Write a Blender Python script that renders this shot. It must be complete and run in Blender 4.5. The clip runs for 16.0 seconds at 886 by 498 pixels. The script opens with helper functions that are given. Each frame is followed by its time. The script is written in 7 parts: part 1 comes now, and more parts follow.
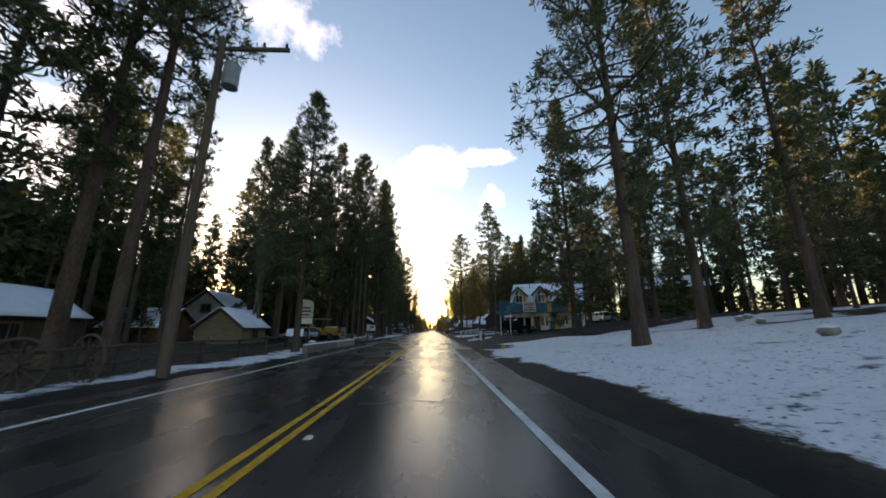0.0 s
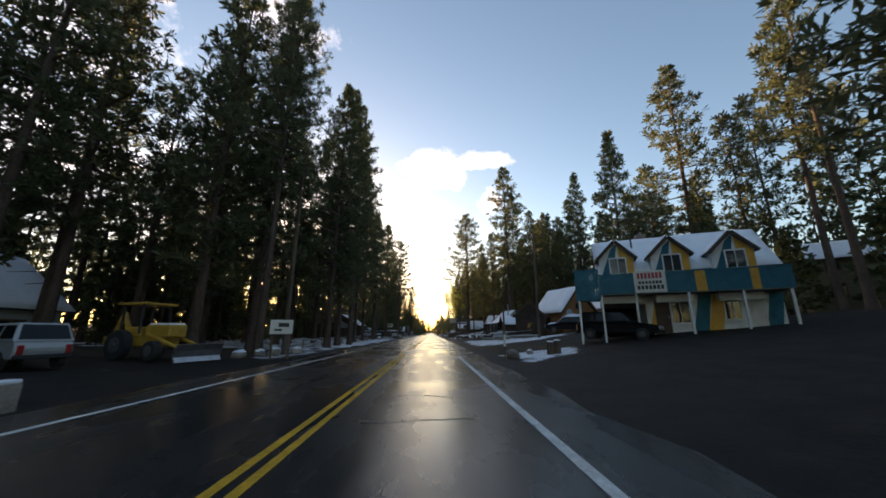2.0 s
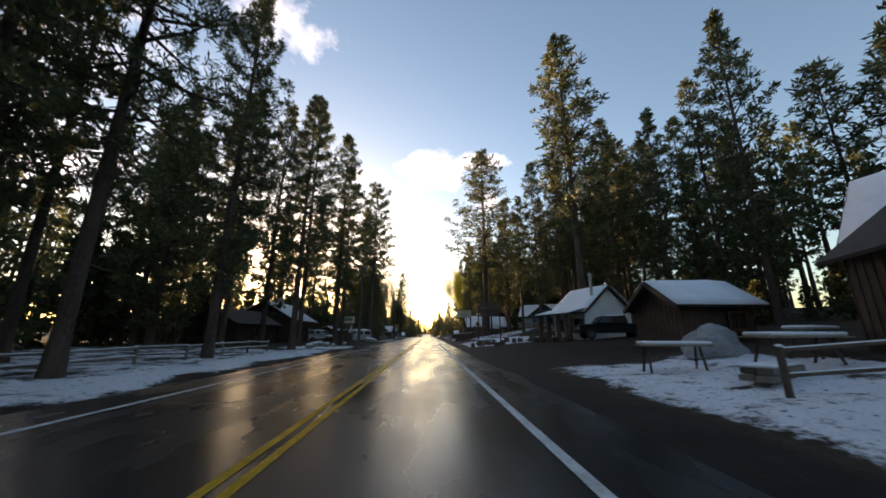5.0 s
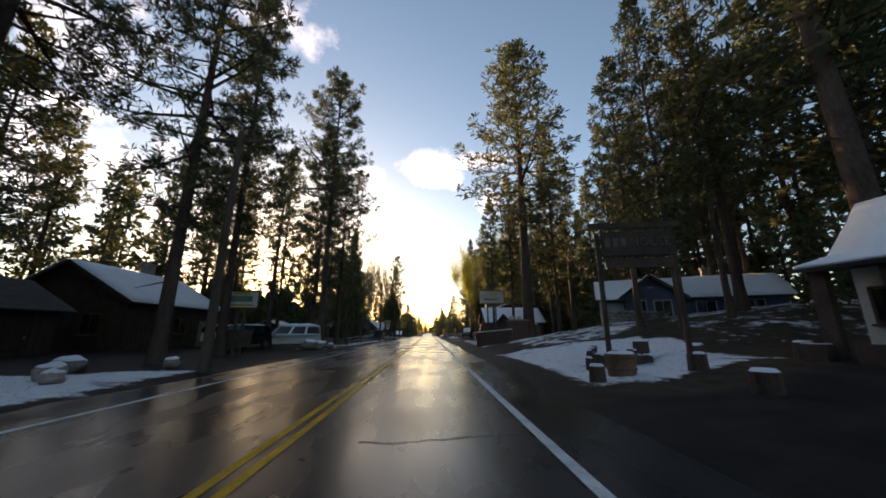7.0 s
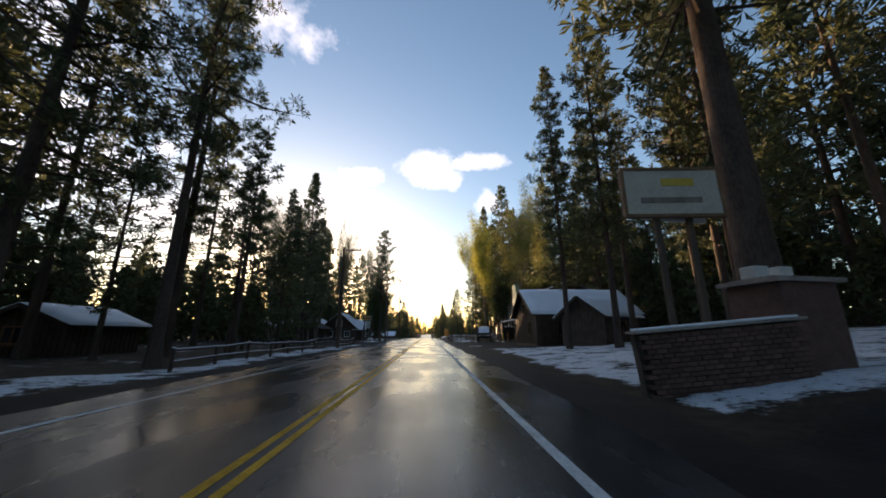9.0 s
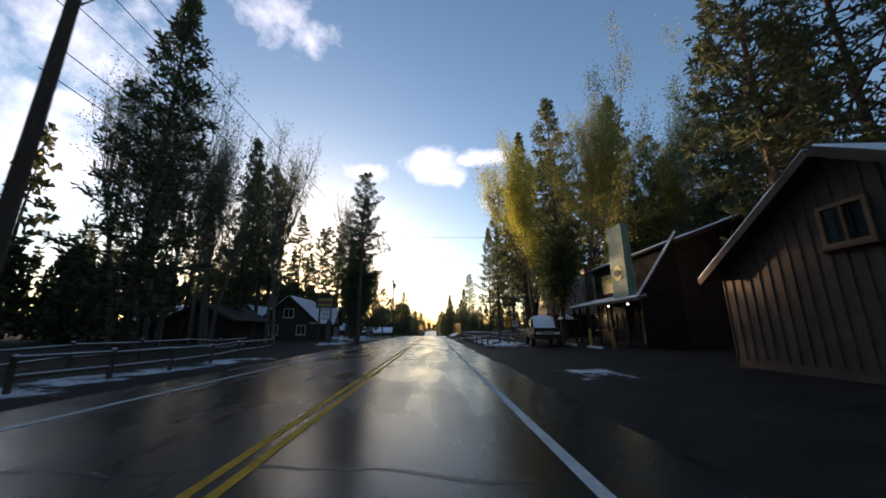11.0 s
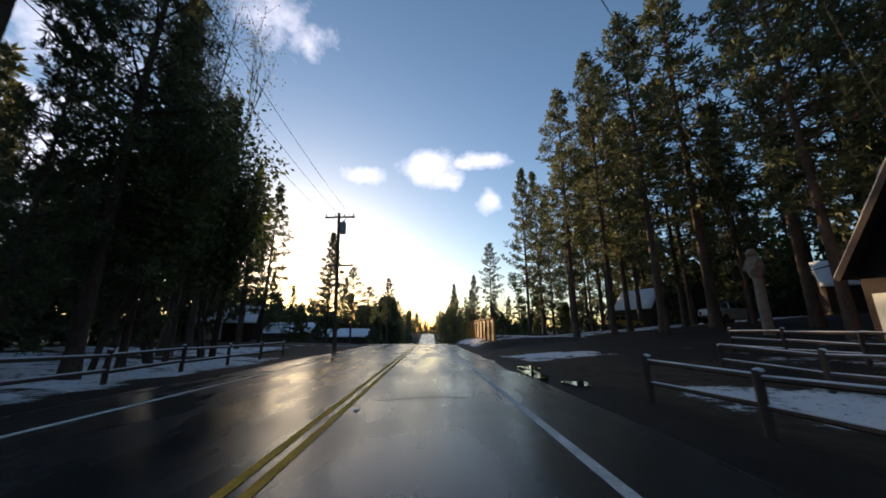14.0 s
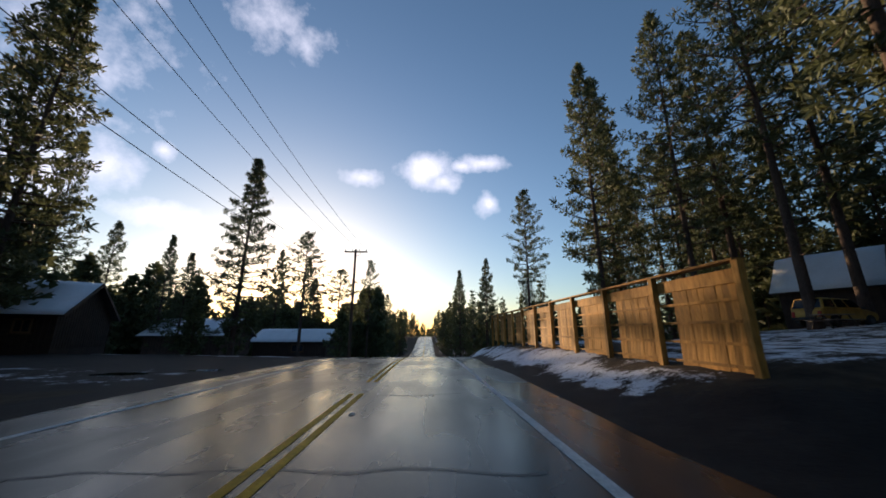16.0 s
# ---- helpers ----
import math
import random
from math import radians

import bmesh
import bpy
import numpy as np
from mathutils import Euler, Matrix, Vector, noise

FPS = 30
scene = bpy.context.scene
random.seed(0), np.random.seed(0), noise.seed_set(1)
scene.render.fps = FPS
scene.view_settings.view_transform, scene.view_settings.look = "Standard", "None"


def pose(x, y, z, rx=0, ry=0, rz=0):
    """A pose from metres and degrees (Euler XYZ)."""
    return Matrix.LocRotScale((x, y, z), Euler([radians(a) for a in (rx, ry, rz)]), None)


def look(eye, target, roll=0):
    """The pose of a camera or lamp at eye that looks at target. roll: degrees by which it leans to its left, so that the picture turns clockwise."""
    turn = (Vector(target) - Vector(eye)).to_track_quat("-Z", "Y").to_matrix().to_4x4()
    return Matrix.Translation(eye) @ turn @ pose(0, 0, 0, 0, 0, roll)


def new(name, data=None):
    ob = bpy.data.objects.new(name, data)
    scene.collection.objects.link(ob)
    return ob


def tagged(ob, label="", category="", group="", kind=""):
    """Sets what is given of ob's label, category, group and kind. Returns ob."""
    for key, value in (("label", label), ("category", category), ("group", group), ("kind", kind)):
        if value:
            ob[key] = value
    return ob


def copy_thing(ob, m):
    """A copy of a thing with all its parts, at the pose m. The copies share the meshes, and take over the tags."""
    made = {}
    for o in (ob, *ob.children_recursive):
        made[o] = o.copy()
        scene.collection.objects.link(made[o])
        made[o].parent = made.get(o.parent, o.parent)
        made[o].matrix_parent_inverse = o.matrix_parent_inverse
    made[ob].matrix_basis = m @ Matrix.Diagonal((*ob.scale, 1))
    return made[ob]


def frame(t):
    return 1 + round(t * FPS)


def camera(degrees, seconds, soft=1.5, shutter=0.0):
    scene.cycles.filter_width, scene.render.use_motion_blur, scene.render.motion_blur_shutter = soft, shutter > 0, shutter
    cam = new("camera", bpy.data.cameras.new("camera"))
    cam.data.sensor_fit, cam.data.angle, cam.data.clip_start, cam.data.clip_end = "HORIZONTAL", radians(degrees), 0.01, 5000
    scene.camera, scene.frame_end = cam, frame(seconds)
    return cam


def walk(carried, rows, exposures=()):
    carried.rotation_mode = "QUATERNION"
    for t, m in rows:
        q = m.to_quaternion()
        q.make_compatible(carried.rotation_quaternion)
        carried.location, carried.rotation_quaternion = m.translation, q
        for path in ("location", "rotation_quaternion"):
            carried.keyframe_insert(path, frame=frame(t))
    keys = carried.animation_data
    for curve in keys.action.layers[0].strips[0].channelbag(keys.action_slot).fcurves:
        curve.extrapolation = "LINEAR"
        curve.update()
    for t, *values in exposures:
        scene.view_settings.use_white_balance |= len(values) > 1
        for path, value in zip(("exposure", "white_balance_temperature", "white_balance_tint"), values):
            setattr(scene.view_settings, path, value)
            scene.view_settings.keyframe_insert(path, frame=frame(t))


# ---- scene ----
cam = camera(105.0, 16.0, 1.7, 0.1)
# seconds, x, y, pitch above level, yaw; the eye rides 1.25 m above the road
PATH = [
    (0, 2.10, 0.00, 13.45, -1.6),
    (0.5, 2.06, 6.50, 13.65, -1.6),
    (1, 2.02, 13.00, 13.35, -1.6),
    (1.5, 1.99, 19.50, 13.9, -1.7),
    (2, 1.95, 26.00, 13.9, -1.8),
    (2.5, 1.94, 32.50, 14.1, -2.0),
    (3, 1.93, 39.00, 14.2, -2.2),
    (3.5, 1.94, 45.50, 14.7, -2.4),
    (4, 1.96, 52.00, 14.45, -2.5),
    (6.5, 2.03, 84.50, 13.95, -2.2),
    (7, 2.03, 91.00, 13.9, -2.2),
    (7.5, 2.03, 97.50, 14.0, -2.3),
    (8, 2.03, 104.00, 13.85, -2.3),
    (8.5, 2.04, 110.50, 13.85, -2.3),
    (9, 2.05, 117.00, 14.05, -2.4),
    (11.5, 2.09, 149.50, 13.4, -1.5),
    (12, 2.03, 155.97, 13.45, -1.5),
    (12.5, 1.97, 162.39, 13.4, -1.5),
    (13, 1.91, 168.75, 13.55, -1.6),
    (13.5, 1.85, 175.06, 13.8, -1.9),
    (14, 1.83, 181.31, 13.95, -2.1),
    (14.5, 1.80, 187.50, 13.95, -2.2),
    (15, 1.82, 193.64, 14.0, -2.3),
    (15.5, 1.83, 199.72, 14.3, -2.4),
    (16, 1.85, 205.75, 14.4, -2.5),
]
walk(cam, [(t, pose(x, y, 1.25, 90 + pitch, 0.0, yaw)) for t, x, y, pitch, yaw in PATH], [(0, 1.85, 6800, 18), (4, 1.85, 6800, 18), (6.5, 1.65, 6800, 18), (9, 1.5, 6150, 16), (11.5, 1.2, 5700, 14), (14.5, 1.0, 5600, 14), (16, 0.7, 5400, 14)])

# ---- world, sun ----
SUN_AZ, SUN_EL = radians(-21.6), radians(3.3)      # left of the road's line, just over the far woods
world = bpy.data.worlds.new("world")
scene.world = world
world.use_nodes = True
wn, wl = world.node_tree.nodes, world.node_tree.links
wn.clear()


def wnode(kind, **kw):
    n = wn.new(kind)
    for k, v in kw.items():
        n.inputs[k].default_value = v
    return n


sky = wn.new("ShaderNodeTexSky")
sky.sky_type, sky.sun_disc = "NISHITA", False
sky.sun_elevation, sky.sun_rotation = radians(5.0), SUN_AZ
sky.air_density, sky.dust_density, sky.ozone_density = 1.0, 0.8, 1.6
coord = wn.new("ShaderNodeTexCoord")


def sky_dir(az, el):
    """The unit direction at az degrees right of the road and el degrees up."""
    a, e = radians(az), radians(el)
    return (math.sin(a) * math.cos(e), math.cos(a) * math.cos(e), math.sin(e))


def wmath(op, a, b=None, clamp=False):
    n = wn.new("ShaderNodeMath")
    n.operation, n.use_clamp = op, clamp
    for i, v in enumerate((a, b)):
        if v is None:
            continue
        if isinstance(v, (int, float)):
            n.inputs[i].default_value = v
        else:
            wl.new(v, n.inputs[i])
    return n.outputs[0]


# ragged edges for the clouds
warp = wn.new("ShaderNodeTexNoise")
warp.inputs["Scale"].default_value, warp.inputs["Detail"].default_value = 13.0, 8.0
warp.inputs["Roughness"].default_value = 0.6
wl.new(coord.outputs["Generated"], warp.inputs["Vector"])
puff = None
# azimuth, elevation, half width and half height in degrees, strength
CLOUDS = [
    (-0.5, 27.3, 4.4, 2.4, 1.2), (2.5, 25.6, 3.2, 1.7, 1.1), (9.8, 28.4, 3.8, 1.2, 1.1), (6.0, 28.0, 2.5, 0.9, 0.9), (10.7, 21.7, 1.8, 1.9, 1.0), (-12.1, 25.5, 2.8, 1.3, 0.9),
    (-29.0, 43.8, 4.6, 2.4, 0.6), (-23.5, 42.0, 3.4, 2.3, 0.6), (-44.8, 20.9, 2.4, 3.0, 0.8), (-40.0, 23.6, 1.2, 0.8, 0.7), 
    (-50.0, 18.0, 5.0, 4.5, 1.1), (-45.0, 20.0, 3.0, 3.5, 1.0), (-38.5, 15.5, 6.0, 1.5, 0.95), (-50.0, 25.0, 5.0, 1.2, 0.7), (-62.0, 30.0, 10.0, 7.0, 0.6), (-49.0, 33.0, 7.0, 5.0, 0.5),
]
for az, el, wide, high, force in CLOUDS:
    away = wn.new("ShaderNodeVectorMath")
    away.operation = "SUBTRACT"
    away.inputs[1].default_value = sky_dir(az, el)
    wl.new(coord.outputs["Generated"], away.inputs[0])
    turn = wn.new("ShaderNodeVectorRotate")
    turn.rotation_type = "Z_AXIS"
    turn.inputs["Angle"].default_value = radians(az)
    wl.new(away.outputs[0], turn.inputs["Vector"])
    size = wn.new("ShaderNodeVectorMath")
    size.operation = "DIVIDE"
    size.inputs[1].default_value = (radians(wide), 1.0, radians(high))
    wl.new(turn.outputs[0], size.inputs[0])
    dist = wn.new("ShaderNodeVectorMath")
    dist.operation = "LENGTH"
    wl.new(size.outputs[0], dist.inputs[0])
    one = wmath("MULTIPLY", wmath("SUBTRACT", 1.35, dist.outputs["Value"]), force)
    puff = one if puff is None else wmath("MAXIMUM", puff, one)
ragged = wmath("ADD", puff, wmath("MULTIPLY", wmath("SUBTRACT", warp.outputs["Fac"], 0.5), 2.4))
ramp = wn.new("ShaderNodeMapRange")
ramp.inputs["From Min"].default_value, ramp.inputs["From Max"].default_value = 0.1, 1.7
wl.new(ragged, ramp.inputs["Value"])
mixed = wn.new("ShaderNodeMixRGB")
mixed.inputs["Color2"].default_value = CLOUD_COLOUR = (7.4, 6.4, 6.0, 1.0)
wl.new(ramp.outputs[0], mixed.inputs["Fac"])
wl.new(sky.outputs[0], mixed.inputs["Color1"])
back = wn.new("ShaderNodeBackground")
back.inputs["Strength"].default_value = 0.125
wl.new(mixed.outputs[0], back.inputs["Color"])
outw = wn.new("ShaderNodeOutputWorld")
wl.new(back.outputs[0], outw.inputs["Surface"])

sun = new("sun", bpy.data.lights.new("sun", "SUN"))
sun.data.energy, sun.data.angle, sun.data.color = 5.0, radians(0.6), (1.0, 0.66, 0.32)
sun.matrix_world = look((0, 0, 60), Vector((0, 0, 60)) - Vector((math.sin(SUN_AZ) * math.cos(SUN_EL), math.cos(SUN_AZ) * math.cos(SUN_EL), math.sin(SUN_EL))))


# ---- materials ----
def material(name, colour, rough=0.8, vary=0.25, scale=3.0, bump=0.0, bump_scale=30.0, metal=0.0, second=None, spec=0.5, random_per="", thin=0.0, stretch=(1, 1, 1)):
    """Two scales of colour variation and bump; random_per: 'object' or 'island' shifts the value; thin lets light through."""
    m = bpy.data.materials.new(name)
    m.use_nodes = True
    nt = m.node_tree
    nodes, links = nt.nodes, nt.links
    b = nodes["Principled BSDF"]
    b.inputs["Roughness"].default_value, b.inputs["Metallic"].default_value = rough, metal
    b.inputs["Specular IOR Level"].default_value = spec
    tc = nodes.new("ShaderNodeTexCoord")
    mp = nodes.new("ShaderNodeMapping")
    mp.inputs["Scale"].default_value = stretch
    links.new(tc.outputs["Object"], mp.inputs["Vector"])
    n1, n2 = nodes.new("ShaderNodeTexNoise"), nodes.new("ShaderNodeTexNoise")
    n1.inputs["Scale"].default_value, n1.inputs["Detail"].default_value = scale, 4
    n2.inputs["Scale"].default_value, n2.inputs["Detail"].default_value = scale * 9, 5
    for n in (n1, n2):
        links.new(mp.outputs[0], n.inputs["Vector"])
    both = nodes.new("ShaderNodeMath")
    both.operation = "MULTIPLY_ADD"
    both.inputs[1].default_value = 0.5
    links.new(n2.outputs["Fac"], both.inputs[0])
    half = nodes.new("ShaderNodeMath")
    half.operation = "MULTIPLY"
    half.inputs[1].default_value = 0.5
    links.new(n1.outputs["Fac"], half.inputs[0])
    links.new(half.outputs[0], both.inputs[2])
    ramp = nodes.new("ShaderNodeValToRGB")
    c2 = second or tuple(c * (1 - vary) for c in colour)
    c1 = tuple(min(1, c * (1 + vary)) for c in colour)
    ramp.color_ramp.elements[0].position, ramp.color_ramp.elements[0].color = 0.36, (*c2, 1)
    ramp.color_ramp.elements[1].position, ramp.color_ramp.elements[1].color = 0.64, (*c1, 1)
    links.new(both.outputs[0], ramp.inputs["Fac"])
    col = ramp.outputs["Color"]
    if random_per:
        if random_per == "island":
            src = nodes.new("ShaderNodeNewGeometry").outputs["Random Per Island"]
        else:
            src = nodes.new("ShaderNodeObjectInfo").outputs["Random"]
        hs = nodes.new("ShaderNodeHueSaturation")
        mr = nodes.new("ShaderNodeMapRange")
        mr.inputs["To Min"].default_value, mr.inputs["To Max"].default_value = 0.65, 1.4
        links.new(src, mr.inputs["Value"])
        links.new(mr.outputs[0], hs.inputs["Value"])
        links.new(col, hs.inputs["Color"])
        col = hs.outputs["Color"]
    links.new(col, b.inputs["Base Color"])
    if bump:
        bn = nodes.new("ShaderNodeTexNoise")
        bn.inputs["Scale"].default_value, bn.inputs["Detail"].default_value = bump_scale, 5
        links.new(mp.outputs[0], bn.inputs["Vector"])
        bp = nodes.new("ShaderNodeBump")
        bp.inputs["Strength"].default_value, bp.inputs["Distance"].default_value = min(1, bump), 0.03
        links.new(bn.outputs["Fac"], bp.inputs["Height"])
        links.new(bp.outputs[0], b.inputs["Normal"])
    if thin:
        tr = nodes.new("ShaderNodeBsdfTranslucent")
        links.new(col, tr.inputs["Color"])
        mx = nodes.new("ShaderNodeMixShader")
        mx.inputs["Fac"].default_value = thin
        links.new(b.outputs[0], mx.inputs[1])
        links.new(tr.outputs[0], mx.inputs[2])
        links.new(mx.outputs[0], nodes["Material Output"].inputs["Surface"])
    return m


M_NEEDLE = material("pine_needles", (0.095, 0.107, 0.05), 0.6, 0.35, 0.6, random_per="island", thin=0.35, spec=0.25)
M_YELLOW = material("yellow_leaves", (0.33, 0.33, 0.055), 0.6, 0.35, 0.5, random_per="island", thin=0.5, spec=0.25)
M_WILLOW = material("dull_green_leaves", (0.10, 0.12, 0.045), 0.6, 0.35, 0.5, random_per="island", thin=0.4, spec=0.25)
M_FADED = material("faded_gold_leaves", (0.28, 0.27, 0.075), 0.6, 0.35, 0.5, random_per="island", thin=0.45, spec=0.25)
M_BARK = material("pine_bark", (0.085, 0.06, 0.047), 0.9, 0.45, 2.5, bump=1.0, bump_scale=9, spec=0.2, stretch=(1, 1, 0.25))
M_PALEBARK = material("pale_bark", (0.17, 0.14, 0.11), 0.85, 0.3, 2.5, bump=0.6, bump_scale=14, spec=0.2, stretch=(1, 1, 0.3))
M_SNOW = material("snow", (0.80, 0.82, 0.86), 0.75, 0.06, 1.2, bump=0.7, bump_scale=5, spec=0.3)
M_DUSTED = material("snow_dusted_shingles", (0.36, 0.36, 0.38), 0.85, 0.45, 2.2, bump=0.8, bump_scale=14, spec=0.2, stretch=(1, 3, 3))
M_DKGREEN = material("dark_green_sign_paint", (0.035, 0.06, 0.045), 0.6, 0.2, 1.5, bump=0.2, bump_scale=25)
M_POLE = material("weathered_pole_wood", (0.11, 0.08, 0.06), 0.85, 0.3, 3, bump=0.5, bump_scale=20, spec=0.2, stretch=(1, 1, 0.1))
M_YPAINT = material("yellow_road_paint", (0.62, 0.34, 0.03), 0.7, 0.3, 2.0, bump=0.3, bump_scale=60, spec=0.1)
M_WPAINT = material("white_road_paint", (0.62, 0.62, 0.60), 0.7, 0.28, 2.0, bump=0.3, bump_scale=60, spec=0.15)
M_WOOD_DARK = material("dark_brown_boards", (0.070, 0.047, 0.036), 0.75, 0.35, 2, bump=0.4, bump_scale=18, spec=0.25, random_per="object")
M_LODGE = material("near_black_log_boards", (0.032, 0.022, 0.017), 0.8, 0.35, 2, bump=0.4, bump_scale=18, spec=0.2)
M_WOOD_ORANGE = material("orange_stained_boards", (0.30, 0.15, 0.06), 0.7, 0.3, 2, bump=0.4, bump_scale=18, spec=0.25, random_per="object")
M_WOOD_BROWN = material("mid_brown_boards", (0.15, 0.085, 0.045), 0.75, 0.35, 2, bump=0.4, bump_scale=18, spec=0.25, random_per="object")
M_WOOD_GREY = material("grey_weathered_wood", (0.20, 0.17, 0.14), 0.85, 0.35, 3, bump=0.5, bump_scale=22, spec=0.2, random_per="object")
M_FENCE = material("honey_fence_boards", (0.34, 0.18, 0.04), 0.8, 0.45, 3, bump=0.5, bump_scale=22, spec=0.2, random_per="object", stretch=(1, 1, 0.15))
M_WHITE = material("white_wall_paint", (0.66, 0.66, 0.64), 0.6, 0.12, 1.2, bump=0.2, bump_scale=25)
M_CREAM = material("cream_stucco", (0.50, 0.46, 0.38), 0.85, 0.15, 1.5, bump=0.5, bump_scale=40)
M_TAN = material("olive_brown_boards", (0.20, 0.165, 0.10), 0.8, 0.3, 1.8, bump=0.4, bump_scale=22, spec=0.25, stretch=(1, 1, 6))
M_GREYWALL = material("grey_stucco", (0.34, 0.34, 0.34), 0.85, 0.18, 1.5, bump=0.5, bump_scale=40)
M_TEAL = material("teal_paint", (0.03, 0.13, 0.17), 0.75, 0.25, 1.5, bump=0.2, bump_scale=25, spec=0.2)
M_PALETEAL = material("pale_teal_panel_paint", (0.24, 0.34, 0.33), 0.6, 0.15, 1.5, bump=0.2, bump_scale=25)
M_ORANGE = material("orange_yellow_paint", (0.60, 0.30, 0.03), 0.5, 0.25, 1.5, bump=0.2, bump_scale=25)
M_BLUE = material("blue_wall_paint", (0.05, 0.075, 0.13), 0.6, 0.2, 1.5, bump=0.2, bump_scale=25)
M_GREEN = material("grey_green_paint", (0.13, 0.22, 0.17), 0.6, 0.2, 1.5, bump=0.2, bump_scale=25)
M_ROOF = material("dark_shingles", (0.06, 0.055, 0.05), 0.85, 0.3, 3, bump=0.6, bump_scale=25, spec=0.3)
M_STONE = material("field_stone", (0.26, 0.22, 0.19), 0.85, 0.35, 2, bump=0.8, bump_scale=8, random_per="object")
M_BRICK = material("dark_red_brick", (0.10, 0.055, 0.042), 0.85, 0.3, 3, bump=0.6, bump_scale=12, random_per="object")
M_RUBBER = material("black_rubber", (0.02, 0.02, 0.02), 0.8, 0.2, 5)
M_STEEL = material("dull_steel", (0.45, 0.45, 0.46), 0.4, 0.2, 4, metal=0.9)
M_RIM = material("dirty_wheel_alloy", (0.07, 0.07, 0.07), 0.6, 0.3, 6)
M_GALV = material("grey_transformer_paint", (0.28, 0.29, 0.30), 0.5, 0.2, 3)
M_BLACK = material("black_car_paint", (0.008, 0.008, 0.009), 0.5, 0.3, 2, spec=0.12)
M_SILVER = material("silver_car_paint", (0.38, 0.39, 0.40), 0.3, 0.1, 2, metal=0.4)
M_WHITECAR = material("white_car_paint", (0.62, 0.62, 0.60), 0.3, 0.1, 2)
M_TRACTOR = material("yellow_machine_paint", (0.42, 0.24, 0.03), 0.5, 0.3, 2, bump=0.2)
M_SIGNWHITE = material("pale_sign_board", (0.62, 0.60, 0.55), 0.6, 0.12, 2)
M_SIGNYEL = material("yellow_sign_board", (0.55, 0.38, 0.04), 0.5, 0.15, 2)
M_SIGNTAN = material("ochre_sign_board", (0.36, 0.24, 0.06), 0.6, 0.2, 2)
M_BULB = material("lit_bulb", (0.8, 0.8, 0.8), 0.4, 0.0, 2)
M_BULB.node_tree.nodes["Principled BSDF"].inputs["Emission Color"].default_value = (1.0, 0.9, 0.75, 1)
M_BULB.node_tree.nodes["Principled BSDF"].inputs["Emission Strength"].default_value = 6.0
M_RED = material("red_sign_paint", (0.38, 0.05, 0.05), 0.6, 0.15, 2)
M_INK = material("dark_lettering", (0.03, 0.03, 0.03), 0.6, 0.1, 2)
M_WIRE = material("black_wire", (0.015, 0.015, 0.015), 0.6, 0.1, 2)
M_LAMP = material("headlight_plastic", (0.6, 0.6, 0.58), 0.15, 0.05, 5)
M_TAIL = material("tail_light_plastic", (0.30, 0.02, 0.02), 0.2, 0.05, 5)
M_TAR = material("crack_tar", (0.012, 0.012, 0.012), 0.45, 0.2, 4)
M_WATER = material("puddle_water", (0.012, 0.011, 0.010), 0.03, 0.1, 1)
M_GLASS = bpy.data.materials.new("dark_window_glass")
M_GLASS.use_nodes = True
_b = M_GLASS.node_tree.nodes["Principled BSDF"]
_b.inputs["Base Color"].default_value, _b.inputs["Roughness"].default_value = (0.02, 0.025, 0.03, 1), 0.06


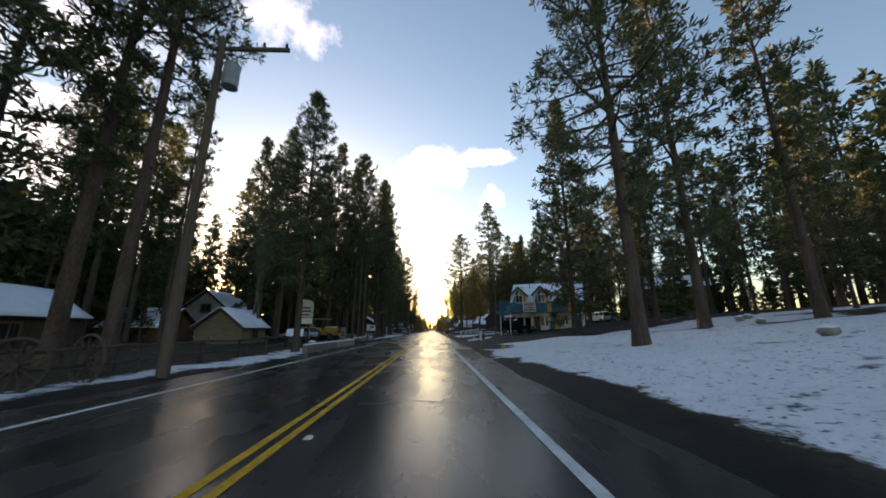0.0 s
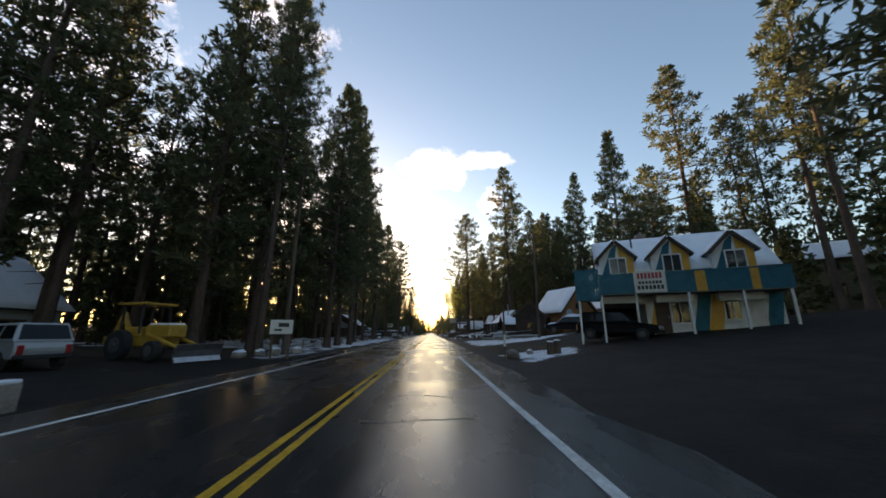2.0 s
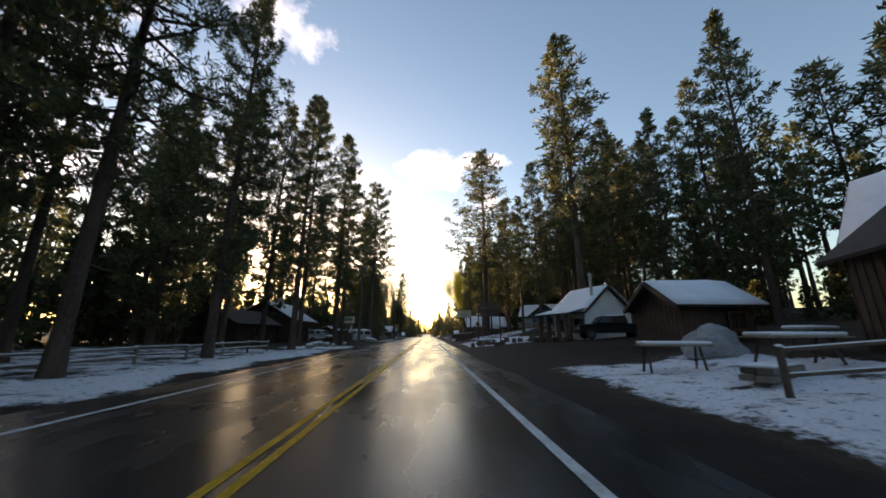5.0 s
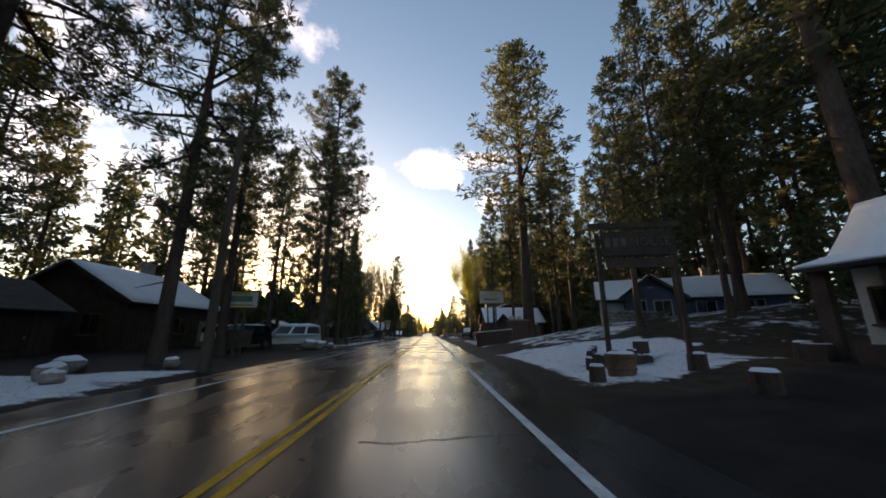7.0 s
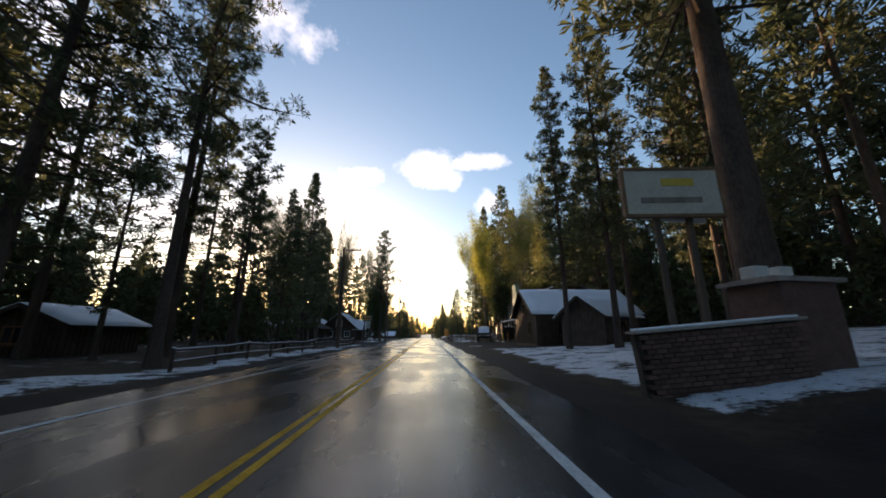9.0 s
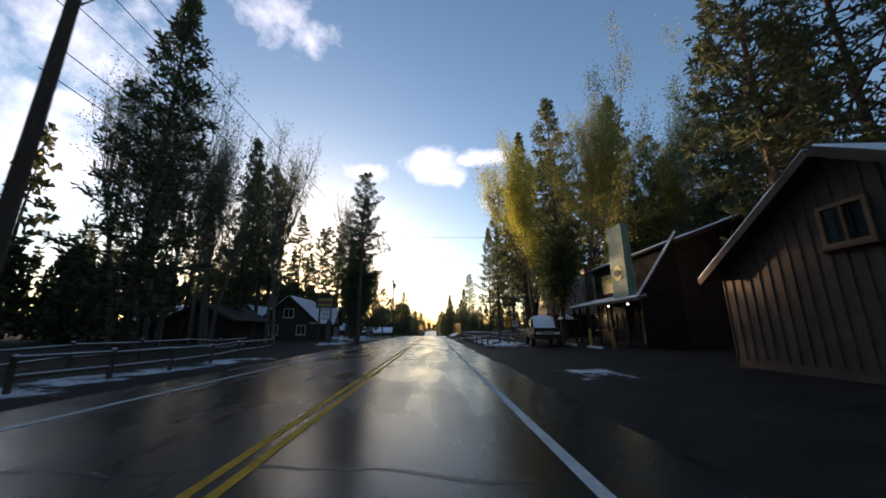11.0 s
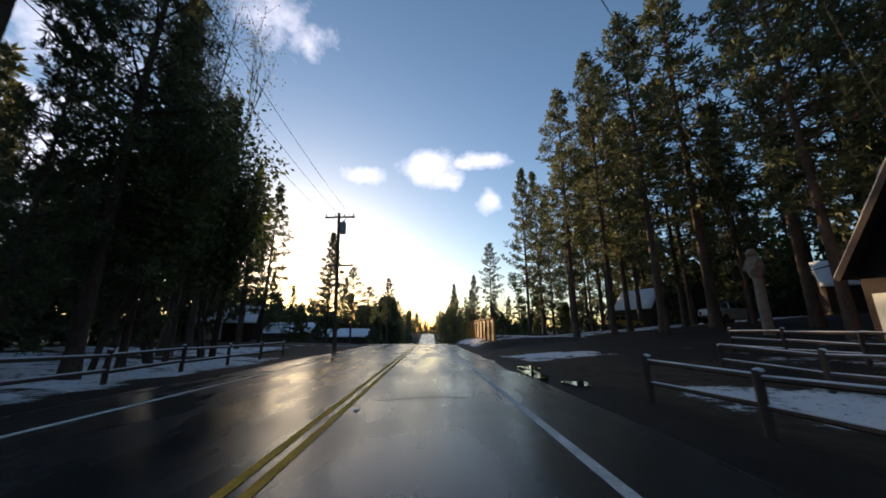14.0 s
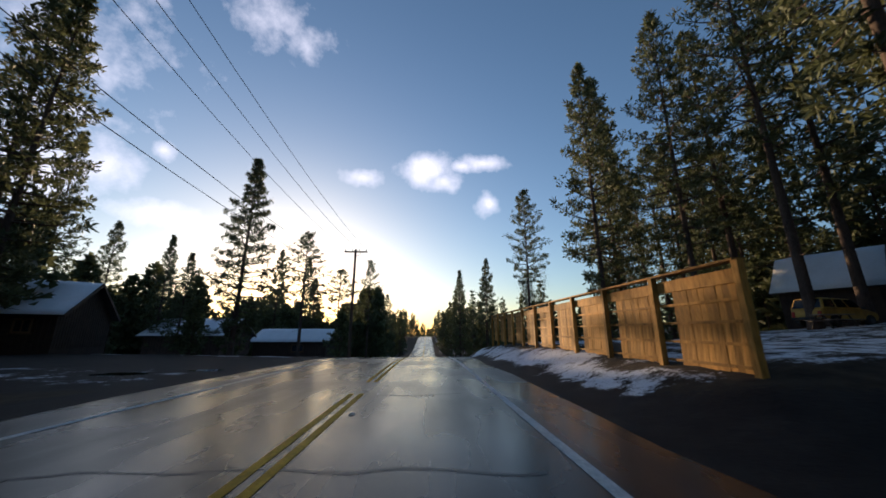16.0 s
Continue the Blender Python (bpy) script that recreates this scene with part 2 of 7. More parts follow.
def ground_material():
    """Snow, litter and wet tarmac laid out by two mesh attributes and torn up by noise."""
    m = bpy.data.materials.new("ground_cover")
    m.use_nodes = True
    nodes, links = m.node_tree.nodes, m.node_tree.links
    b = nodes["Principled BSDF"]
    tc = nodes.new("ShaderNodeTexCoord")

    def noise_at(scale, detail=6):
        n = nodes.new("ShaderNodeTexNoise")
        n.inputs["Scale"].default_value, n.inputs["Detail"].default_value, n.inputs["Roughness"].default_value = scale, detail, 0.65
        links.new(tc.outputs["Object"], n.inputs["Vector"])
        return n.outputs["Fac"]

    def ramp(fac, *stops):
        r = nodes.new("ShaderNodeValToRGB")
        while len(r.color_ramp.elements) < len(stops):
            r.color_ramp.elements.new(0.5)
        for e, (p, c) in zip(r.color_ramp.elements, stops):
            e.position, e.color = p, (*c, 1)
        links.new(fac, r.inputs["Fac"])
        return r.outputs["Color"]

    def attr(name):
        a = nodes.new("ShaderNodeAttribute")
        a.attribute_name = name
        return a.outputs["Fac"]

    def cover(amount, noises, lo, hi):
        """Where the attribute plus weighted noises passes a threshold."""
        total = amount
        for value, weight in noises:
            add = nodes.new("ShaderNodeMath")
            add.operation = "MULTIPLY_ADD"
            links.new(value, add.inputs[0])
            add.inputs[1].default_value = weight
            links.new(total, add.inputs[2])
            total = add.outputs[0]
        r = nodes.new("ShaderNodeMapRange")
        r.inputs["From Min"].default_value, r.inputs["From Max"].default_value = lo, hi
        links.new(total, r.inputs["Value"])
        return r.outputs[0]

    coarse, broad, mid, fine = noise_at(0.5), noise_at(1.1, 9), noise_at(2.2), noise_at(11.0)
    litter = ramp(mid, (0.3, (0.028, 0.022, 0.016)), (0.55, (0.06, 0.045, 0.03)), (0.75, (0.10, 0.075, 0.045)))
    grit = nodes.new("ShaderNodeMath")
    grit.operation = "MULTIPLY_ADD"
    grit.inputs[1].default_value = 0.45
    links.new(noise_at(38.0, 3), grit.inputs[0])
    soil = nodes.new("ShaderNodeMath")
    soil.operation = "MULTIPLY"
    soil.inputs[1].default_value = 0.55
    links.new(broad, soil.inputs[0])
    links.new(soil.outputs[0], grit.inputs[2])
    tar = ramp(grit.outputs[0], (0.34, (0.009, 0.0075, 0.007)), (0.5, (0.02, 0.0165, 0.0145)), (0.66, (0.042, 0.034, 0.028)))
    snow = ramp(mid, (0.2, (0.70, 0.72, 0.77)), (0.8, (0.84, 0.85, 0.88)))
    lot = cover(attr("lot"), ((mid, 0.9), (fine, 0.9)), 1.25, 1.45)
    cap = cover(attr("snow"), ((coarse, 0.7), (broad, 1.0), (fine, 0.5)), 1.66, 1.78)
    # needles, clods and footprints show dark through the snow
    holes = None
    for scale, lo, hi in ((6.5, 0.34, 0.40), (19.0, 0.31, 0.38)):
        r = nodes.new("ShaderNodeMapRange")
        r.inputs["From Min"].default_value, r.inputs["From Max"].default_value = lo, hi
        links.new(noise_at(scale, 4), r.inputs["Value"])
        mul = nodes.new("ShaderNodeMath")
        mul.operation = "MULTIPLY"
        links.new(cap if holes is None else holes, mul.inputs[0])
        links.new(r.outputs[0], mul.inputs[1])
        holes = mul.outputs[0]
    cap = holes
    m1, m2 = nodes.new("ShaderNodeMixRGB"), nodes.new("ShaderNodeMixRGB")
    links.new(lot, m1.inputs["Fac"])
    links.new(litter, m1.inputs["Color1"])
    links.new(tar, m1.inputs["Color2"])
    links.new(cap, m2.inputs["Fac"])
    links.new(m1.outputs[0], m2.inputs["Color1"])
    links.new(snow, m2.inputs["Color2"])
    links.new(m2.outputs[0], b.inputs["Base Color"])
    rr = nodes.new("ShaderNodeMapRange")
    rr.inputs["To Min"].default_value, rr.inputs["To Max"].default_value = 0.9, 0.75
    links.new(lot, rr.inputs["Value"])
    links.new(rr.outputs[0], b.inputs["Roughness"])
    b.inputs["Specular IOR Level"].default_value = 0.14
    h = nodes.new("ShaderNodeMath")
    h.operation = "MULTIPLY_ADD"
    links.new(cap, h.inputs[0])
    h.inputs[1].default_value = 0.8
    links.new(fine, h.inputs[2])
    bp = nodes.new("ShaderNodeBump")
    bp.inputs["Strength"].default_value, bp.inputs["Distance"].default_value = 0.6, 0.06
    links.new(h.outputs[0], bp.inputs["Height"])
    links.new(bp.outputs[0], b.inputs["Normal"])
    return m


def road_material():
    """Wet tarmac: worn wheel tracks, patches and puddled gloss."""
    m = bpy.data.materials.new("wet_tarmac")
    m.use_nodes = True
    nodes, links = m.node_tree.nodes, m.node_tree.links
    b = nodes["Principled BSDF"]
    tc = nodes.new("ShaderNodeTexCoord")
    mp = nodes.new("ShaderNodeMapping")
    mp.inputs["Scale"].default_value = (1.0, 0.12, 1.0)
    links.new(tc.outputs["Object"], mp.inputs["Vector"])
    streak, fine, patch = nodes.new("ShaderNodeTexNoise"), nodes.new("ShaderNodeTexNoise"), nodes.new("ShaderNodeTexNoise")
    streak.inputs["Scale"].default_value, streak.inputs["Detail"].default_value = 1.4, 5
    links.new(mp.outputs[0], streak.inputs["Vector"])
    fine.inputs["Scale"].default_value, fine.inputs["Detail"].default_value = 45, 4
    patch.inputs["Scale"].default_value, patch.inputs["Detail"].default_value = 0.35, 5
    for n in (fine, patch):
        links.new(tc.outputs["Object"], n.inputs["Vector"])
    cr = nodes.new("ShaderNodeValToRGB")
    cr.color_ramp.elements[0].position, cr.color_ramp.elements[0].color = 0.35, (0.014, 0.0145, 0.016, 1)
    cr.color_ramp.elements[1].position, cr.color_ramp.elements[1].color = 0.68, (0.042, 0.041, 0.041, 1)
    add = nodes.new("ShaderNodeMath")
    add.operation = "MULTIPLY_ADD"
    add.inputs[1].default_value = 0.45
    links.new(fine.outputs["Fac"], add.inputs[0])
    hf = nodes.new("ShaderNodeMath")
    hf.operation = "MULTIPLY"
    hf.inputs[1].default_value = 0.55
    links.new(streak.outputs["Fac"], hf.inputs[0])
    links.new(hf.outputs[0], add.inputs[2])
    links.new(add.outputs[0], cr.inputs["Fac"])
    links.new(cr.outputs[0], b.inputs["Base Color"])
    rr = nodes.new("ShaderNodeMapRange")
    rr.inputs["From Min"].default_value, rr.inputs["From Max"].default_value = 0.35, 0.65
    rr.inputs["To Min"].default_value, rr.inputs["To Max"].default_value = 0.15, 0.36
    mixn = nodes.new("ShaderNodeMath")
    mixn.operation = "MULTIPLY_ADD"
    mixn.inputs[1].default_value = 0.5
    links.new(patch.outputs["Fac"], mixn.inputs[0])
    links.new(hf.outputs[0], mixn.inputs[2])
    links.new(mixn.outputs[0], rr.inputs["Value"])
    links.new(rr.outputs[0], b.inputs["Roughness"])
    b.inputs["IOR"].default_value = 1.33
    bp = nodes.new("ShaderNodeBump")
    bp.inputs["Strength"].default_value, bp.inputs["Distance"].default_value = 0.16, 0.01
    links.new(fine.outputs["Fac"], bp.inputs["Height"])
    links.new(bp.outputs[0], b.inputs["Normal"])
    return m


M_GROUND, M_ROAD = ground_material(), road_material()


# ---- mesh helpers ----
def box(bm, centre, size, rz=0.0, m=None):
    """A box, turned about z by rz degrees, or by the matrix m."""
    t = m if m is not None else pose(*centre, 0, 0, rz) @ Matrix.Diagonal((*size, 1))
    r = bmesh.ops.create_cube(bm, size=1.0, matrix=t)
    return r["verts"]


def rod(bm, a, b, r0, r1=None, n=8):
    """A tapered round bar from a to b."""
    a, b = Vector(a), Vector(b)
    d = b - a
    q = d.to_track_quat("Z", "Y").to_matrix().to_4x4()
    bmesh.ops.create_cone(bm, cap_ends=True, segments=n, radius1=r0, radius2=r0 if r1 is None else r1, depth=d.length, matrix=Matrix.Translation((a + b) / 2) @ q)


def solid(bm, outline, y0, y1):
    """An outline in x and z, drawn out along y from y0 to y1."""
    a = [bm.verts.new((x, y0, z)) for x, z in outline]
    b = [bm.verts.new((x, y1, z)) for x, z in outline]
    bm.faces.new(a)
    bm.faces.new(b[::-1])
    for i in range(len(a)):
        j = (i + 1) % len(a)
        bm.faces.new((a[j], a[i], b[i], b[j]))


def part(name, bm, mat, parent=None, label="", bevel=0.0):
    """One mesh object from a bmesh, under its thing."""
    if bevel:
        bmesh.ops.bevel(bm, geom=bm.edges[:], offset=bevel, segments=1, affect="EDGES")
    bmesh.ops.recalc_face_normals(bm, faces=bm.faces[:])
    me = bpy.data.meshes.new(name)
    bm.to_mesh(me)
    bm.free()
    me.materials.append(mat)
    ob = new(name, me)
    if parent is not None:
        ob.parent = parent
    if label:
        ob["label"] = label
    return ob


def thing(name, label, category, m, group=""):
    ob = tagged(new(name), label, category, group)
    ob.empty_display_size = 0.2
    ob.matrix_basis = m
    return ob


def raw(name, verts, faces, mat, parent=None, smooth=False):
    me = bpy.data.meshes.new(name)
    me.from_pydata(verts, [], faces)
    me.materials.append(mat)
    if smooth:
        me.polygons.foreach_set("use_smooth", [True] * len(me.polygons))
    ob = new(name, me)
    if parent is not None:
        ob.parent = parent
    return ob


# ---- ground ----
def smooth01(a, b, v):
    t = min(1.0, max(0.0, (v - a) / (b - a)))
    return t * t * (3 - 2 * t)


def road_z(y):
    """Level as far as the crest, then a dip and a far rise."""
    return -5.6 * smooth01(222, 300, y) + 6.2 * smooth01(330, 480, y) + 6 * smooth01(600, 1500, y)


RISE = ((-60, 0.13), (50, 0.12), (75, 0.10), (105, 0.07), (112, 0.17), (121, 0.20), (125, 0.09), (140, 0.07), (155, 0.03), (185, 0.03), (198, 0.06), (206, 0.10), (232, 0.09), (245, 0.06), (300, 0.05), (800, 0.03))


def ground_z(x, y):
    z = road_z(y)
    if x > 6.5:
        k = float(np.interp(y, [r[0] for r in RISE], [r[1] for r in RISE]))
        z += 5.5 * math.tanh(k * (x - 6.5) / 5.5)
    elif x < -7:
        z += 0.4 * math.tanh(0.02 * (-7 - x) / 0.4)
    if x > 5 and 205 < y < 250:
        # bank below the board fence
        z += (0.52 + 0.012 * (y - 211.5)) * smooth01(5.3, 7.4, x) * (1 - smooth01(10, 17, x)) * smooth01(208.5, 211.5, y) * (1 - smooth01(238, 250, y))
    far = max(0.0, abs(x) - 60)
    z += 12 * math.tanh(far * 0.05 / 12)
    if abs(x) > 5.0:
        e = smooth01(5.0, 8.0, abs(x))
        z += e * (0.10 * noise.noise((x * 0.35, y * 0.35, 1.0)) + 0.05 * noise.noise((x * 1.1, y * 1.1, 4.0)))
    return z


# x from, x to, y from, y to, height of the cover: 1 full, 0.5 thin
SNOWS = [
    (6.0, 40, -40, 20, 1.0), (7.4, 40, 18, 29, 1.0), (4.9, 9.5, 16, 24.7, 1.0), (-7.5, -5.0, -30, 27, 0.9), (-40, -7.5, -30, 40, 0.45),
    (5.9, 10.5, 41.5, 47.6, 0.95), (6.2, 14.0, 61, 78, 0.9), (7.6, 16, 58.6, 66, 1.0), (12, 20, 61.5, 69, 0.95), (22, 60, 30, 60, 0.5), (-8, -5.5, 44, 52, 0.8), (-40, -5.5, 52, 96, 0.75), (-9, -5.2, 58, 96, 0.95),
    (14, 50, 70, 96, 0.35), (-12, -5.6, 96, 104, 0.95), (5.9, 15, 99.5, 112, 1.0), (14, 40, 104, 118, 0.6), (8, 40, 112, 124, 0.75), (6.6, 40, 122, 146, 0.85),
    (-9.5, -6, 118, 130, 0.85), (-8.5, -5.2, 128, 160, 0.8), (-40, -8, 128, 160, 0.5), (5.6, 8.5, 152, 155.5, 0.85), (7, 9.5, 169, 173, 0.9), (6.6, 10.5, 173, 190, 0.95),
    (10.5, 40, 175, 200, 0.55), (-10, -6, 174, 182, 0.85), (-40, -5.4, 186, 201.5, 0.85), (-40, -9, 201, 213, 0.85), (5.9, 12.0, 197.2, 201.6, 0.95), (7.6, 60, 212, 250, 0.75), (5.3, 7.6, 212, 246, 0.9), (-40, -7, 232, 330, 0.8), (-14, -5.5, 214, 220, 0.6), (6, 60, 250, 700, 0.6), (-60, -40, -40, 700, 0.5), (40, 60, -40, 700, 0.5),
]
LOTS = [(4.0, 40, 24, 42, 1.0), (9.5, 40, 40, 62, 1.0), (14, 60, 50, 76, 1.0), (-40, -4, 27, 44, 0.9), (4, 14.5, 78, 98, 1.0), (14, 28, 82, 100, 0.8), (-40, -4, 103, 118, 0.9), (4.5, 9, 110, 122, 0.7),
        (5, 40, 146, 172, 1.0), (-40, -4, 158, 176, 0.9), (9.5, 60, 190, 211, 1.0), (4, 40, 205, 211.5, 1.0), (-30, -4, 214, 233, 0.9), (4, 6, -40, 320, 0.9), (-6, -4, -40, 320, 0.9)]


def cover_at(x, y, rects):
    """How deep inside the covered stretches a place lies."""
    far = max(0.0, abs(x) - 6.5)
    wide = min(7.0, 0.55 * far)
    x, y = (x + 0.9 * noise.noise((x * 0.3, y * 0.3, 9.0)) + wide * noise.noise((x * 0.13, y * 0.13, 29.0)),
            y + 1.4 * noise.noise((x * 0.3, y * 0.3, 19.0)) + wide * 1.3 * noise.noise((x * 0.13, y * 0.13, 39.0)))
    best = 0.0
    for x0, x1, y0, y1, v in rects:
        d = min(x - x0, x1 - x, y - y0, y1 - y)
        if d > -1.0:
            best = max(best, v * smooth01(-1.0, 1.0 + min(3.0, 0.15 * far), d))
    return best


gx = [-2500, -1200, -600, -300, -180, -120, -90] + list(np.arange(-72, -30, 6.0)) + list(np.arange(-30, -16, 2.0)) + list(np.arange(-16, 16.01, 0.5)) + list(np.arange(18, 31, 2.0)) + list(np.arange(34, 73, 6.0)) + [90, 120, 180, 300, 600, 1200, 2500]
gy = [-900, -300, -120, -60, -40] + list(np.arange(-30, 246, 0.75)) + list(np.arange(248, 330, 4.0)) + list(np.arange(336, 520, 12.0)) + [550, 600, 700, 850, 1100, 1500, 2200, 3200]
gv = [(x, y, ground_z(x, y) - (0.05 if abs(x) < 5.2 else 0.0)) for y in gy for x in gx]
NX = len(gx)
gf = [(j * NX + i, j * NX + i + 1, (j + 1) * NX + i + 1, (j + 1) * NX + i) for j in range(len(gy) - 1) for i in range(NX - 1)]
ground = raw("ground", gv, gf, M_GROUND, smooth=True)
tagged(ground, "uneven ground with patchy snow, pine litter and wet tarmac lots", "ground", kind="structure")
for key, rects in (("snow", SNOWS), ("lot", LOTS)):
    at = ground.data.attributes.new(key, "FLOAT", "POINT")
    at.data.foreach_set("value", [cover_at(v[0], v[1], rects) * (0.84 if key == "snow" else 1.0) if -40 < v[1] < 700 and abs(v[0]) < 61 else (0.45 if key == "snow" else 0.0) for v in gv])


def strip(name, x0, x1, y0, y1, lift, mat, label, category, wobble=0.0):
    ys = [y0] + [y for y in np.arange(math.ceil(y0 / 2) * 2, y1, 2.0) if y > y0 + 0.1] + [y1]
    v = []
    for y in ys:
        w = wobble * noise.noise((y * 0.7, x0, 3.0))
        w2 = wobble * noise.noise((y * 0.7, x1, 8.0))
        v += [(x0 + w, y, road_z(y) + lift), (x1 + w2, y, road_z(y) + lift)]
    f = [(2 * i, 2 * i + 1, 2 * i + 3, 2 * i + 2) for i in range(len(ys) - 1)]
    return tagged(raw(name, v, f, mat), label, category, kind="structure")


strip("road", -4.7, 4.7, -80, 900, 0.0, M_ROAD, "wet dark two-lane tarmac road with worn wheel tracks", "road", 0.35)
for x in (0.17, 0.39):
    for y0, y1 in ((-60, 48.2), (54.5, 214), (216, 700)):
        strip("road_marking", x - 0.055, x + 0.055, y0, y1, 0.006, M_YPAINT, "worn double yellow centre line on the wet road", "road marking")
for y0, y1 in ((-60, 45.5), (57.3, 196), (197, 199), (200.5, 700)):
    strip("road_marking", 3.36, 3.50, y0, y1, 0.006, M_WPAINT, "worn white edge line on the wet road", "road marking")
for k, y in enumerate((6.5, 14.2, 22.8, 27.2, 31.5, 33.4, 36.8, 47.5, 55.0, 61.3, 72.0, 79.5, 88.4, 95.6, 104.8, 111.7, 118.5, 127.0, 136.0, 146.5, 158.8, 163.0, 171.5, 180.2, 188.6, 196.4, 203.0, 209.4, 213.8, 217.6)):
    x0, x1 = ((0.8, 2.6), (1.2, 3.2), (-3.0, -0.4), (-2.6, 3.0))[k % 4]
    v = []
    for i in range(25):
        x = x0 + (x1 - x0) * i / 24
        w = 0.030 + 0.022 * noise.noise((x * 2, y, 0))
        c = y + 0.35 * noise.noise((x * 0.9, y, 7)) + 0.06 * noise.noise((x * 5, y, 3))
        v += [(x, c - w, road_z(c) + 0.003), (x, c + w, road_z(c) + 0.003)]
    tagged(raw("road_crack", v, [(2 * i, 2 * i + 2, 2 * i + 3, 2 * i + 1) for i in range(24)], M_TAR), "dark tar-sealed crack across the road", "road crack", kind="structure")
strip("road_marking", -3.53, -3.40, -60, 700, 0.006, M_WPAINT, "worn white edge line on the wet road", "road marking")


# ---- trees ----
def tube(v, f, pts, radii, n):
    """Adds a bent tapered tube to vertex and face lists."""
    base = len(v)
    for p, r in zip(pts, radii):
        for k in range(n):
            a = 2 * math.pi * k / n
            v.append((p[0] + r * math.cos(a), p[1] + r * math.sin(a), p[2]))
    for i in range(len(pts) - 1):
        for k in range(n):
            k2 = (k + 1) % n
            f.append((base + i * n + k, base + i * n + k2, base + (i + 1) * n + k2, base + (i + 1) * n + k))


def limb_tube(v, f, pts, radii):
    """A three-sided limb, its ring square to its run."""
    base = len(v)
    for i, (p, r) in enumerate(zip(pts, radii)):
        d = (pts[min(i + 1, len(pts) - 1)] - pts[max(i - 1, 0)]).normalized()
        s = d.cross(Vector((0, 0, 1)))
        s = s.normalized() if s.length > 1e-3 else Vector((1, 0, 0))
        u = s.cross(d)
        for k in range(3):
            a = 2 * math.pi * k / 3
            v.append(tuple(p + r * (math.cos(a) * s + math.sin(a) * u)))
    for i in range(len(pts) - 1):
        for k in range(3):
            k2 = (k + 1) % 3
            f.append((base + i * 3 + k, base + i * 3 + k2, base + (i + 1) * 3 + k2, base + (i + 1) * 3 + k))


def tuft(v, f, p, d, n, length, width, rng):
    """A brush of needle blades round the end of a twig."""
    for _ in range(n):
        w = Vector((rng.gauss(0, 1), rng.gauss(0, 1), rng.gauss(0.25, 0.8)))
        w = (w.normalized() + 0.55 * d).normalized()
        s = w.cross(Vector((rng.gauss(0, 1), rng.gauss(0, 1), rng.gauss(0, 1)))).normalized() * width
        b = len(v)
        L = length * rng.uniform(0.65, 1.2)
        v.extend((tuple(p - s * 0.3), tuple(p + w * L * 0.7 + s), tuple(p + w * L - s * 0.5)))
        f.append((b, b + 1, b + 2))


def pine(name, label, seed, height, radius, bare, limbs, tufts, blades, length, width, spire=0.8, droop=-8, ragged=0.35, lean=0.0, simple=False, girth=1.0):
    """A tall pine: trunk with dead stubs, whorled limbs, needle brushes."""
    rng = random.Random(seed)
    tree = thing(name, label, "tree", Matrix())
    r0 = (height * 0.0098 + 0.04) * girth
    bend = [(rng.uniform(-1, 1) * 0.012 * height + lean * height) for _ in range(2)]

    def axis(u):
        return Vector((bend[0] * u * u, bend[1] * u * u * (1 - 0.4 * u), height * u))

    v, f = [], []
    us = [0, 0.5, 1.0] if simple else [0, 0.015, 0.05, 0.15, 0.3, 0.45, 0.6, 0.75, 0.9, 1.0]
    tube(v, f, [axis(u) - Vector((0, 0, 0.4 if u == 0 else 0)) for u in us], [r0 * (1.45 if u == 0 else 1.2 if u < 0.02 else 1 - 0.93 * u) for u in us], 5 if simple else 9)
    for _ in range(0 if simple else 7):
        u = rng.uniform(0.12, bare + 0.12)
        a = rng.uniform(0, 6.28)
        p = axis(u)
        limb_tube(v, f, [p, p + Vector((math.cos(a), math.sin(a), -0.15)) * rng.uniform(0.8, 2.0)], [0.05, 0.01])
    raw("trunk", v, f, M_BARK, tree, smooth=True)
    lv, lf, cv, cf = [], [], [], []
    for i in range(limbs):
        q = (i + rng.uniform(0, 0.9)) / limbs
        u = bare + (0.985 - bare) * q ** 0.92
        shape = (1 - q) ** spire * (0.45 + 0.55 * smooth01(0.0, 0.22, q)) + 0.05
        L = radius * shape * rng.uniform(1 - ragged, 1 + ragged)
        a = i * 2.4 + rng.uniform(-0.5, 0.5)
        tilt = radians(droop + 48 * q + rng.uniform(-12, 12))
        d = Vector((math.cos(a) * math.cos(tilt), math.sin(a) * math.cos(tilt), math.sin(tilt)))
        p = axis(u)
        mid, tip = p + d * L * 0.55, p + d * L + Vector((0, 0, 0.12 * L))
        if not simple:
            limb_tube(lv, lf, [p, mid, tip], [0.018 * L + 0.025, 0.010 * L + 0.015, 0.008])
        side = d.cross(Vector((0, 0, 1))).normalized()
        for k in range(max(2, round(tufts * (0.35 + 0.65 * L / radius)))):
            w = rng.uniform(0.28, 1.0) ** 0.8
            off = side * rng.uniform(-1, 1) * 0.34 * L * (1.15 - 0.55 * w) + Vector((0, 0, rng.uniform(-0.05, 0.10) * L))
            c = p + (mid - p) * min(1, w / 0.55) + (tip - mid) * max(0, (w - 0.55) / 0.45) + off
            tuft(cv, cf, c, (d + 0.3 * off).normalized(), blades, length, width, rng)
    if not simple:
        tagged(raw("branch_work", lv, lf, M_BARK, tree), kind="stuff")
    tagged(raw("crown", cv, cf, M_NEEDLE, tree), kind="stuff")
    return tree


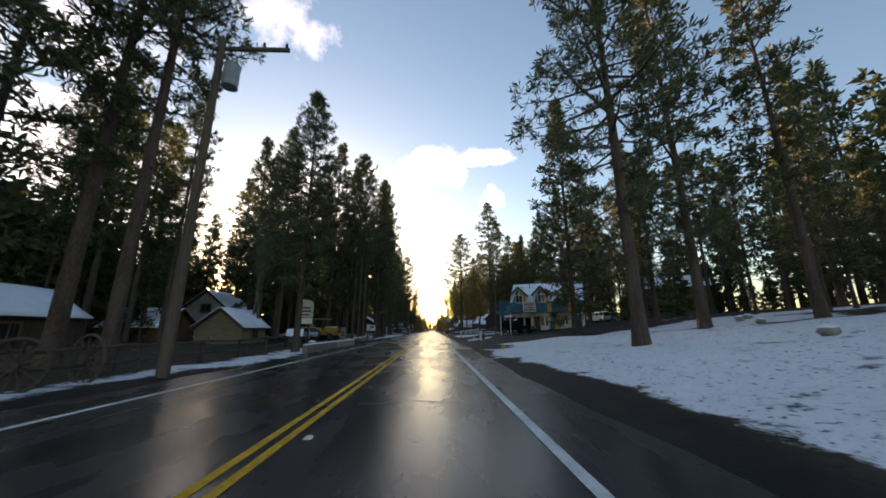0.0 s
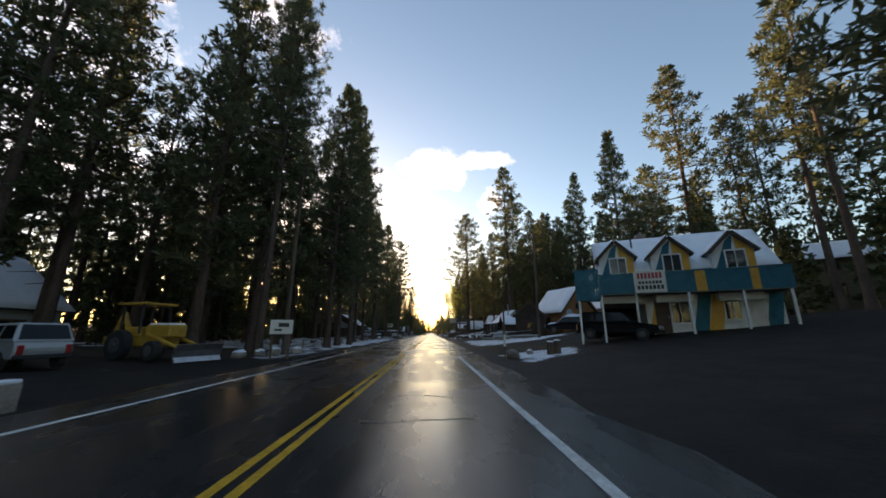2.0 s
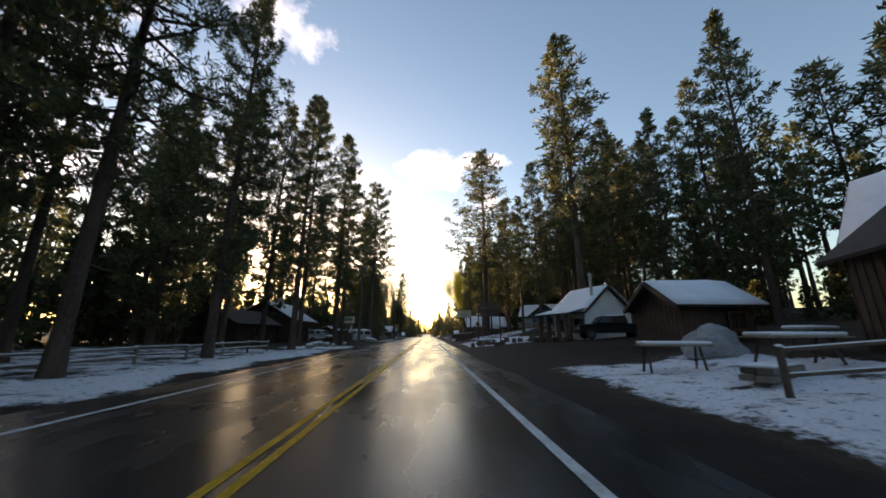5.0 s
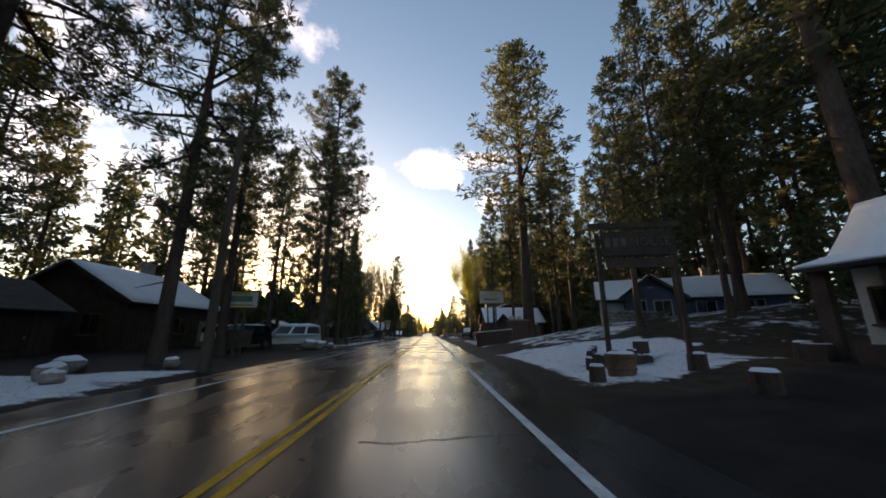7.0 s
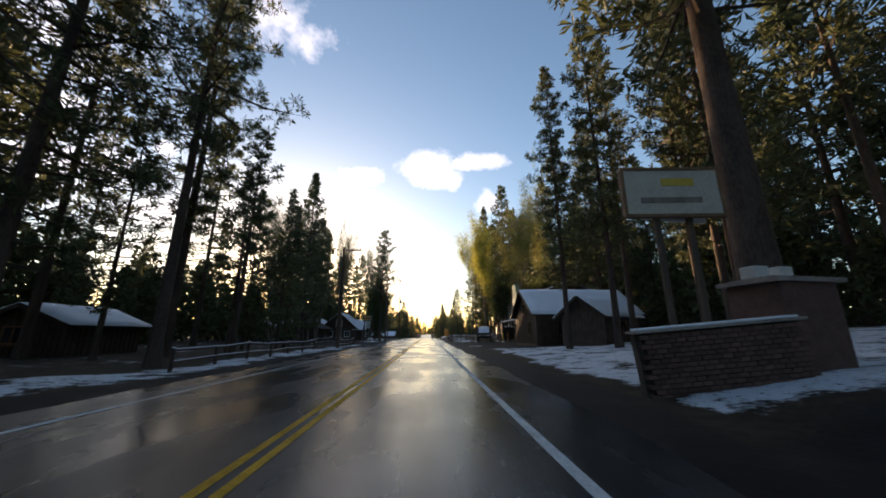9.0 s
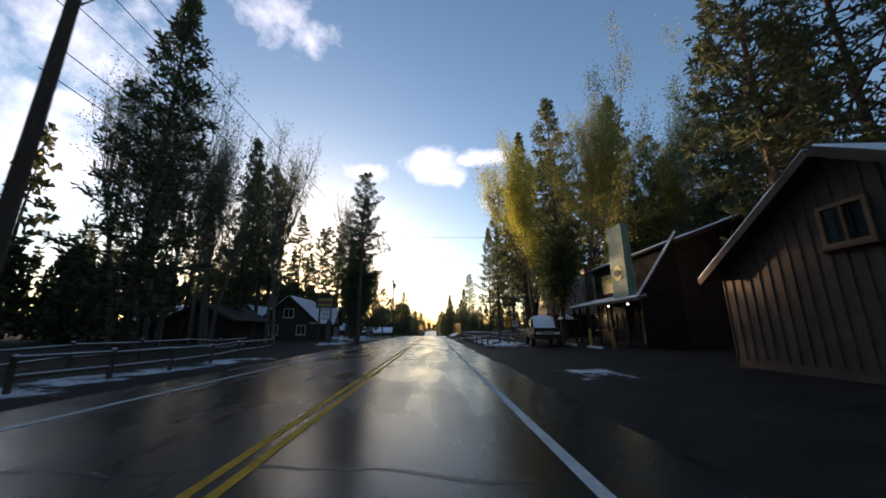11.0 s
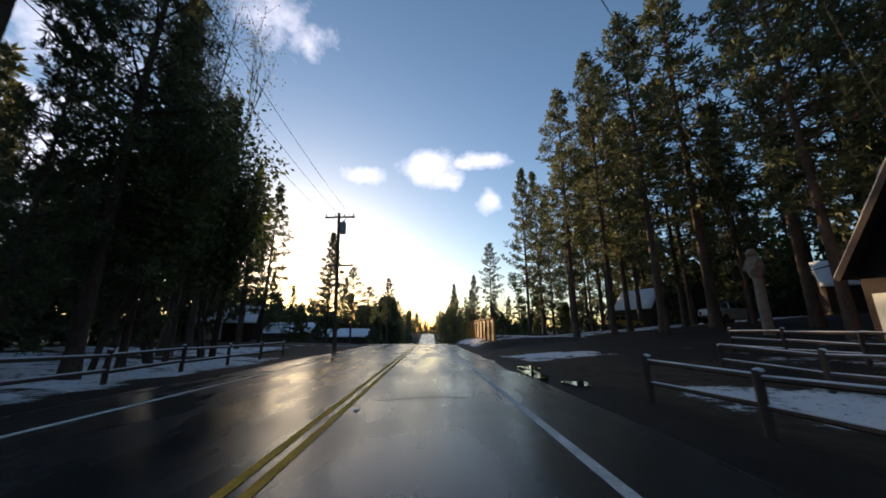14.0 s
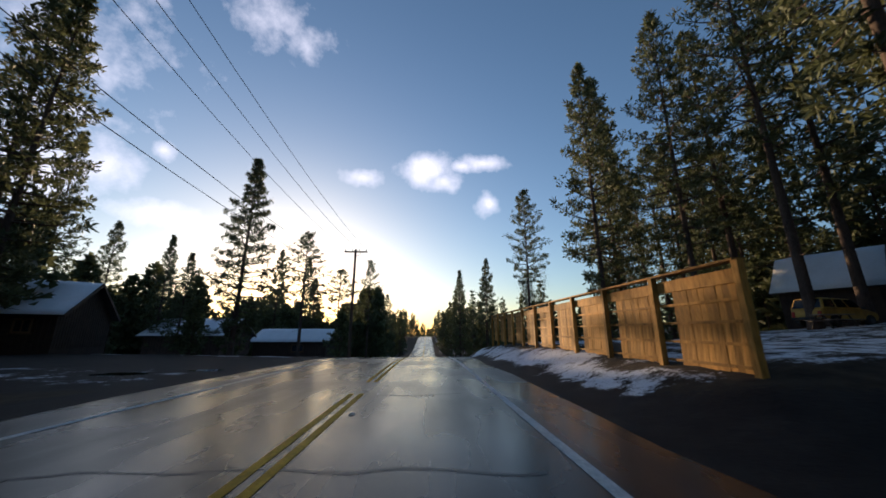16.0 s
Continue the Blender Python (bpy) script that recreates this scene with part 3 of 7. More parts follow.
def leafy(name, label, seed, height, radius, mat, bark, leaves, size, upright=1.0, base=0.15, bare_twigs=0, stems=1):
    """A broad-leaved tree or a bare one: forked stems, twigs and small leaf blades."""
    rng = random.Random(seed)
    tree = thing(name, label, "tree", Matrix())
    tv, tf, cv, cf = [], [], [], []
    tips = []

    def grow(p, d, length, r, level):
        pts, radii = [p], [r]
        q = p
        for s in range(3):
            d = (d + Vector((rng.gauss(0, 0.10), rng.gauss(0, 0.10), 0.06 * upright))).normalized()
            q = q + d * length / 3
            pts.append(q)
            radii.append(r * (1 - 0.22 * (s + 1)))
        limb_tube(tv, tf, pts, radii)
        if level < 3:
            tips.append((q, d))
        if level < 2:
            tips.append((pts[2], d))
        if level == 0:
            return
        for k in range(5 if level > 1 else 4):
            a = rng.uniform(0, 6.28)
            spread = rng.uniform(0.25, 0.6) / upright
            out = Vector((math.cos(a) * spread, math.sin(a) * spread, 1.0))
            at = pts[rng.choice((1, 1, 2, 2, 3))]
            grow(at, (d + 0.9 * (out.normalized() - Vector((0, 0, 0.45)))).normalized(), length * rng.uniform(0.55, 0.8), r * 0.42, level - 1)

    for s in range(stems):
        a = 6.28 * s / stems
        o = Vector((math.cos(a), math.sin(a), 0)) * (0.35 if stems > 1 else 0)
        grow(o - Vector((0, 0, 0.3)), Vector((o.x * 0.25, o.y * 0.25, 1)).normalized(), height * 0.36, height * 0.007 + 0.03, 3)
    raw("trunk", tv, tf, bark, tree)
    sx = radius / max(0.1, max(math.hypot(t[0].x, t[0].y) for t in tips))
    per = max(1, leaves // len(tips)) if leaves else 0
    for p, d in tips:
        for _ in range(bare_twigs):
            w = (d + Vector((rng.gauss(0, 0.35), rng.gauss(0, 0.35), rng.uniform(0, 0.6)))).normalized()
            limb_tube(cv, cf, [p, p + w * rng.uniform(0.7, 1.9)], [0.014, 0.004])
        for _ in range(per):
            c = p + Vector((rng.gauss(0, 0.5), rng.gauss(0, 0.5), rng.gauss(0, 0.7)))
            w = Vector((rng.gauss(0, 1), rng.gauss(0, 1), rng.gauss(0, 1))).normalized() * size
            s = w.cross(Vector((rng.gauss(0, 1), rng.gauss(0, 1), rng.gauss(0, 1)))).normalized() * size * 0.5
            b = len(cv)
            cv.extend((tuple(c - w), tuple(c + s), tuple(c + w), tuple(c - s)))
            cf.append((b, b + 1, b + 2, b + 3))
    if cv:
        tagged(raw("crown", cv, cf, mat, tree), kind="stuff")
    return tree


L_NEAR = "tall dark green pine with reddish brown bark"
NEAR = [
    pine("pine_tree", L_NEAR, 1, 30, 5.0, 0.22, 90, 18, 6, 0.62, 0.1, 0.75, -12),
    pine("pine_tree", L_NEAR, 2, 27, 4.2, 0.15, 90, 17, 6, 0.6, 0.1, 0.85, -10),
    pine("pine_tree", "tall pine with open ragged crown and bare lower trunk", 3, 33, 5.2, 0.38, 70, 19, 6, 0.64, 0.1, 0.55, -6, 0.5),
    pine("pine_tree", "slender tall pine with ragged narrow crown", 4, 29, 3.0, 0.28, 80, 15, 6, 0.58, 0.1, 0.6, -14, 0.5),
    pine("pine_tree", "dense dark conical fir with low branches", 5, 24, 4.4, 0.06, 104, 17, 6, 0.58, 0.1, 1.0, -6, 0.25),
    pine("pine_tree", "massive old pine with thick reddish trunk and broad high crown", 6, 36, 5.8, 0.34, 92, 21, 6, 0.62, 0.1, 0.62, -8, 0.3, girth=1.15),
]
# the trees that the road passes close by: the same habits with finer, fuller brushes
CLOSE = [
    pine("pine_tree", L_NEAR, 1, 30, 5.0, 0.22, 92, 17, 14, 0.52, 0.056, 0.75, -12),
    pine("pine_tree", L_NEAR, 2, 27, 4.2, 0.15, 92, 16, 14, 0.5, 0.056, 0.85, -10),
    pine("pine_tree", "tall pine with open ragged crown and bare lower trunk", 3, 33, 5.2, 0.38, 74, 18, 15, 0.54, 0.056, 0.55, -6, 0.5),
    pine("pine_tree", "slender tall pine with ragged narrow crown", 4, 29, 3.0, 0.28, 84, 14, 14, 0.48, 0.056, 0.6, -14, 0.5),
    pine("pine_tree", "dense dark conical fir with low branches", 5, 24, 4.4, 0.09, 106, 15, 15, 0.48, 0.058, 1.0, -6, 0.3),
    pine("pine_tree", "massive old pine with thick reddish trunk and broad high crown", 6, 36, 5.8, 0.34, 96, 20, 15, 0.52, 0.054, 0.62, -8, 0.3, girth=1.7),
]
MID = [
    pine("pine_tree", "tall dark pine in the roadside woods", 11, 29, 4.4, 0.2, 62, 10, 7, 0.8, 0.125, 0.75, -12),
    pine("pine_tree", "tall dark pine in the roadside woods", 12, 26, 3.4, 0.3, 56, 10, 7, 0.8, 0.125, 0.6, -10, 0.5),
    pine("pine_tree", "tall dark pine in the roadside woods", 13, 23, 3.8, 0.08, 66, 10, 7, 0.8, 0.125, 1.0, -6, 0.25),
    pine("pine_tree", "slender dark pine in the roadside woods", 14, 31, 3.2, 0.42, 48, 10, 7, 0.8, 0.125, 0.6, -10, 0.5),
]
FAR = [
    pine("pine_tree", "distant dark pine", 21, 26, 3.8, 0.2, 34, 5, 4, 1.2, 0.44, 0.75, -12, simple=True),
    pine("pine_tree", "distant dark pine", 22, 24, 3.2, 0.1, 36, 5, 4, 1.1, 0.44, 0.95, -8, simple=True),
    pine("pine_tree", "distant dark pine", 23, 28, 3.0, 0.35, 30, 5, 4, 1.2, 0.42, 0.6, -10, simple=True),
]
FAR.append(pine("pine_tree", "young dark fir", 24, 8, 2.4, 0.02, 34, 7, 4, 0.8, 0.28, 0.9, -4, 0.25, simple=True))
PROTO_H = {"near": [30, 27, 33, 29, 24, 36], "close": [30, 27, 33, 29, 24, 36], "mid": [29, 26, 23, 31]}
used = set()
woods_parts = {"trunk": [], "crown": []}


def plant_far(i, x, y, height, turn, wide):
    """Notes one tree of the joined background woods."""
    k = height / (26, 24, 28, 8)[i]
    m = pose(x, y, ground_z(x, y) - 0.1, 0, 0, turn) @ Matrix.Diagonal((k * wide, k * wide, k, 1))
    for child in FAR[i].children:
        woods_parts[child.name.split(".")[0]].append((child.data, m))


def join_far():
    """Joins the noted trees into one object of stuff, and takes the patterns away."""
    woods = tagged(new("background_woods"), "dark background woods of tall pines behind the roadside", "woods", kind="stuff")
    for key, items in woods_parts.items():
        vs, fs, n = [], [], 0
        for data, m in items:
            co = np.empty(len(data.vertices) * 3)
            data.vertices.foreach_get("co", co)
            co = np.c_[co.reshape(-1, 3), np.ones(len(data.vertices))] @ np.array(m).T
            vs.append(co[:, :3])
            fs += [tuple(q + n for q in p.vertices) for p in data.polygons]
            n += len(data.vertices)
        ob = raw(key, np.concatenate(vs).tolist(), fs, M_NEEDLE if key == "crown" else M_BARK, woods)
        tagged(ob, kind="stuff")
    for tree in FAR:
        for o in (*tree.children, tree):
            bpy.data.objects.remove(o)


def plant(kind, i, x, y, height, turn=0.0, wide=1.0, label=""):
    """Sets a copy of a grown tree on the ground, scaled to its height."""
    proto = {"near": NEAR, "close": CLOSE, "mid": MID}[kind][i]
    k = height / PROTO_H[kind][i]
    m = pose(x, y, ground_z(x, y) - 0.1, 0, 0, turn) @ Matrix.Diagonal((k * wide, k * wide, k, 1))
    if (kind, i) in used:
        t = copy_thing(proto, Matrix())
    else:
        used.add((kind, i))
        t = proto
    t.matrix_basis = m
    if label:
        t["label"] = label
    return t


# x, y, height, which kind of near pine, width
TREES = [
    (-9.8, 126.6, 25, 1, 0.9), (-16.5, 134, 26, 0, 0.8), (-12, 136.5, 26, 3, 1.0), (-18.5, 126.5, 25, 3, 1.0),
    (-15.6, 52, 28, 1, 0.9), (-10.5, 50.6, 27, 1, 0.9), (-13.4, 56.0, 21, 0, 0.85), (-18.0, 57.0, 27, 3, 1.1), (-19.6, 41.2, 26, 1, 0.9), (-21.5, 47.5, 27, 3, 1.1), (-19, 58, 28, 2, 0.9), (-12.1, 47.1, 29, 1, 0.9), (-18.0, 44.6, 29.5, 0, 0.85), (-7.8, 46.2, 26.3, 2, 0.7), (-15.2, 39.2, 24, 3, 1.0),
    (-34.8, 45, 30, 1, 1.0), (-36, 40.5, 29, 3, 1.2), (-28.5, 31.2, 27, 3, 1.1), (-31.5, 33.2, 28, 1, 0.9), (-21.5, 31.0, 25, 3, 0.9), (-36, 34, 28, 0, 0.9), (-31, 58.5, 28, 3, 1.1),
    (-20.4, 214.5, 23, 3, 1.0), (-23.5, 219, 24, 3, 1.0), (-20.3, 223, 22, 1, 1.0), (-16, 208, 22, 3, 1.0), (-12.8, 208.6, 13.5, 3, 1.1),
    (11.4, 15.5, 29, 0, 1.0), (18.5, 20.6, 29, 1, 1.0), (15.2, 31.8, 24.5, 4, 1.0), (23, 18, 25, 3, 1.0), (21.5, 29.5, 16, 1, 1.3),
    (-6.1, 21.3, 18.0, 0, 1.05), (-9.5, 6.5, 26, 3, 1.0), (-8.2, 11.5, 27, 2, 0.8), (-11, 12.5, 27, 3, 1.0),
    (-9.2, 49, 28, 2, 0.8), (-7.6, 58.4, 28, 1, 0.95), (-7.5, 61.5, 30, 1, 0.8), (-7.4, 66, 31, 0, 0.75), (-8.4, 71, 31, 0, 0.8), (-9.0, 76, 28, 0, 0.8),
    (-12, 68, 27, 3, 1.0), (-12.5, 75, 28, 1, 0.9), (-9.5, 84, 25, 1, 0.9),
    (-7.2, 121, 27, 2, 1.05), (12.5, 127.2, 37, 5, 1.35), (-9.0, 110.0, 25, 3, 0.9), (-8.6, 105.3, 27, 0, 0.95), (17.3, 111.4, 25, 0, 0.8), (14.9, 111.8, 20, 3, 0.9), (20.6, 111.6, 22, 2, 0.9), (-9.4, 95, 25, 3, 1.0), (-10.5, 99.5, 28, 0, 0.8), (-14.2, 99.8, 27, 1, 0.9), (-18, 98.5, 27, 3, 1.2), (-22, 187, 24, 1, 0.9), (-20.2, 189.5, 23, 3, 1.1), (-25.5, 193.5, 25, 3, 1.1), (-8.4, 131, 24, 2, 0.9), (-21, 132, 21, 3, 1.0), (-25, 128, 26, 1, 0.9),
    (32.5, 78.5, 33.5, 4, 1.0), (32.6, 94, 33.5, 1, 0.9), (19.6, 103.2, 40.5, 3, 1.15), (18.3, 134, 29, 0, 0.8), (29.3, 59.5, 30, 3, 1.1), (23.5, 113.8, 36, 0, 0.9), (33.5, 118, 31, 1, 0.9), (28.5, 101, 27, 1, 0.9),
    (-8.3, 191.8, 21, 1, 0.9), (-8.0, 189.6, 13, 4, 0.55), (-9.3, 194.6, 17, 4, 0.7), (-18.5, 183.6, 22, 3, 1.0), (-7.6, 187.6, 23, 2, 0.85), (-17.3, 192, 18, 3, 1.0), (22.1, 216, 32, 0, 0.8), (24, 207.5, 34, 3, 1.1), (19.5, 207, 30, 3, 1.0),
    (11.0, 139, 21.5, 3, 0.8), (13.4, 137.5, 24, 3, 0.8), (15.6, 139.5, 24, 3, 0.8), (18.5, 137, 25, 0, 0.7), (-13.8, 161.5, 23, 4, 0.9), (-17.5, 177.9, 22, 1, 0.8),
    # the fir at (-20.8, 238.5) is added to keep sun off the stone ring
    (-14.0, 235.0, 17.6, 4, 1.1), (-20.8, 238.5, 9.5, 4, 1.0), (-13.0, 247, 15, 2, 1.3), (-16.2, 261, 13, 4, 1.3), (-12.75, 262.3, 15, 2, 1.4), (-8.8, 268, 18.5, 2, 0.8), (-9.2, 300, 18, 0, 1.0), (-8.0, 330, 16, 4, 1.0), (7.6, 335, 16, 4, 1.0), (8.4, 276, 19, 4, 0.8), (13.8, 275, 21, 1, 0.9), (-22.6, 262, 18, 1, 0.9), (-18.4, 263.5, 17.5, 4, 0.8), (-11.5, 283, 17, 4, 0.9), (8.8, 310, 17, 1, 1.0), (-34, 254, 12, 1, 1.0), (-36, 247, 16, 1, 1.0), (-17.0, 221, 19, 1, 0.95), (-33.5, 238, 22, 1, 0.7), (-26.5, 243.5, 13, 4, 0.9),
    (12.4, 241, 17, 2, 0.9), (12.2, 267, 15, 2, 0.9), (9.5, 289, 19, 0, 1.0), (17.3, 235, 29, 1, 0.8), (20.5, 238, 30, 1, 0.8), (22.5, 231, 30, 0, 0.8), (25.5, 226, 33, 2, 0.9), (28, 233, 30, 3, 1.0), (24, 243, 28, 4, 0.8), (30, 217.5, 30, 2, 0.9), (15.5, 213.5, 27, 3, 0.9), (18.2, 211.8, 30, 0, 0.75), (23, 198, 31, 0, 0.8), (27, 203, 31, 3, 1.0), (30, 198, 30, 1, 0.9), (16.9, 182.3, 31, 0, 0.9), (25.5, 183.2, 32, 0, 0.9), (13.3, 184.0, 27, 1, 0.8), (18.6, 157.8, 27, 1, 0.9), (22.5, 156.6, 29, 0, 0.85),
]
for n, (x, y, h, i, w) in enumerate(TREES):
    plant("close" if abs(x) < 12.5 and y < 262 and (x > -12 or y > 100) or (x, y) == (-14.0, 235.0) else "near", i, x, y, h, n * 67.0, w)

# broad-leaved trees
cw = leafy("cottonwood_tree", "tall cottonwood with yellow autumn leaves", 31, 30, 5.0, M_YELLOW, M_PALEBARK, 30000, 0.1, 1.1, bare_twigs=1)
cw.matrix_basis = pose(11.9, 177.4, ground_z(11.9, 177.4)) @ Matrix.Diagonal((0.82, 0.82, 0.98, 1))
cb = leafy("cottonwood_tree", "tall cottonwood with thin grey-gold leaves and bare upper twigs", 37, 31, 4.6, M_FADED, M_PALEBARK, 22000, 0.09, 1.2, bare_twigs=4)
cb.matrix_basis = pose(16.6, 175.2, ground_z(16.6, 175.2), 0, 0, 80) @ Matrix.Diagonal((0.95, 0.95, 1.15, 1))
for x, y, k, a in ((24.0, 181.5, 1.2, 190), (29.0, 179.5, 1.15, 20)):
    copy_thing(cb, Matrix()).matrix_basis = pose(x, y, ground_z(x, y), 0, 0, a) @ Matrix.Diagonal((k, k, k, 1))
wi = leafy("willow_tree", "dense dull green broad-leaved tree beside the fence", 33, 15, 4.2, M_WILLOW, M_BARK, 10000, 0.16, 1.1, stems=4)
wi.matrix_basis = pose(-9.8, 197.0, ground_z(-9.8, 197.0))
for x, y, k, a in ((-10.5, 201.5, 1.0, 60), (-9.4, 193.6, 0.85, 130), (14.8, 177.2, 1.0, 15), (22.4, 178.6, 1.15, 110)):
    copy_thing(wi, Matrix()).matrix_basis = pose(x, y, ground_z(x, y), 0, 0, a) @ Matrix.Diagonal((k, k, k, 1))
M_POPLAR = material("pale_poplar_leaves", (0.15, 0.16, 0.09), 0.6, 0.3, 0.5, random_per="island", thin=0.45, spec=0.25)
po = leafy("poplar_tree", "tall nearly bare poplar with fine upright twigs", 35, 26, 2.4, M_POPLAR, M_PALEBARK, 5200, 0.085, 2.4, bare_twigs=2, stems=2)
po.matrix_basis = pose(-12.4, 174.5, ground_z(-12.4, 174.5))
for x, y, k, a in ((-16.5, 171.0, 0.95, 40), (-14.6, 169.6, 0.85, 100), (-11.8, 200.0, 1.15, 160), (-22.5, 172.0, 1.0, 220), (-20.0, 167.5, 1.05, 130), (-16.2, 166.5, 1.0, 75), (-14.9, 33.8, 0.75, 20), (14.5, 246.0, 0.5, 70)):
    copy_thing(po, Matrix()).matrix_basis = pose(x, y, ground_z(x, y), 0, 0, a) @ Matrix.Diagonal((k, k, k, 1))


# ---- buildings ----
def window(parent, x, y, z, w, h, face, frame_mat=None, name="window"):
    """A framed pane with a sill and a middle bar on a wall; face: outward direction in degrees about z (0 is -y)."""
    m = pose(x, y, z, 0, 0, face)
    fm = frame_mat or M_WOOD_BROWN
    bm = bmesh.new()
    t = 0.09
    for dx in (-w / 2, 0, w / 2):
        box(bm, (0, 0, 0), (0, 0, 0), m=m @ pose(dx, -0.03, 0) @ Matrix.Diagonal((t if dx else 0.05, 0.12, h + t, 1)))
    for dz in (-h / 2, h / 2):
        box(bm, (0, 0, 0), (0, 0, 0), m=m @ pose(0, -0.034, dz) @ Matrix.Diagonal((w - t, 0.13, t, 1)))
    ob = part(name, bm, fm, parent, "painted window frame with dark glass")
    bm = bmesh.new()
    box(bm, (0, 0, 0), (0, 0, 0), m=m @ pose(0, -0.012, 0) @ Matrix.Diagonal((w, 0.03, h, 1)))
    part("pane", bm, M_GLASS, ob)
    bm = bmesh.new()
    box(bm, (0, 0, 0), (0, 0, 0), m=m @ pose(0, -0.09, -h / 2 - 0.09) @ Matrix.Diagonal((w + 0.24, 0.2, 0.06, 1)))
    part("sill", bm, fm, ob)
    return ob


def door(parent, x, y, z, w, h, face, mat):
    m = pose(x, y, z, 0, 0, face)
    bm = bmesh.new()
    box(bm, (0, 0, 0), (0, 0, 0), m=m @ pose(0, -0.03, h / 2) @ Matrix.Diagonal((w, 0.08, h, 1)))
    for dz in (0.3, 0.7):
        box(bm, (0, 0, 0), (0, 0, 0), m=m @ pose(0, -0.075, h * dz) @ Matrix.Diagonal((w * 0.65, 0.03, h * 0.28, 1)))
    ob = part("door", bm, mat, parent, bevel=0.008)
    bm = bmesh.new()
    box(bm, (0, 0, 0), (0, 0, 0), m=m @ pose(w * 0.38, -0.10, h * 0.48) @ Matrix.Diagonal((0.05, 0.06, 0.14, 1)))
    part("handle", bm, M_STEEL, ob)


def gable_body(parent, L, W, h, r, wall_mat, over=0.45, snow=True, cx=0.0, cy=0.0, z0=0.0, along="x", boards=True, snow_t=0.11, thin=0.12, cover=None):
    """Walls, a two-pitched roof with overhang, barge boards and a snow blanket; the ridge runs along x or y."""
    m = pose(cx, cy, z0, 0, 0, 0 if along == "x" else 90)
    bm = bmesh.new()
    prof = [(-W / 2, -0.5), (W / 2, -0.5), (W / 2, h), (0, h + r), (-W / 2, h)]
    a = [bm.verts.new(m @ Vector((-L / 2, y, z))) for y, z in prof]
    b = [bm.verts.new(m @ Vector((L / 2, y, z))) for y, z in prof]
    bm.faces.new(a[::-1])
    bm.faces.new(b)
    for i in range(5):
        j = (i + 1) % 5
        if i not in (2, 3):
            bm.faces.new((a[i], a[j], b[j], b[i]))
    wall = part("wall", bm, wall_mat, parent)
    if boards:
        bm = bmesh.new()
        n = int(L / 0.3)
        for s in (-1, 1):
            for k in range(n + 1):
                box(bm, (0, 0, 0), (0, 0, 0), m=m @ pose(-L / 2 + k * L / n, s * (W / 2 + 0.012), h / 2) @ Matrix.Diagonal((0.035, 0.03, h, 1)))
            n2 = int(W / 0.3)
            for k in range(n2 + 1):
                y = -W / 2 + k * W / n2
                top = h + r * (1 - abs(y) / (W / 2))
                box(bm, (0, 0, 0), (0, 0, 0), m=m @ pose(s * (L / 2 + 0.012), y, top / 2) @ Matrix.Diagonal((0.03, 0.035, max(0.1, top - 0.05), 1)))
        tagged(part("cladding", bm, wall_mat, wall), kind="stuff")
    slope = math.hypot(W / 2, r)
    ang = math.degrees(math.atan2(r, W / 2))
    for s in (-1, 1):
        run = slope + over
        mid = run / 2
        t = m @ pose(0, 0, h + r) @ pose(0, 0, 0, -s * ang, 0, 0) @ pose(0, s * mid, 0.05 + thin / 2)
        bm = bmesh.new()
        box(bm, (0, 0, 0), (0, 0, 0), m=t @ Matrix.Diagonal((L + 2 * over, run, thin, 1)))
        roof = part("roof", bm, M_ROOF, parent)
        if snow:
            bm = bmesh.new()
            nx, ny = max(4, int(L / 0.8)), max(3, int(run / 0.6))
            top, low = [], []
            for i in range(nx + 1):
                for j in range(ny + 1):
                    u, v = i / nx, j / ny
                    edge = min(u, 1 - u, (v if s > 0 else 1 - v) + 0.3, (1 - v if s > 0 else v)) 
                    lift = snow_t * (0.35 + 0.65 * smooth01(0, 0.12, edge)) * (0.75 + 0.5 * noise.noise((i * 0.7 + cx, j * 0.7 + L, s * 5.0 + W)))
                    px, py = (u - 0.5) * (L + 2 * over - 0.02), (v - 0.5) * (run - 0.02)
                    wob = 0.05 * noise.noise((i * 1.3, j * 1.3, L))
                    top.append(bm.verts.new(t @ Vector((px + wob, py, thin / 2 + 0.01 + max(0.02, lift)))))
                    low.append(bm.verts.new(t @ Vector((px + wob, py, thin / 2 - 0.004))))
            q = lambda i, j: i * (ny + 1) + j
            for i in range(nx):
                for j in range(ny):
                    bm.faces.new((top[q(i, j)], top[q(i + 1, j)], top[q(i + 1, j + 1)], top[q(i, j + 1)]))
            for i in range(nx):
                for j in (0, ny):
                    bm.faces.new((top[q(i, j)], top[q(i + 1, j)], low[q(i + 1, j)], low[q(i, j)]))
            for j in range(ny):
                for i in (0, nx):
                    bm.faces.new((top[q(i, j)], top[q(i, j + 1)], low[q(i, j + 1)], low[q(i, j)]))
            sn = part("snow_blanket", bm, cover or M_SNOW, roof, "thin white snow on the roof")
            sn.data.polygons.foreach_set("use_smooth", [True] * len(sn.data.polygons))
        for e in (-1, 1):
            bm = bmesh.new()
            box(bm, (0, 0, 0), (0, 0, 0), m=t @ pose(e * (L / 2 + over + 0.02), 0, -0.07) @ Matrix.Diagonal((0.05, run, 0.2, 1)))
            part("barge_board", bm, M_WOOD_DARK, roof)
    return wall


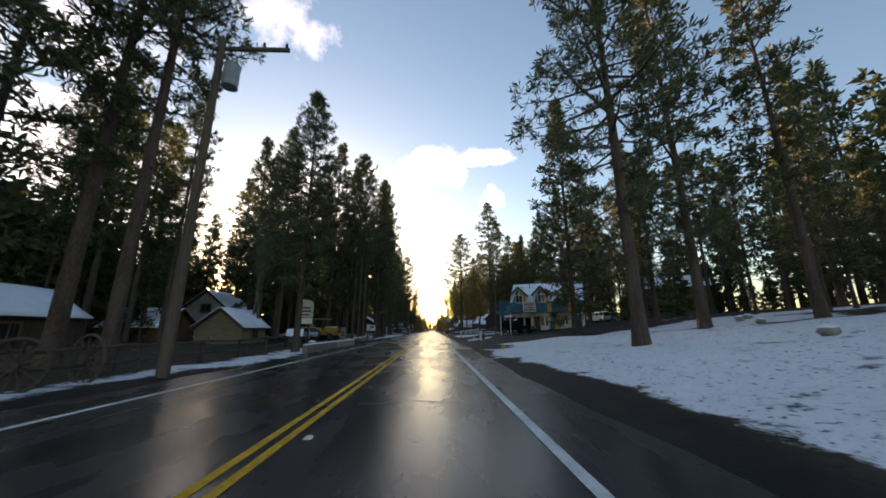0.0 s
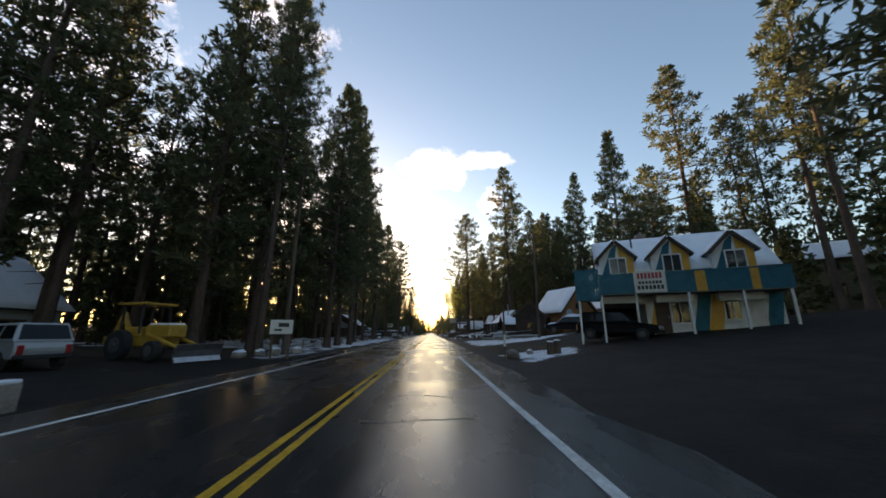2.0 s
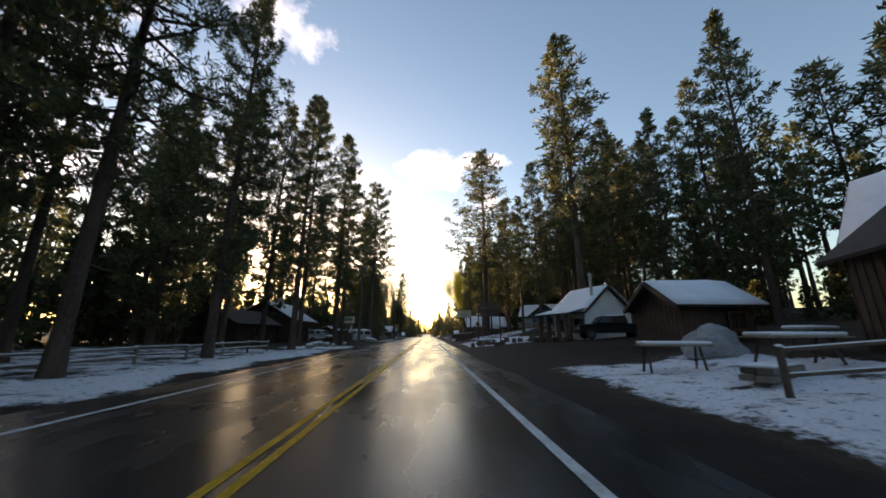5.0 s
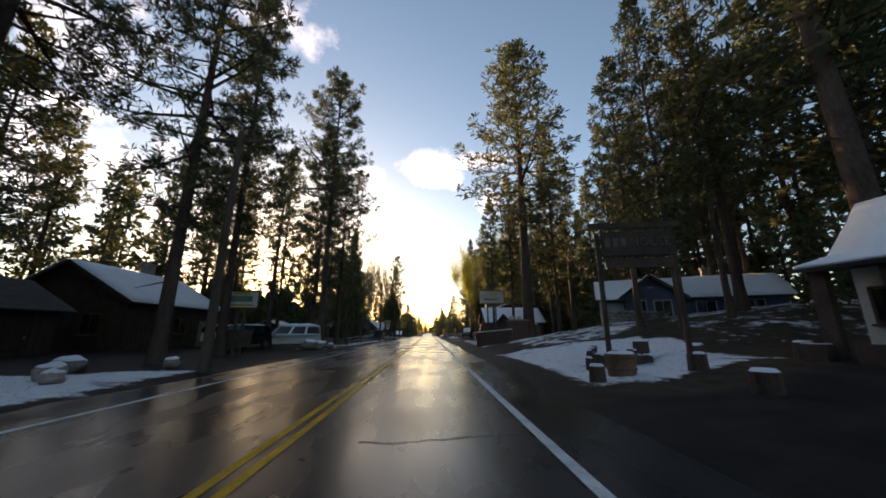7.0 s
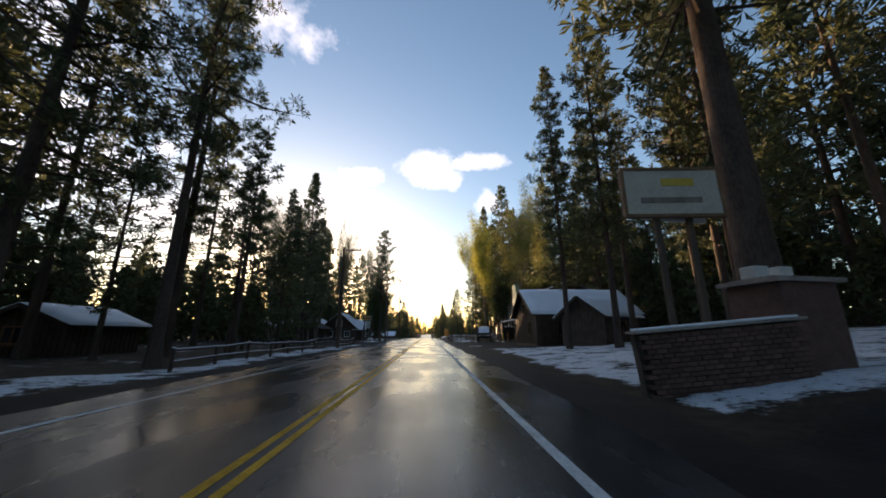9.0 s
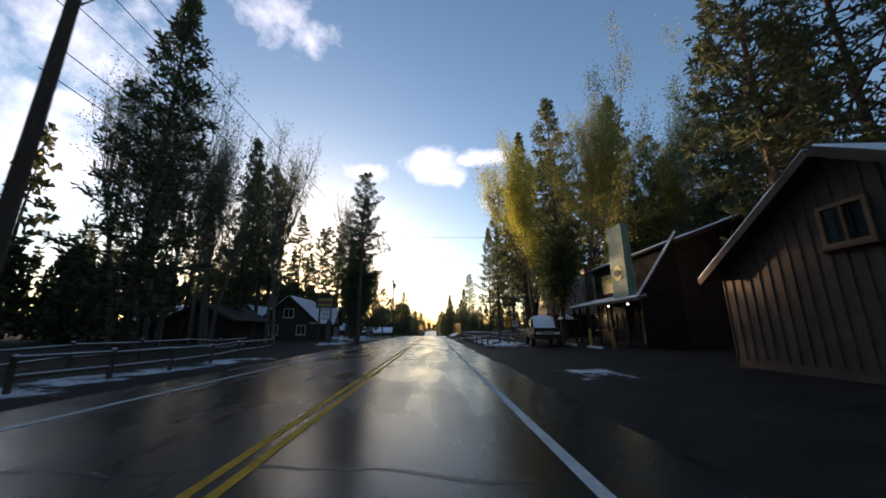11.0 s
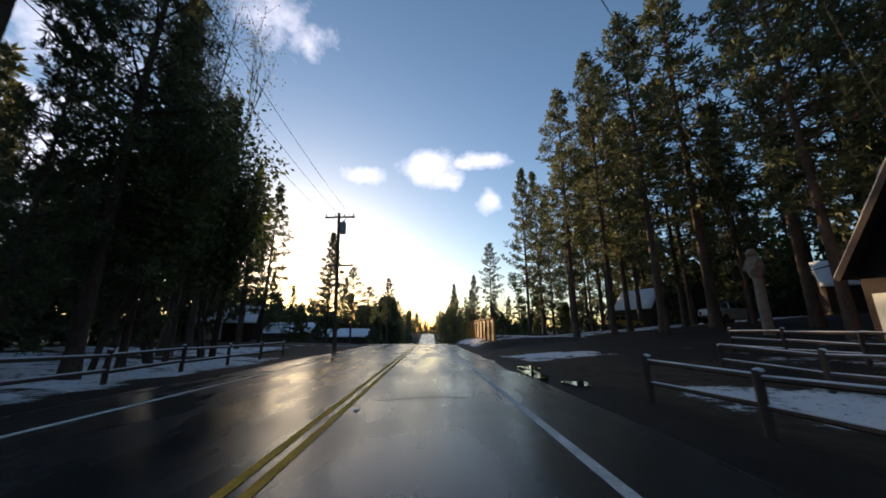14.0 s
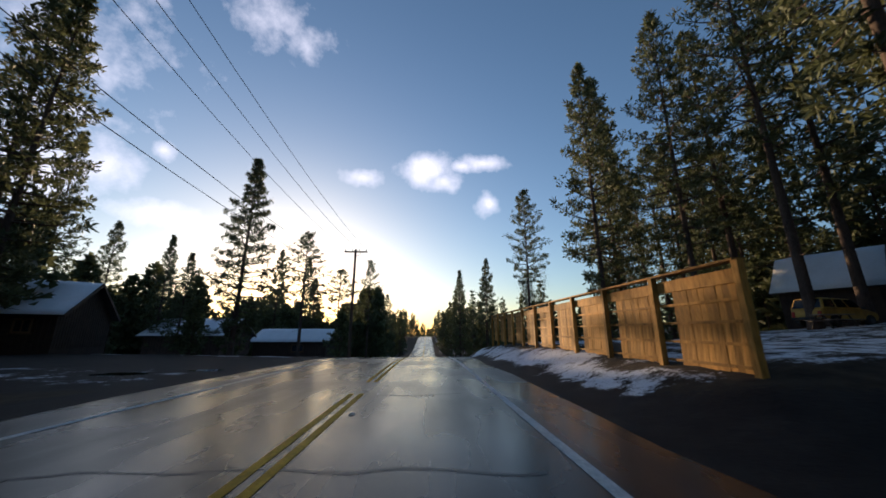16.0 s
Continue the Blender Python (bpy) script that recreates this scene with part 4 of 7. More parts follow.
def chimney(parent, x, y, z0, z1, w, mat):
    bm = bmesh.new()
    box(bm, (x, y, (z0 + z1) / 2), (w, w, z1 - z0))
    box(bm, (x, y, z1), (w + 0.14, w + 0.14, 0.16))
    rod(bm, (x, y, z1), (x, y, z1 + 0.3), w * 0.2)
    part("chimney", bm, mat, parent)


def cabin(label, x, y, rz, L, W, h, r, wall_mat, z=None, windows=(), doors=(), smoke=None, boards=True, over=0.45, category="cabin", snow=True, cover=None):
    """A simple house standing on the ground; windows: (x, y, z, w, h, face)."""
    c = thing("cabin", label, category, pose(x, y, ground_z(x, y) if z is None else z, 0, 0, rz))
    gable_body(c, L, W, h, r, wall_mat, boards=boards, over=over, snow=snow, cover=cover)
    for wdw in windows:
        window(c, *wdw)
    for d in doors:
        door(c, *d)
    if smoke:
        chimney(c, *smoke)
    return c


# cabins on the left side, in order along the road
cabin("grey plastered cabin with steep snow-covered roof among pines", -26.6, 47, 90, 5.4, 8, 3.0, 3.3, M_GREYWALL, -0.2, [(-2.7, 1.8, 1.6, 1.1, 1.2, -90), (-2.7, -1.8, 1.6, 1.1, 1.2, -90), (-2.7, 0, 4.2, 1.2, 1.0, -90), (0, -4.0, 1.6, 1.4, 1.2, 0)], [(2.2, -4.0, 0, 0.9, 2.0, 0, M_WOOD_DARK)], boards=False)
cabin("low brown cabin with snow-covered roof beside a larger cabin", -26.7, 36.5, 0, 5.2, 5.0, 1.7, 1.7, M_WOOD_BROWN, -0.1, [(-1.2, -2.5, 1.0, 0.9, 0.8, 0)], [(1.2, -2.5, 0, 0.85, 1.65, 0, M_WOOD_DARK)])
cabin("small olive-brown cabin with steep snow-covered gable roof", -16.0, 32.1, 90, 4.2, 3.9, 1.6, 1.5, M_TAN, -0.1, [(-2.0, -0.7, 1.0, 0.6, 0.8, -90), (0, -1.95, 1.0, 1.0, 0.7, 0)], [(-2.0, 0.8, 0, 0.75, 1.6, -90, M_WOOD_DARK)], boards=False, over=0.3)
cabin("dark timber cabin with white snow-covered roof", -26.8, 22.0, 90, 8.5, 6, 2.3, 1.9, M_WOOD_DARK, -0.1, [(0, -3, 1.3, 1.2, 1.0, 0), (-4.75, 0, 1.4, 1.1, 1.0, -90)], [(2.5, -3, 0, 0.9, 1.95, 0, M_WOOD_GREY)])
cabin("dark brown timber house with snow-dusted roof", -20.5, 117.5, 90, 9, 8, 3.0, 2.4, M_WOOD_DARK, 0.2, [(-4.5, -1.9, 1.6, 1.1, 1.2, -90), (-4.5, 1.9, 1.6, 1.1, 1.2, -90), (0, -4, 1.6, 1.4, 1.1, 0)], [(2.6, -4, 0, 0.9, 2.0, 0, M_WOOD_GREY)], (1.5, 0.3, 4.0, 6.4, 0.7, M_STONE))
cabin("low dark brown timber cabin with bare shingle roof", -20.5, 106.5, 80, 7, 6, 2.3, 1.5, M_WOOD_DARK, 0.1, [(-3.5, 1.2, 1.4, 1.0, 1.0, -90), (0, -3, 1.3, 1.2, 1.0, 0)], [(2, -3, 0, 0.9, 1.95, 0, M_WOOD_DARK)], snow=False)
cabin("low dark cabin with snowy roof behind a fence", -18.2, 137.5, 90, 4.4, 4.4, 1.6, 0.9, M_WOOD_DARK, 0.1, [(-2.5, 0, 1.1, 1.0, 0.8, -90)])
cabin("dark brown gabled house with bare shingle roof under tall pines", -18.6, 177.6, 90, 6.4, 6.0, 2.1, 1.4, M_WOOD_DARK, 0.05, [(-3.2, 0.9, 1.3, 1.0, 1.0, -90)], [(0, -3.0, 0, 0.9, 1.9, 0, M_WOOD_DARK)], snow=False)
cabin("long pale building with snow-covered roof", -29, 187, 0, 9, 6, 2.2, 1.7, M_GREYWALL, 0.1, [(-2, -3, 1.3, 1.2, 1.0, 0), (2, -3, 1.3, 1.2, 1.0, 0)], boards=False)
gar = cabin("dark garage with pale roll-up door and snow-covered roof", -26.4, 231.6, 20, 6.3, 7, 2.3, 2.3, M_WOOD_DARK, 0.4, [(1.6, -3.5, 1.5, 0.8, 0.8, 0)], [(-1.6, -3.5, 0, 2.6, 2.1, 0, M_SIGNWHITE)], category="garage")
cabin("low long building with snow-covered roof", -23.0, 245.5, 0, 7.6, 6, 1.6, 1.6, M_WOOD_DARK, -0.25, [(0, -3, 0.9, 1.4, 0.8, 0)])
cabin("low long building with snow-covered roof", -15.5, 254, 0, 9, 6, 1.8, 1.4, M_WOOD_DARK, -1.2, [(1, -3, 1.0, 1.4, 0.8, 0)])

# chalet with two gables
ch = thing("chalet", "dark timbered chalet with pale gables and snow-covered roofs", "house", pose(-15.0, 188.0, 0.05))
gable_body(ch, 7.2, 6.4, 2.3, 2.75, M_WOOD_DARK, along="y", over=0.4)
gable_body(ch, 5.2, 3.4, 2.05, 1.9, M_WOOD_DARK, cx=1.5, cy=1.9, along="x", over=0.35)
gable_body(ch, 6.4, 4.6, 2.0, 2.0, M_WOOD_DARK, cx=-5.0, cy=-0.2, along="y", over=0.35)
gable_body(ch, 1.6, 1.7, 1.95, 0.7, M_WOOD_DARK, cx=3.5, cy=-2.6, along="x", over=0.2)
for wd in [(0, -3.6, 3.2, 1.1, 1.0, 0), (-1.6, -3.6, 1.25, 1.0, 1.0, 0), (1.6, -3.6, 1.25, 1.0, 1.0, 0), (3.2, -0.6, 1.2, 1.4, 1.1, 90), (4.1, 1.9, 2.7, 0.9, 1.0, 90), (4.1, 1.9, 1.1, 1.3, 0.9, 90), (-5.0, -3.4, 2.6, 0.9, 0.9, 0), (-5.4, -3.4, 1.1, 1.0, 1.0, 0)]:
    window(ch, *wd, M_SIGNWHITE)
door(ch, 4.3, -2.6, 0, 0.8, 1.9, 90, M_WOOD_GREY)
chimney(ch, -0.6, 0.6, 3.9, 5.4, 0.45, M_STONE)

# motel with three dormers on the right
AX = -24.5
mo = thing("motel", "two-storey white motel painted with teal and orange shapes, snowy roof", "motel", pose(18.5, 49.4, 1.25, 0, 0, AX) @ Matrix.Diagonal((0.79, 0.86, 0.97, 1)))
gable_body(mo, 11.7, 6.0, 1.6, 2.7, M_WHITE, cx=0.35, cy=-0.5, z0=2.4, boards=False, over=0.3)
bm = bmesh.new()
box(bm, (1.9, -0.5, 1.0), (8.6, 6.0, 2.8))
part("ground_floor", bm, M_WHITE, mo)
bm = bmesh.new()
box(bm, (-3.95, 2.3, 1.0), (3.1, 0.2, 2.8))
box(bm, (-5.4, 0.9, 1.0), (0.2, 2.6, 2.8))
part("carport_wall", bm, M_WOOD_BROWN, mo)
for k, x in enumerate((-4.2, -0.4, 3.6)):
    gable_body(mo, 2.6, 2.6, 2.5, 1.1, M_WHITE, z0=2.4, cx=x, cy=-2.9, along="y", boards=False, over=0.25)
    bm = bmesh.new()
    solid(bm, [(x - 1.25, 3.6), (x - 0.3, 3.6), (x + 0.15, 5.85), (x - 0.35, 5.5)], -4.225, -4.20)
    part("paint_shape", bm, M_TEAL, mo, "teal painted band")
    bm = bmesh.new()
    solid(bm, [(x + 0.2, 5.8), (x + 0.3, 3.6), (x + 1.25, 3.6), (x + 1.25, 4.85)], -4.225, -4.20)
    part("paint_shape", bm, M_ORANGE, mo, "orange painted shape")
    window(mo, x + 0.1, -4.24, 4.35, 1.2, 1.1, 0, M_WHITE)
for x0, mat in ((-2.3, M_ORANGE), (0.6, M_TEAL), (1.5, M_ORANGE), (4.9, M_TEAL)):
    bm = bmesh.new()
    solid(bm, [(x0, 0.0), (x0 + 0.9, 0.0), (x0 + 1.4, 2.3), (x0 + 0.6, 2.3)], -3.53, -3.505)
    part("paint_shape", bm, mat, mo, "slanting painted shape on the wall")
for wd in [(-0.1, -3.5, 1.3, 1.2, 1.4, 0), (3.2, -3.5, 1.4, 1.0, 1.2, 0), (6.2, -1.6, 5.0, 0.8, 0.9, 90), (6.2, 0.6, 1.6, 0.9, 1.1, 90)]:
    window(mo, *wd, M_WHITE)
door(mo, -1.3, -3.5, 0, 1.0, 2.05, 0, M_WOOD_DARK)
door(mo, 4.6, -3.5, 0, 1.0, 2.05, 0, M_SIGNWHITE)
bm = bmesh.new()
box(bm, (0.2, -4.4, 2.45), (12.0, 1.8, 0.16))
box(bm, (-6.6, -3.6, 2.3), (1.9, 3.4, 0.16))
part("balcony_floor", bm, M_WOOD_GREY, mo)
for a, b, z0, z1 in (((-5.7, -5.3), (6.2, -5.3), 2.42, 3.62), ((-7.5, -5.35), (-5.7, -5.35), 2.05, 4.0), ((-7.5, -5.3), (-7.5, -1.9), 2.05, 4.0), ((6.2, -5.3), (6.2, -3.55), 2.42, 3.62)):
    a, b = Vector(a), Vector(b)
    n = max(1, round((b - a).length / 0.16))
    d = (b - a) / n
    turn = math.degrees(math.atan2(d.y, d.x))
    bm = bmesh.new()
    c = (a + b) / 2
    box(bm, (c.x, c.y, z1 + 0.04), ((b - a).length, 0.1, 0.08), turn)
    bal = part("balustrade", bm, M_TEAL, mo, "solid teal boarded balustrade")
    for k in range(n):
        c = a + d * (k + 0.5)
        bm = bmesh.new()
        box(bm, (c.x, c.y, (z0 + z1) / 2), (0.15, 0.03, z1 - z0), turn)
        part("board", bm, M_ORANGE if z1 < 3.7 and k in (40, 41, 42, 43, 60, 61, 62) else M_TEAL, bal)
for x, y in ((-7.3, -5.2), (-5.6, -5.2), (-3.2, -5.2), (0.2, -5.2), (3.4, -5.2), (6.0, -5.2), (-7.3, -2.2)):
    bm = bmesh.new()
    box(bm, (x, y, 0.85), (0.14, 0.14, 3.1))
    part("post", bm, M_WHITE, mo)
chimney(mo, -1.4, 0.9, 5.2, 7.4, 0.75, M_STONE)
bm = bmesh.new()
rod(bm, (-2.6, -1.6, 5.4), (-2.6, -1.6, 7.0), 0.07)
part("flue", bm, M_INK, mo)
bm = bmesh.new()
bmesh.ops.create_cone(bm, cap_ends=True, segments=20, radius1=0.05, radius2=0.38, depth=0.14, matrix=pose(-3.9, -2.9, 5.9, 60, 0, 0))
rod(bm, (-3.9, -2.75, 5.2), (-3.9, -2.85, 5.85), 0.03)
part("satellite_dish", bm, M_GALV, mo)
sg = thing("motel_sign", "white sign board with red and black lettering on the balcony", "sign", mo.matrix_basis @ pose(-2.2, -5.46, 3.1))
bm = bmesh.new()
box(bm, (0, 0, 0), (2.1, 0.1, 1.35))
part("board", bm, M_SIGNWHITE, sg, bevel=0.01)
for z, hh, w, mat in ((0.36, 0.36, 1.7, M_RED), (-0.06, 0.18, 1.6, M_INK), (-0.36, 0.24, 1.8, M_INK)):
    for k in range(7):
        bm = bmesh.new()
        box(bm, (-w / 2 + w * (k + 0.5) / 7, -0.056, z), (w / 7 * 0.72, 0.014, hh))
        part("lettering_bar", bm, mat, sg)

# pair of orange cabins and yard buildings
for x, y, L, W, h, r in ((20.7, 74.4, 5.5, 5.6, 2.7, 3.2), (31.2, 79.7, 6.0, 6.4, 2.9, 3.5)):
    cabin("orange-brown timber cabin with steep snow-covered gable roof", x, y, -71, L, W, h, r, M_WOOD_ORANGE, None, [(L / 2, 0.9, 1.4, 0.9, 1.1, 90), (L / 2, 0, h + 0.7, 0.9, 0.8, 90), (0, -W / 2, 1.4, 1.1, 1.0, 0)], [(L / 2, -1.0, 0, 0.9, 2.0, 90, M_WOOD_DARK)])
cabin("small shed with snow-covered roof behind the yard", 15.2, 82, 0, 3.4, 3.4, 1.9, 1.1, M_WOOD_DARK, None, [(0.8, -1.8, 1.1, 0.8, 0.8, 0)], category="shed")
cabin("dark brown timber cabin with deep eaves in a cluttered yard", 15.2, 72.0, -112, 3.4, 3.6, 2.6, 1.5, M_WOOD_DARK, None, [(1.7, 0, 1.2, 0.8, 0.8, 90), (0, -1.7, 1.2, 0.9, 0.8, 0)], [(1.1, -1.7, 0, 0.75, 1.8, 0, M_WOOD_GREY)], snow=False)
# white porch house
wh = thing("porch_house", "white cottage with dark porch posts and snow-covered roof", "house", pose(18.5, 99.5, 0.72, 0, 0, 105))
gable_body(wh, 4.7, 5.4, 2.7, 2.3, M_WHITE, boards=False)
for x, y, z, w, h, f in [(1.5, 2.7, 1.35, 1.1, 1.0, 180), (-1.5, 2.7, 1.4, 1.25, 1.1, 180), (-0.3, 2.7, 1.5, 0.35, 1.2, 180), (-2.35, 0.9, 1.45, 1.1, 1.1, -90), (-2.35, -1.0, 1.45, 0.9, 1.1, -90)]:
    window(wh, x, y, z, w, h, f, M_WOOD_DARK)
door(wh, 0.35, 2.7, 0, 0.85, 2.0, 180, M_GREYWALL)
bm = bmesh.new()
box(bm, (0, 0, 0), (0, 0, 0), m=pose(0, 3.75, 2.62, -14, 0, 0) @ Matrix.Diagonal((5.5, 2.3, 0.10, 1)))
pr = part("porch_roof", bm, M_ROOF, wh)
bm = bmesh.new()
box(bm, (0, 0, 0), (0, 0, 0), m=pose(0, 3.73, 2.725, -14, 0, 0) @ Matrix.Diagonal((5.4, 2.26, 0.10, 1)))
part("snow_blanket", bm, M_SNOW, pr, "white snow on the porch roof", bevel=0.03)
for x in (-2.3, -0.75, 0.85, 2.3):
    bm = bmesh.new()
    box(bm, (x, 4.5, 0.95), (0.36, 0.3, 2.7))
    part("post", bm, M_WOOD_DARK, wh, "dark timber porch post")
chimney(wh, -1.9, 1.3, 3.9, 6.2, 0.2, M_GALV)
for x in (2.5, 1.35, -0.55, -2.2):
    px = thing("planter_box", "dark wooden planter box before the porch posts", "planter", wh.matrix_basis @ pose(x, 5.0, -0.25), "porch planters")
    bm = bmesh.new()
    solid(bm, [(-0.27, 0), (0.27, 0), (0.32, 0.48), (-0.32, 0.48)], -0.22, 0.22)
    part("tub", bm, M_WOOD_DARK, px)
    bm = bmesh.new()
    box(bm, (0, 0, 0.47), (0.52, 0.36, 0.06))
    part("soil", bm, M_SNOW if x > 2 else M_BARK, px)
rw = thing("retaining_wall", "low rough stone wall before the blue house", "wall", pose(19.2, 117.6, ground_z(19.2, 117.6), 0, 0, 4))
for row in range(3):
    for k in range(13):
        bm = bmesh.new()
        bmesh.ops.create_icosphere(bm, subdivisions=1, radius=1.0, matrix=pose(-3.4 + 0.52 * k + 0.26 * (row % 2), 0, 0.02 + 0.26 * row) @ Matrix.Diagonal((0.29, 0.22, 0.16, 1)))
        part("stone", bm, M_STONE, rw)
# blue house with cross gable
bh = thing("blue_house", "low blue and stone house with snowy cross gables", "house", pose(18.3, 122.9, 1.75, 0, 0, -25))
gable_body(bh, 12.5, 5.4, 2.4, 1.7, M_BLUE, cx=6.25, boards=False, over=0.55)
gable_body(bh, 3.6, 3.8, 2.5, 1.45, M_BLUE, cx=3.6, cy=-1.9, along="y", boards=False, over=0.6)
bm = bmesh.new()
box(bm, (-0.04, 0, 0.9), (0.2, 5.3, 3.0))
part("stone_facing", bm, M_STONE, bh, "stone facing on the end wall")
for wd in [(2.8, -3.7, 1.2, 0.7, 1.8, 0), (4.3, -3.7, 1.2, 1.2, 1.7, 0), (7.4, -2.7, 1.4, 1.3, 1.2, 0), (10.4, -2.7, 1.4, 1.3, 1.2, 0)]:
    window(bh, *wd, M_GREYWALL)
bm = bmesh.new()
box(bm, (0.95, -2.76, 1.0), (1.3, 0.08, 2.1))
part("door", bm, M_PALETEAL, bh, "pale teal panel door", bevel=0.01)
bm = bmesh.new()
box(bm, (3.6, -3.72, 3.1), (0.5, 0.04, 0.06))
part("gable_vent", bm, M_GREYWALL, bh)
chimney(bh, 8.5, 0.4, 3.6, 5.0, 0.5, M_STONE)
cabin("small dark cabin with snowy roof among trees", 15.0, 143, 30, 4, 3.6, 2.0, 1.3, M_WOOD_DARK, None, [(0, -1.8, 1.2, 0.9, 0.9, 0)])
cabin("dark timber house with snow-covered roof behind slender pines", 15.8, 150, 0, 9, 7, 2.6, 2.3, M_WOOD_DARK, None, [(-4.5, 0, 3.2, 0.9, 0.9, -90), (-4.5, -1.5, 1.4, 1.0, 1.1, -90), (1.5, -3.5, 1.4, 1.3, 1.1, 0), (-2, -3.5, 1.4, 1.3, 1.1, 0)], [(3.6, -3.5, 0, 0.9, 2.0, 0, M_WOOD_GREY)])
# lodge with tower sign
lo = thing("lodge", "dark timber lodge with snow-edged porch roof and upper gable", "lodge", pose(20.6, 168.6, 0.45))
gable_body(lo, 10.2, 9.2, 5.75, 1.7, M_LODGE, cy=-1.9, along="y", over=0.5)
for wd in [(-4.6, 2.5, 4.2, 0.8, 1.1, -90), (-4.6, -6.0, 4.2, 1.1, 1.1, -90), (-4.6, 2.6, 1.5, 1.9, 1.3, -90), (-4.6, -0.6, 1.5, 1.9, 1.3, -90), (-4.6, -5.4, 1.5, 1.6, 1.3, -90)]:
    window(lo, *wd, M_LODGE)
door(lo, -4.6, 0.9, 0, 1.0, 2.1, -90, M_LODGE)
door(lo, -4.6, -3.4, 0, 1.0, 2.1, -90, M_WOOD_ORANGE)
bm = bmesh.new()
box(bm, (-4.68, 0.3, 4.35), (0.06, 3.0, 1.4))
bd = part("name_board", bm, M_SIGNTAN, lo, "brown board with yellow lettering")
for k in range(7):
    bm = bmesh.new()
    box(bm, (-4.72, 1.6 - 0.22 * k, 4.5), (0.03, 0.18, 0.34))
    part("lettering_bar", bm, M_SIGNYEL, bd)
bm = bmesh.new()
bmesh.ops.create_cone(bm, cap_ends=True, segments=28, radius1=0.55, radius2=0.55, depth=0.05, matrix=pose(-4.73, -0.55, 4.5, 0, 90, 0))
part("roundel", bm, M_SIGNYEL, bd, "round yellow emblem")
bm = bmesh.new()
bmesh.ops.create_cone(bm, cap_ends=True, segments=28, radius1=0.42, radius2=0.42, depth=0.05, matrix=pose(-4.75, -0.55, 4.5, 0, 90, 0))
part("roundel_shape", bm, M_INK, bd)
bm = bmesh.new()
box(bm, (0, 0, 0), (0, 0, 0), m=pose(-5.7, -1.6, 2.86, 0, -14, 0) @ Matrix.Diagonal((2.5, 10.2, 0.14, 1)))
pr = part("porch_roof", bm, M_ROOF, lo)
bm = bmesh.new()
box(bm, (0, 0, 0), (0, 0, 0), m=pose(-5.72, -1.6, 2.985, 0, -14, 0) @ Matrix.Diagonal((2.46, 10.1, 0.11, 1)))
part("snow_blanket", bm, M_SNOW, pr, "white snow on the porch roof", bevel=0.03)
for y in (-6.4, -4.6, -2.8, -1.0, 0.8, 2.2, 3.3):
    bm = bmesh.new()
    rod(bm, (-6.6, y, -0.6), (-6.6, y, 2.6), 0.10, 0.09)
    part("post", bm, M_LODGE, lo)
bm = bmesh.new()
ends = [(-5.05, -7.5), (-6.75, -6.5)]
va = [bm.verts.new((ends[0][0], ends[0][1], z)) for z in (-0.4, 5.85)] + [bm.verts.new((ends[1][0], ends[1][1], z)) for z in (2.75, -0.4)]
bm.faces.new(va)
bmesh.ops.solidify(bm, geom=bm.faces[:], thickness=0.14)
wing = part("wing_wall", bm, M_LODGE, lo, "dark boarded end wall of the porch")
run = Vector((-1.7, 1.0, -3.1))
bm = bmesh.new()
box(bm, (0, 0, 0), (0, 0, 0), m=Matrix.Translation(Vector((-5.9, -7.0, 4.36))) @ run.to_track_quat("X", "Z").to_matrix().to_4x4() @ Matrix.Diagonal((run.length + 0.5, 0.34, 0.16, 1)))
part("barge_board", bm, M_LODGE, wing)
bm = bmesh.new()
box(bm, (0, 0, 0), (0, 0, 0), m=Matrix.Translation(Vector((-5.93, -7.02, 4.47))) @ run.to_track_quat("X", "Z").to_matrix().to_4x4() @ Matrix.Diagonal((run.length + 0.45, 0.36, 0.13, 1)))
part("snow_cap", bm, M_SNOW, wing, "line of snow on the sloping board", bevel=0.03)
for y in (-4.6, -2.2):
    bm = bmesh.new()
    rod(bm, (-6.45, y, 2.45), (-6.45, y, 2.62), 0.05, 0.03)
    lp = part("porch_lamp", bm, M_INK, lo)
    bm = bmesh.new()
    bmesh.ops.create_icosphere(bm, subdivisions=2, radius=0.055, matrix=pose(-6.45, y, 2.41))
    part("bulb", bm, M_BULB, lp, "small lit white bulb")
bm = bmesh.new()
box(bm, (-6.3, -4.1, 5.2), (0.5, 1.8, 4.7))
tw = part("sign_tower", bm, M_GREEN, lo, "tall grey-green boarded sign tower", bevel=0.02)
bm = bmesh.new()
bmesh.ops.create_cone(bm, cap_ends=True, segments=28, radius1=0.5, radius2=0.5, depth=0.05, matrix=pose(-6.57, -4.1, 4.4, 0, 90, 0))
part("roundel", bm, M_SIGNYEL, tw, "round yellow emblem")
bm = bmesh.new()
bmesh.ops.create_cone(bm, cap_ends=True, segments=20, radius1=0.3, radius2=0.3, depth=0.04, matrix=pose(-6.61, -4.1, 4.4, 0, 90, 0) @ Matrix.Diagonal((0.7, 1.1, 1, 1)))
part("roundel_shape", bm, M_INK, tw)
for y in (164.8, 168.6):
    st = thing("parking_stop", "white concrete parking stop in front of the lodge", "parking stop", pose(12.2, y, ground_z(12.2, y), 0, 0, 90), "parking stops")
    bm = bmesh.new()
    solid(bm, [(-0.11, -0.05), (0.11, -0.05), (0.07, 0.14), (-0.07, 0.14)], -0.9, 0.9)
    bmesh.ops.rotate(bm, verts=bm.verts[:], matrix=Matrix.Rotation(radians(90), 3, "Z"))
    part("block", bm, M_SIGNWHITE, st)
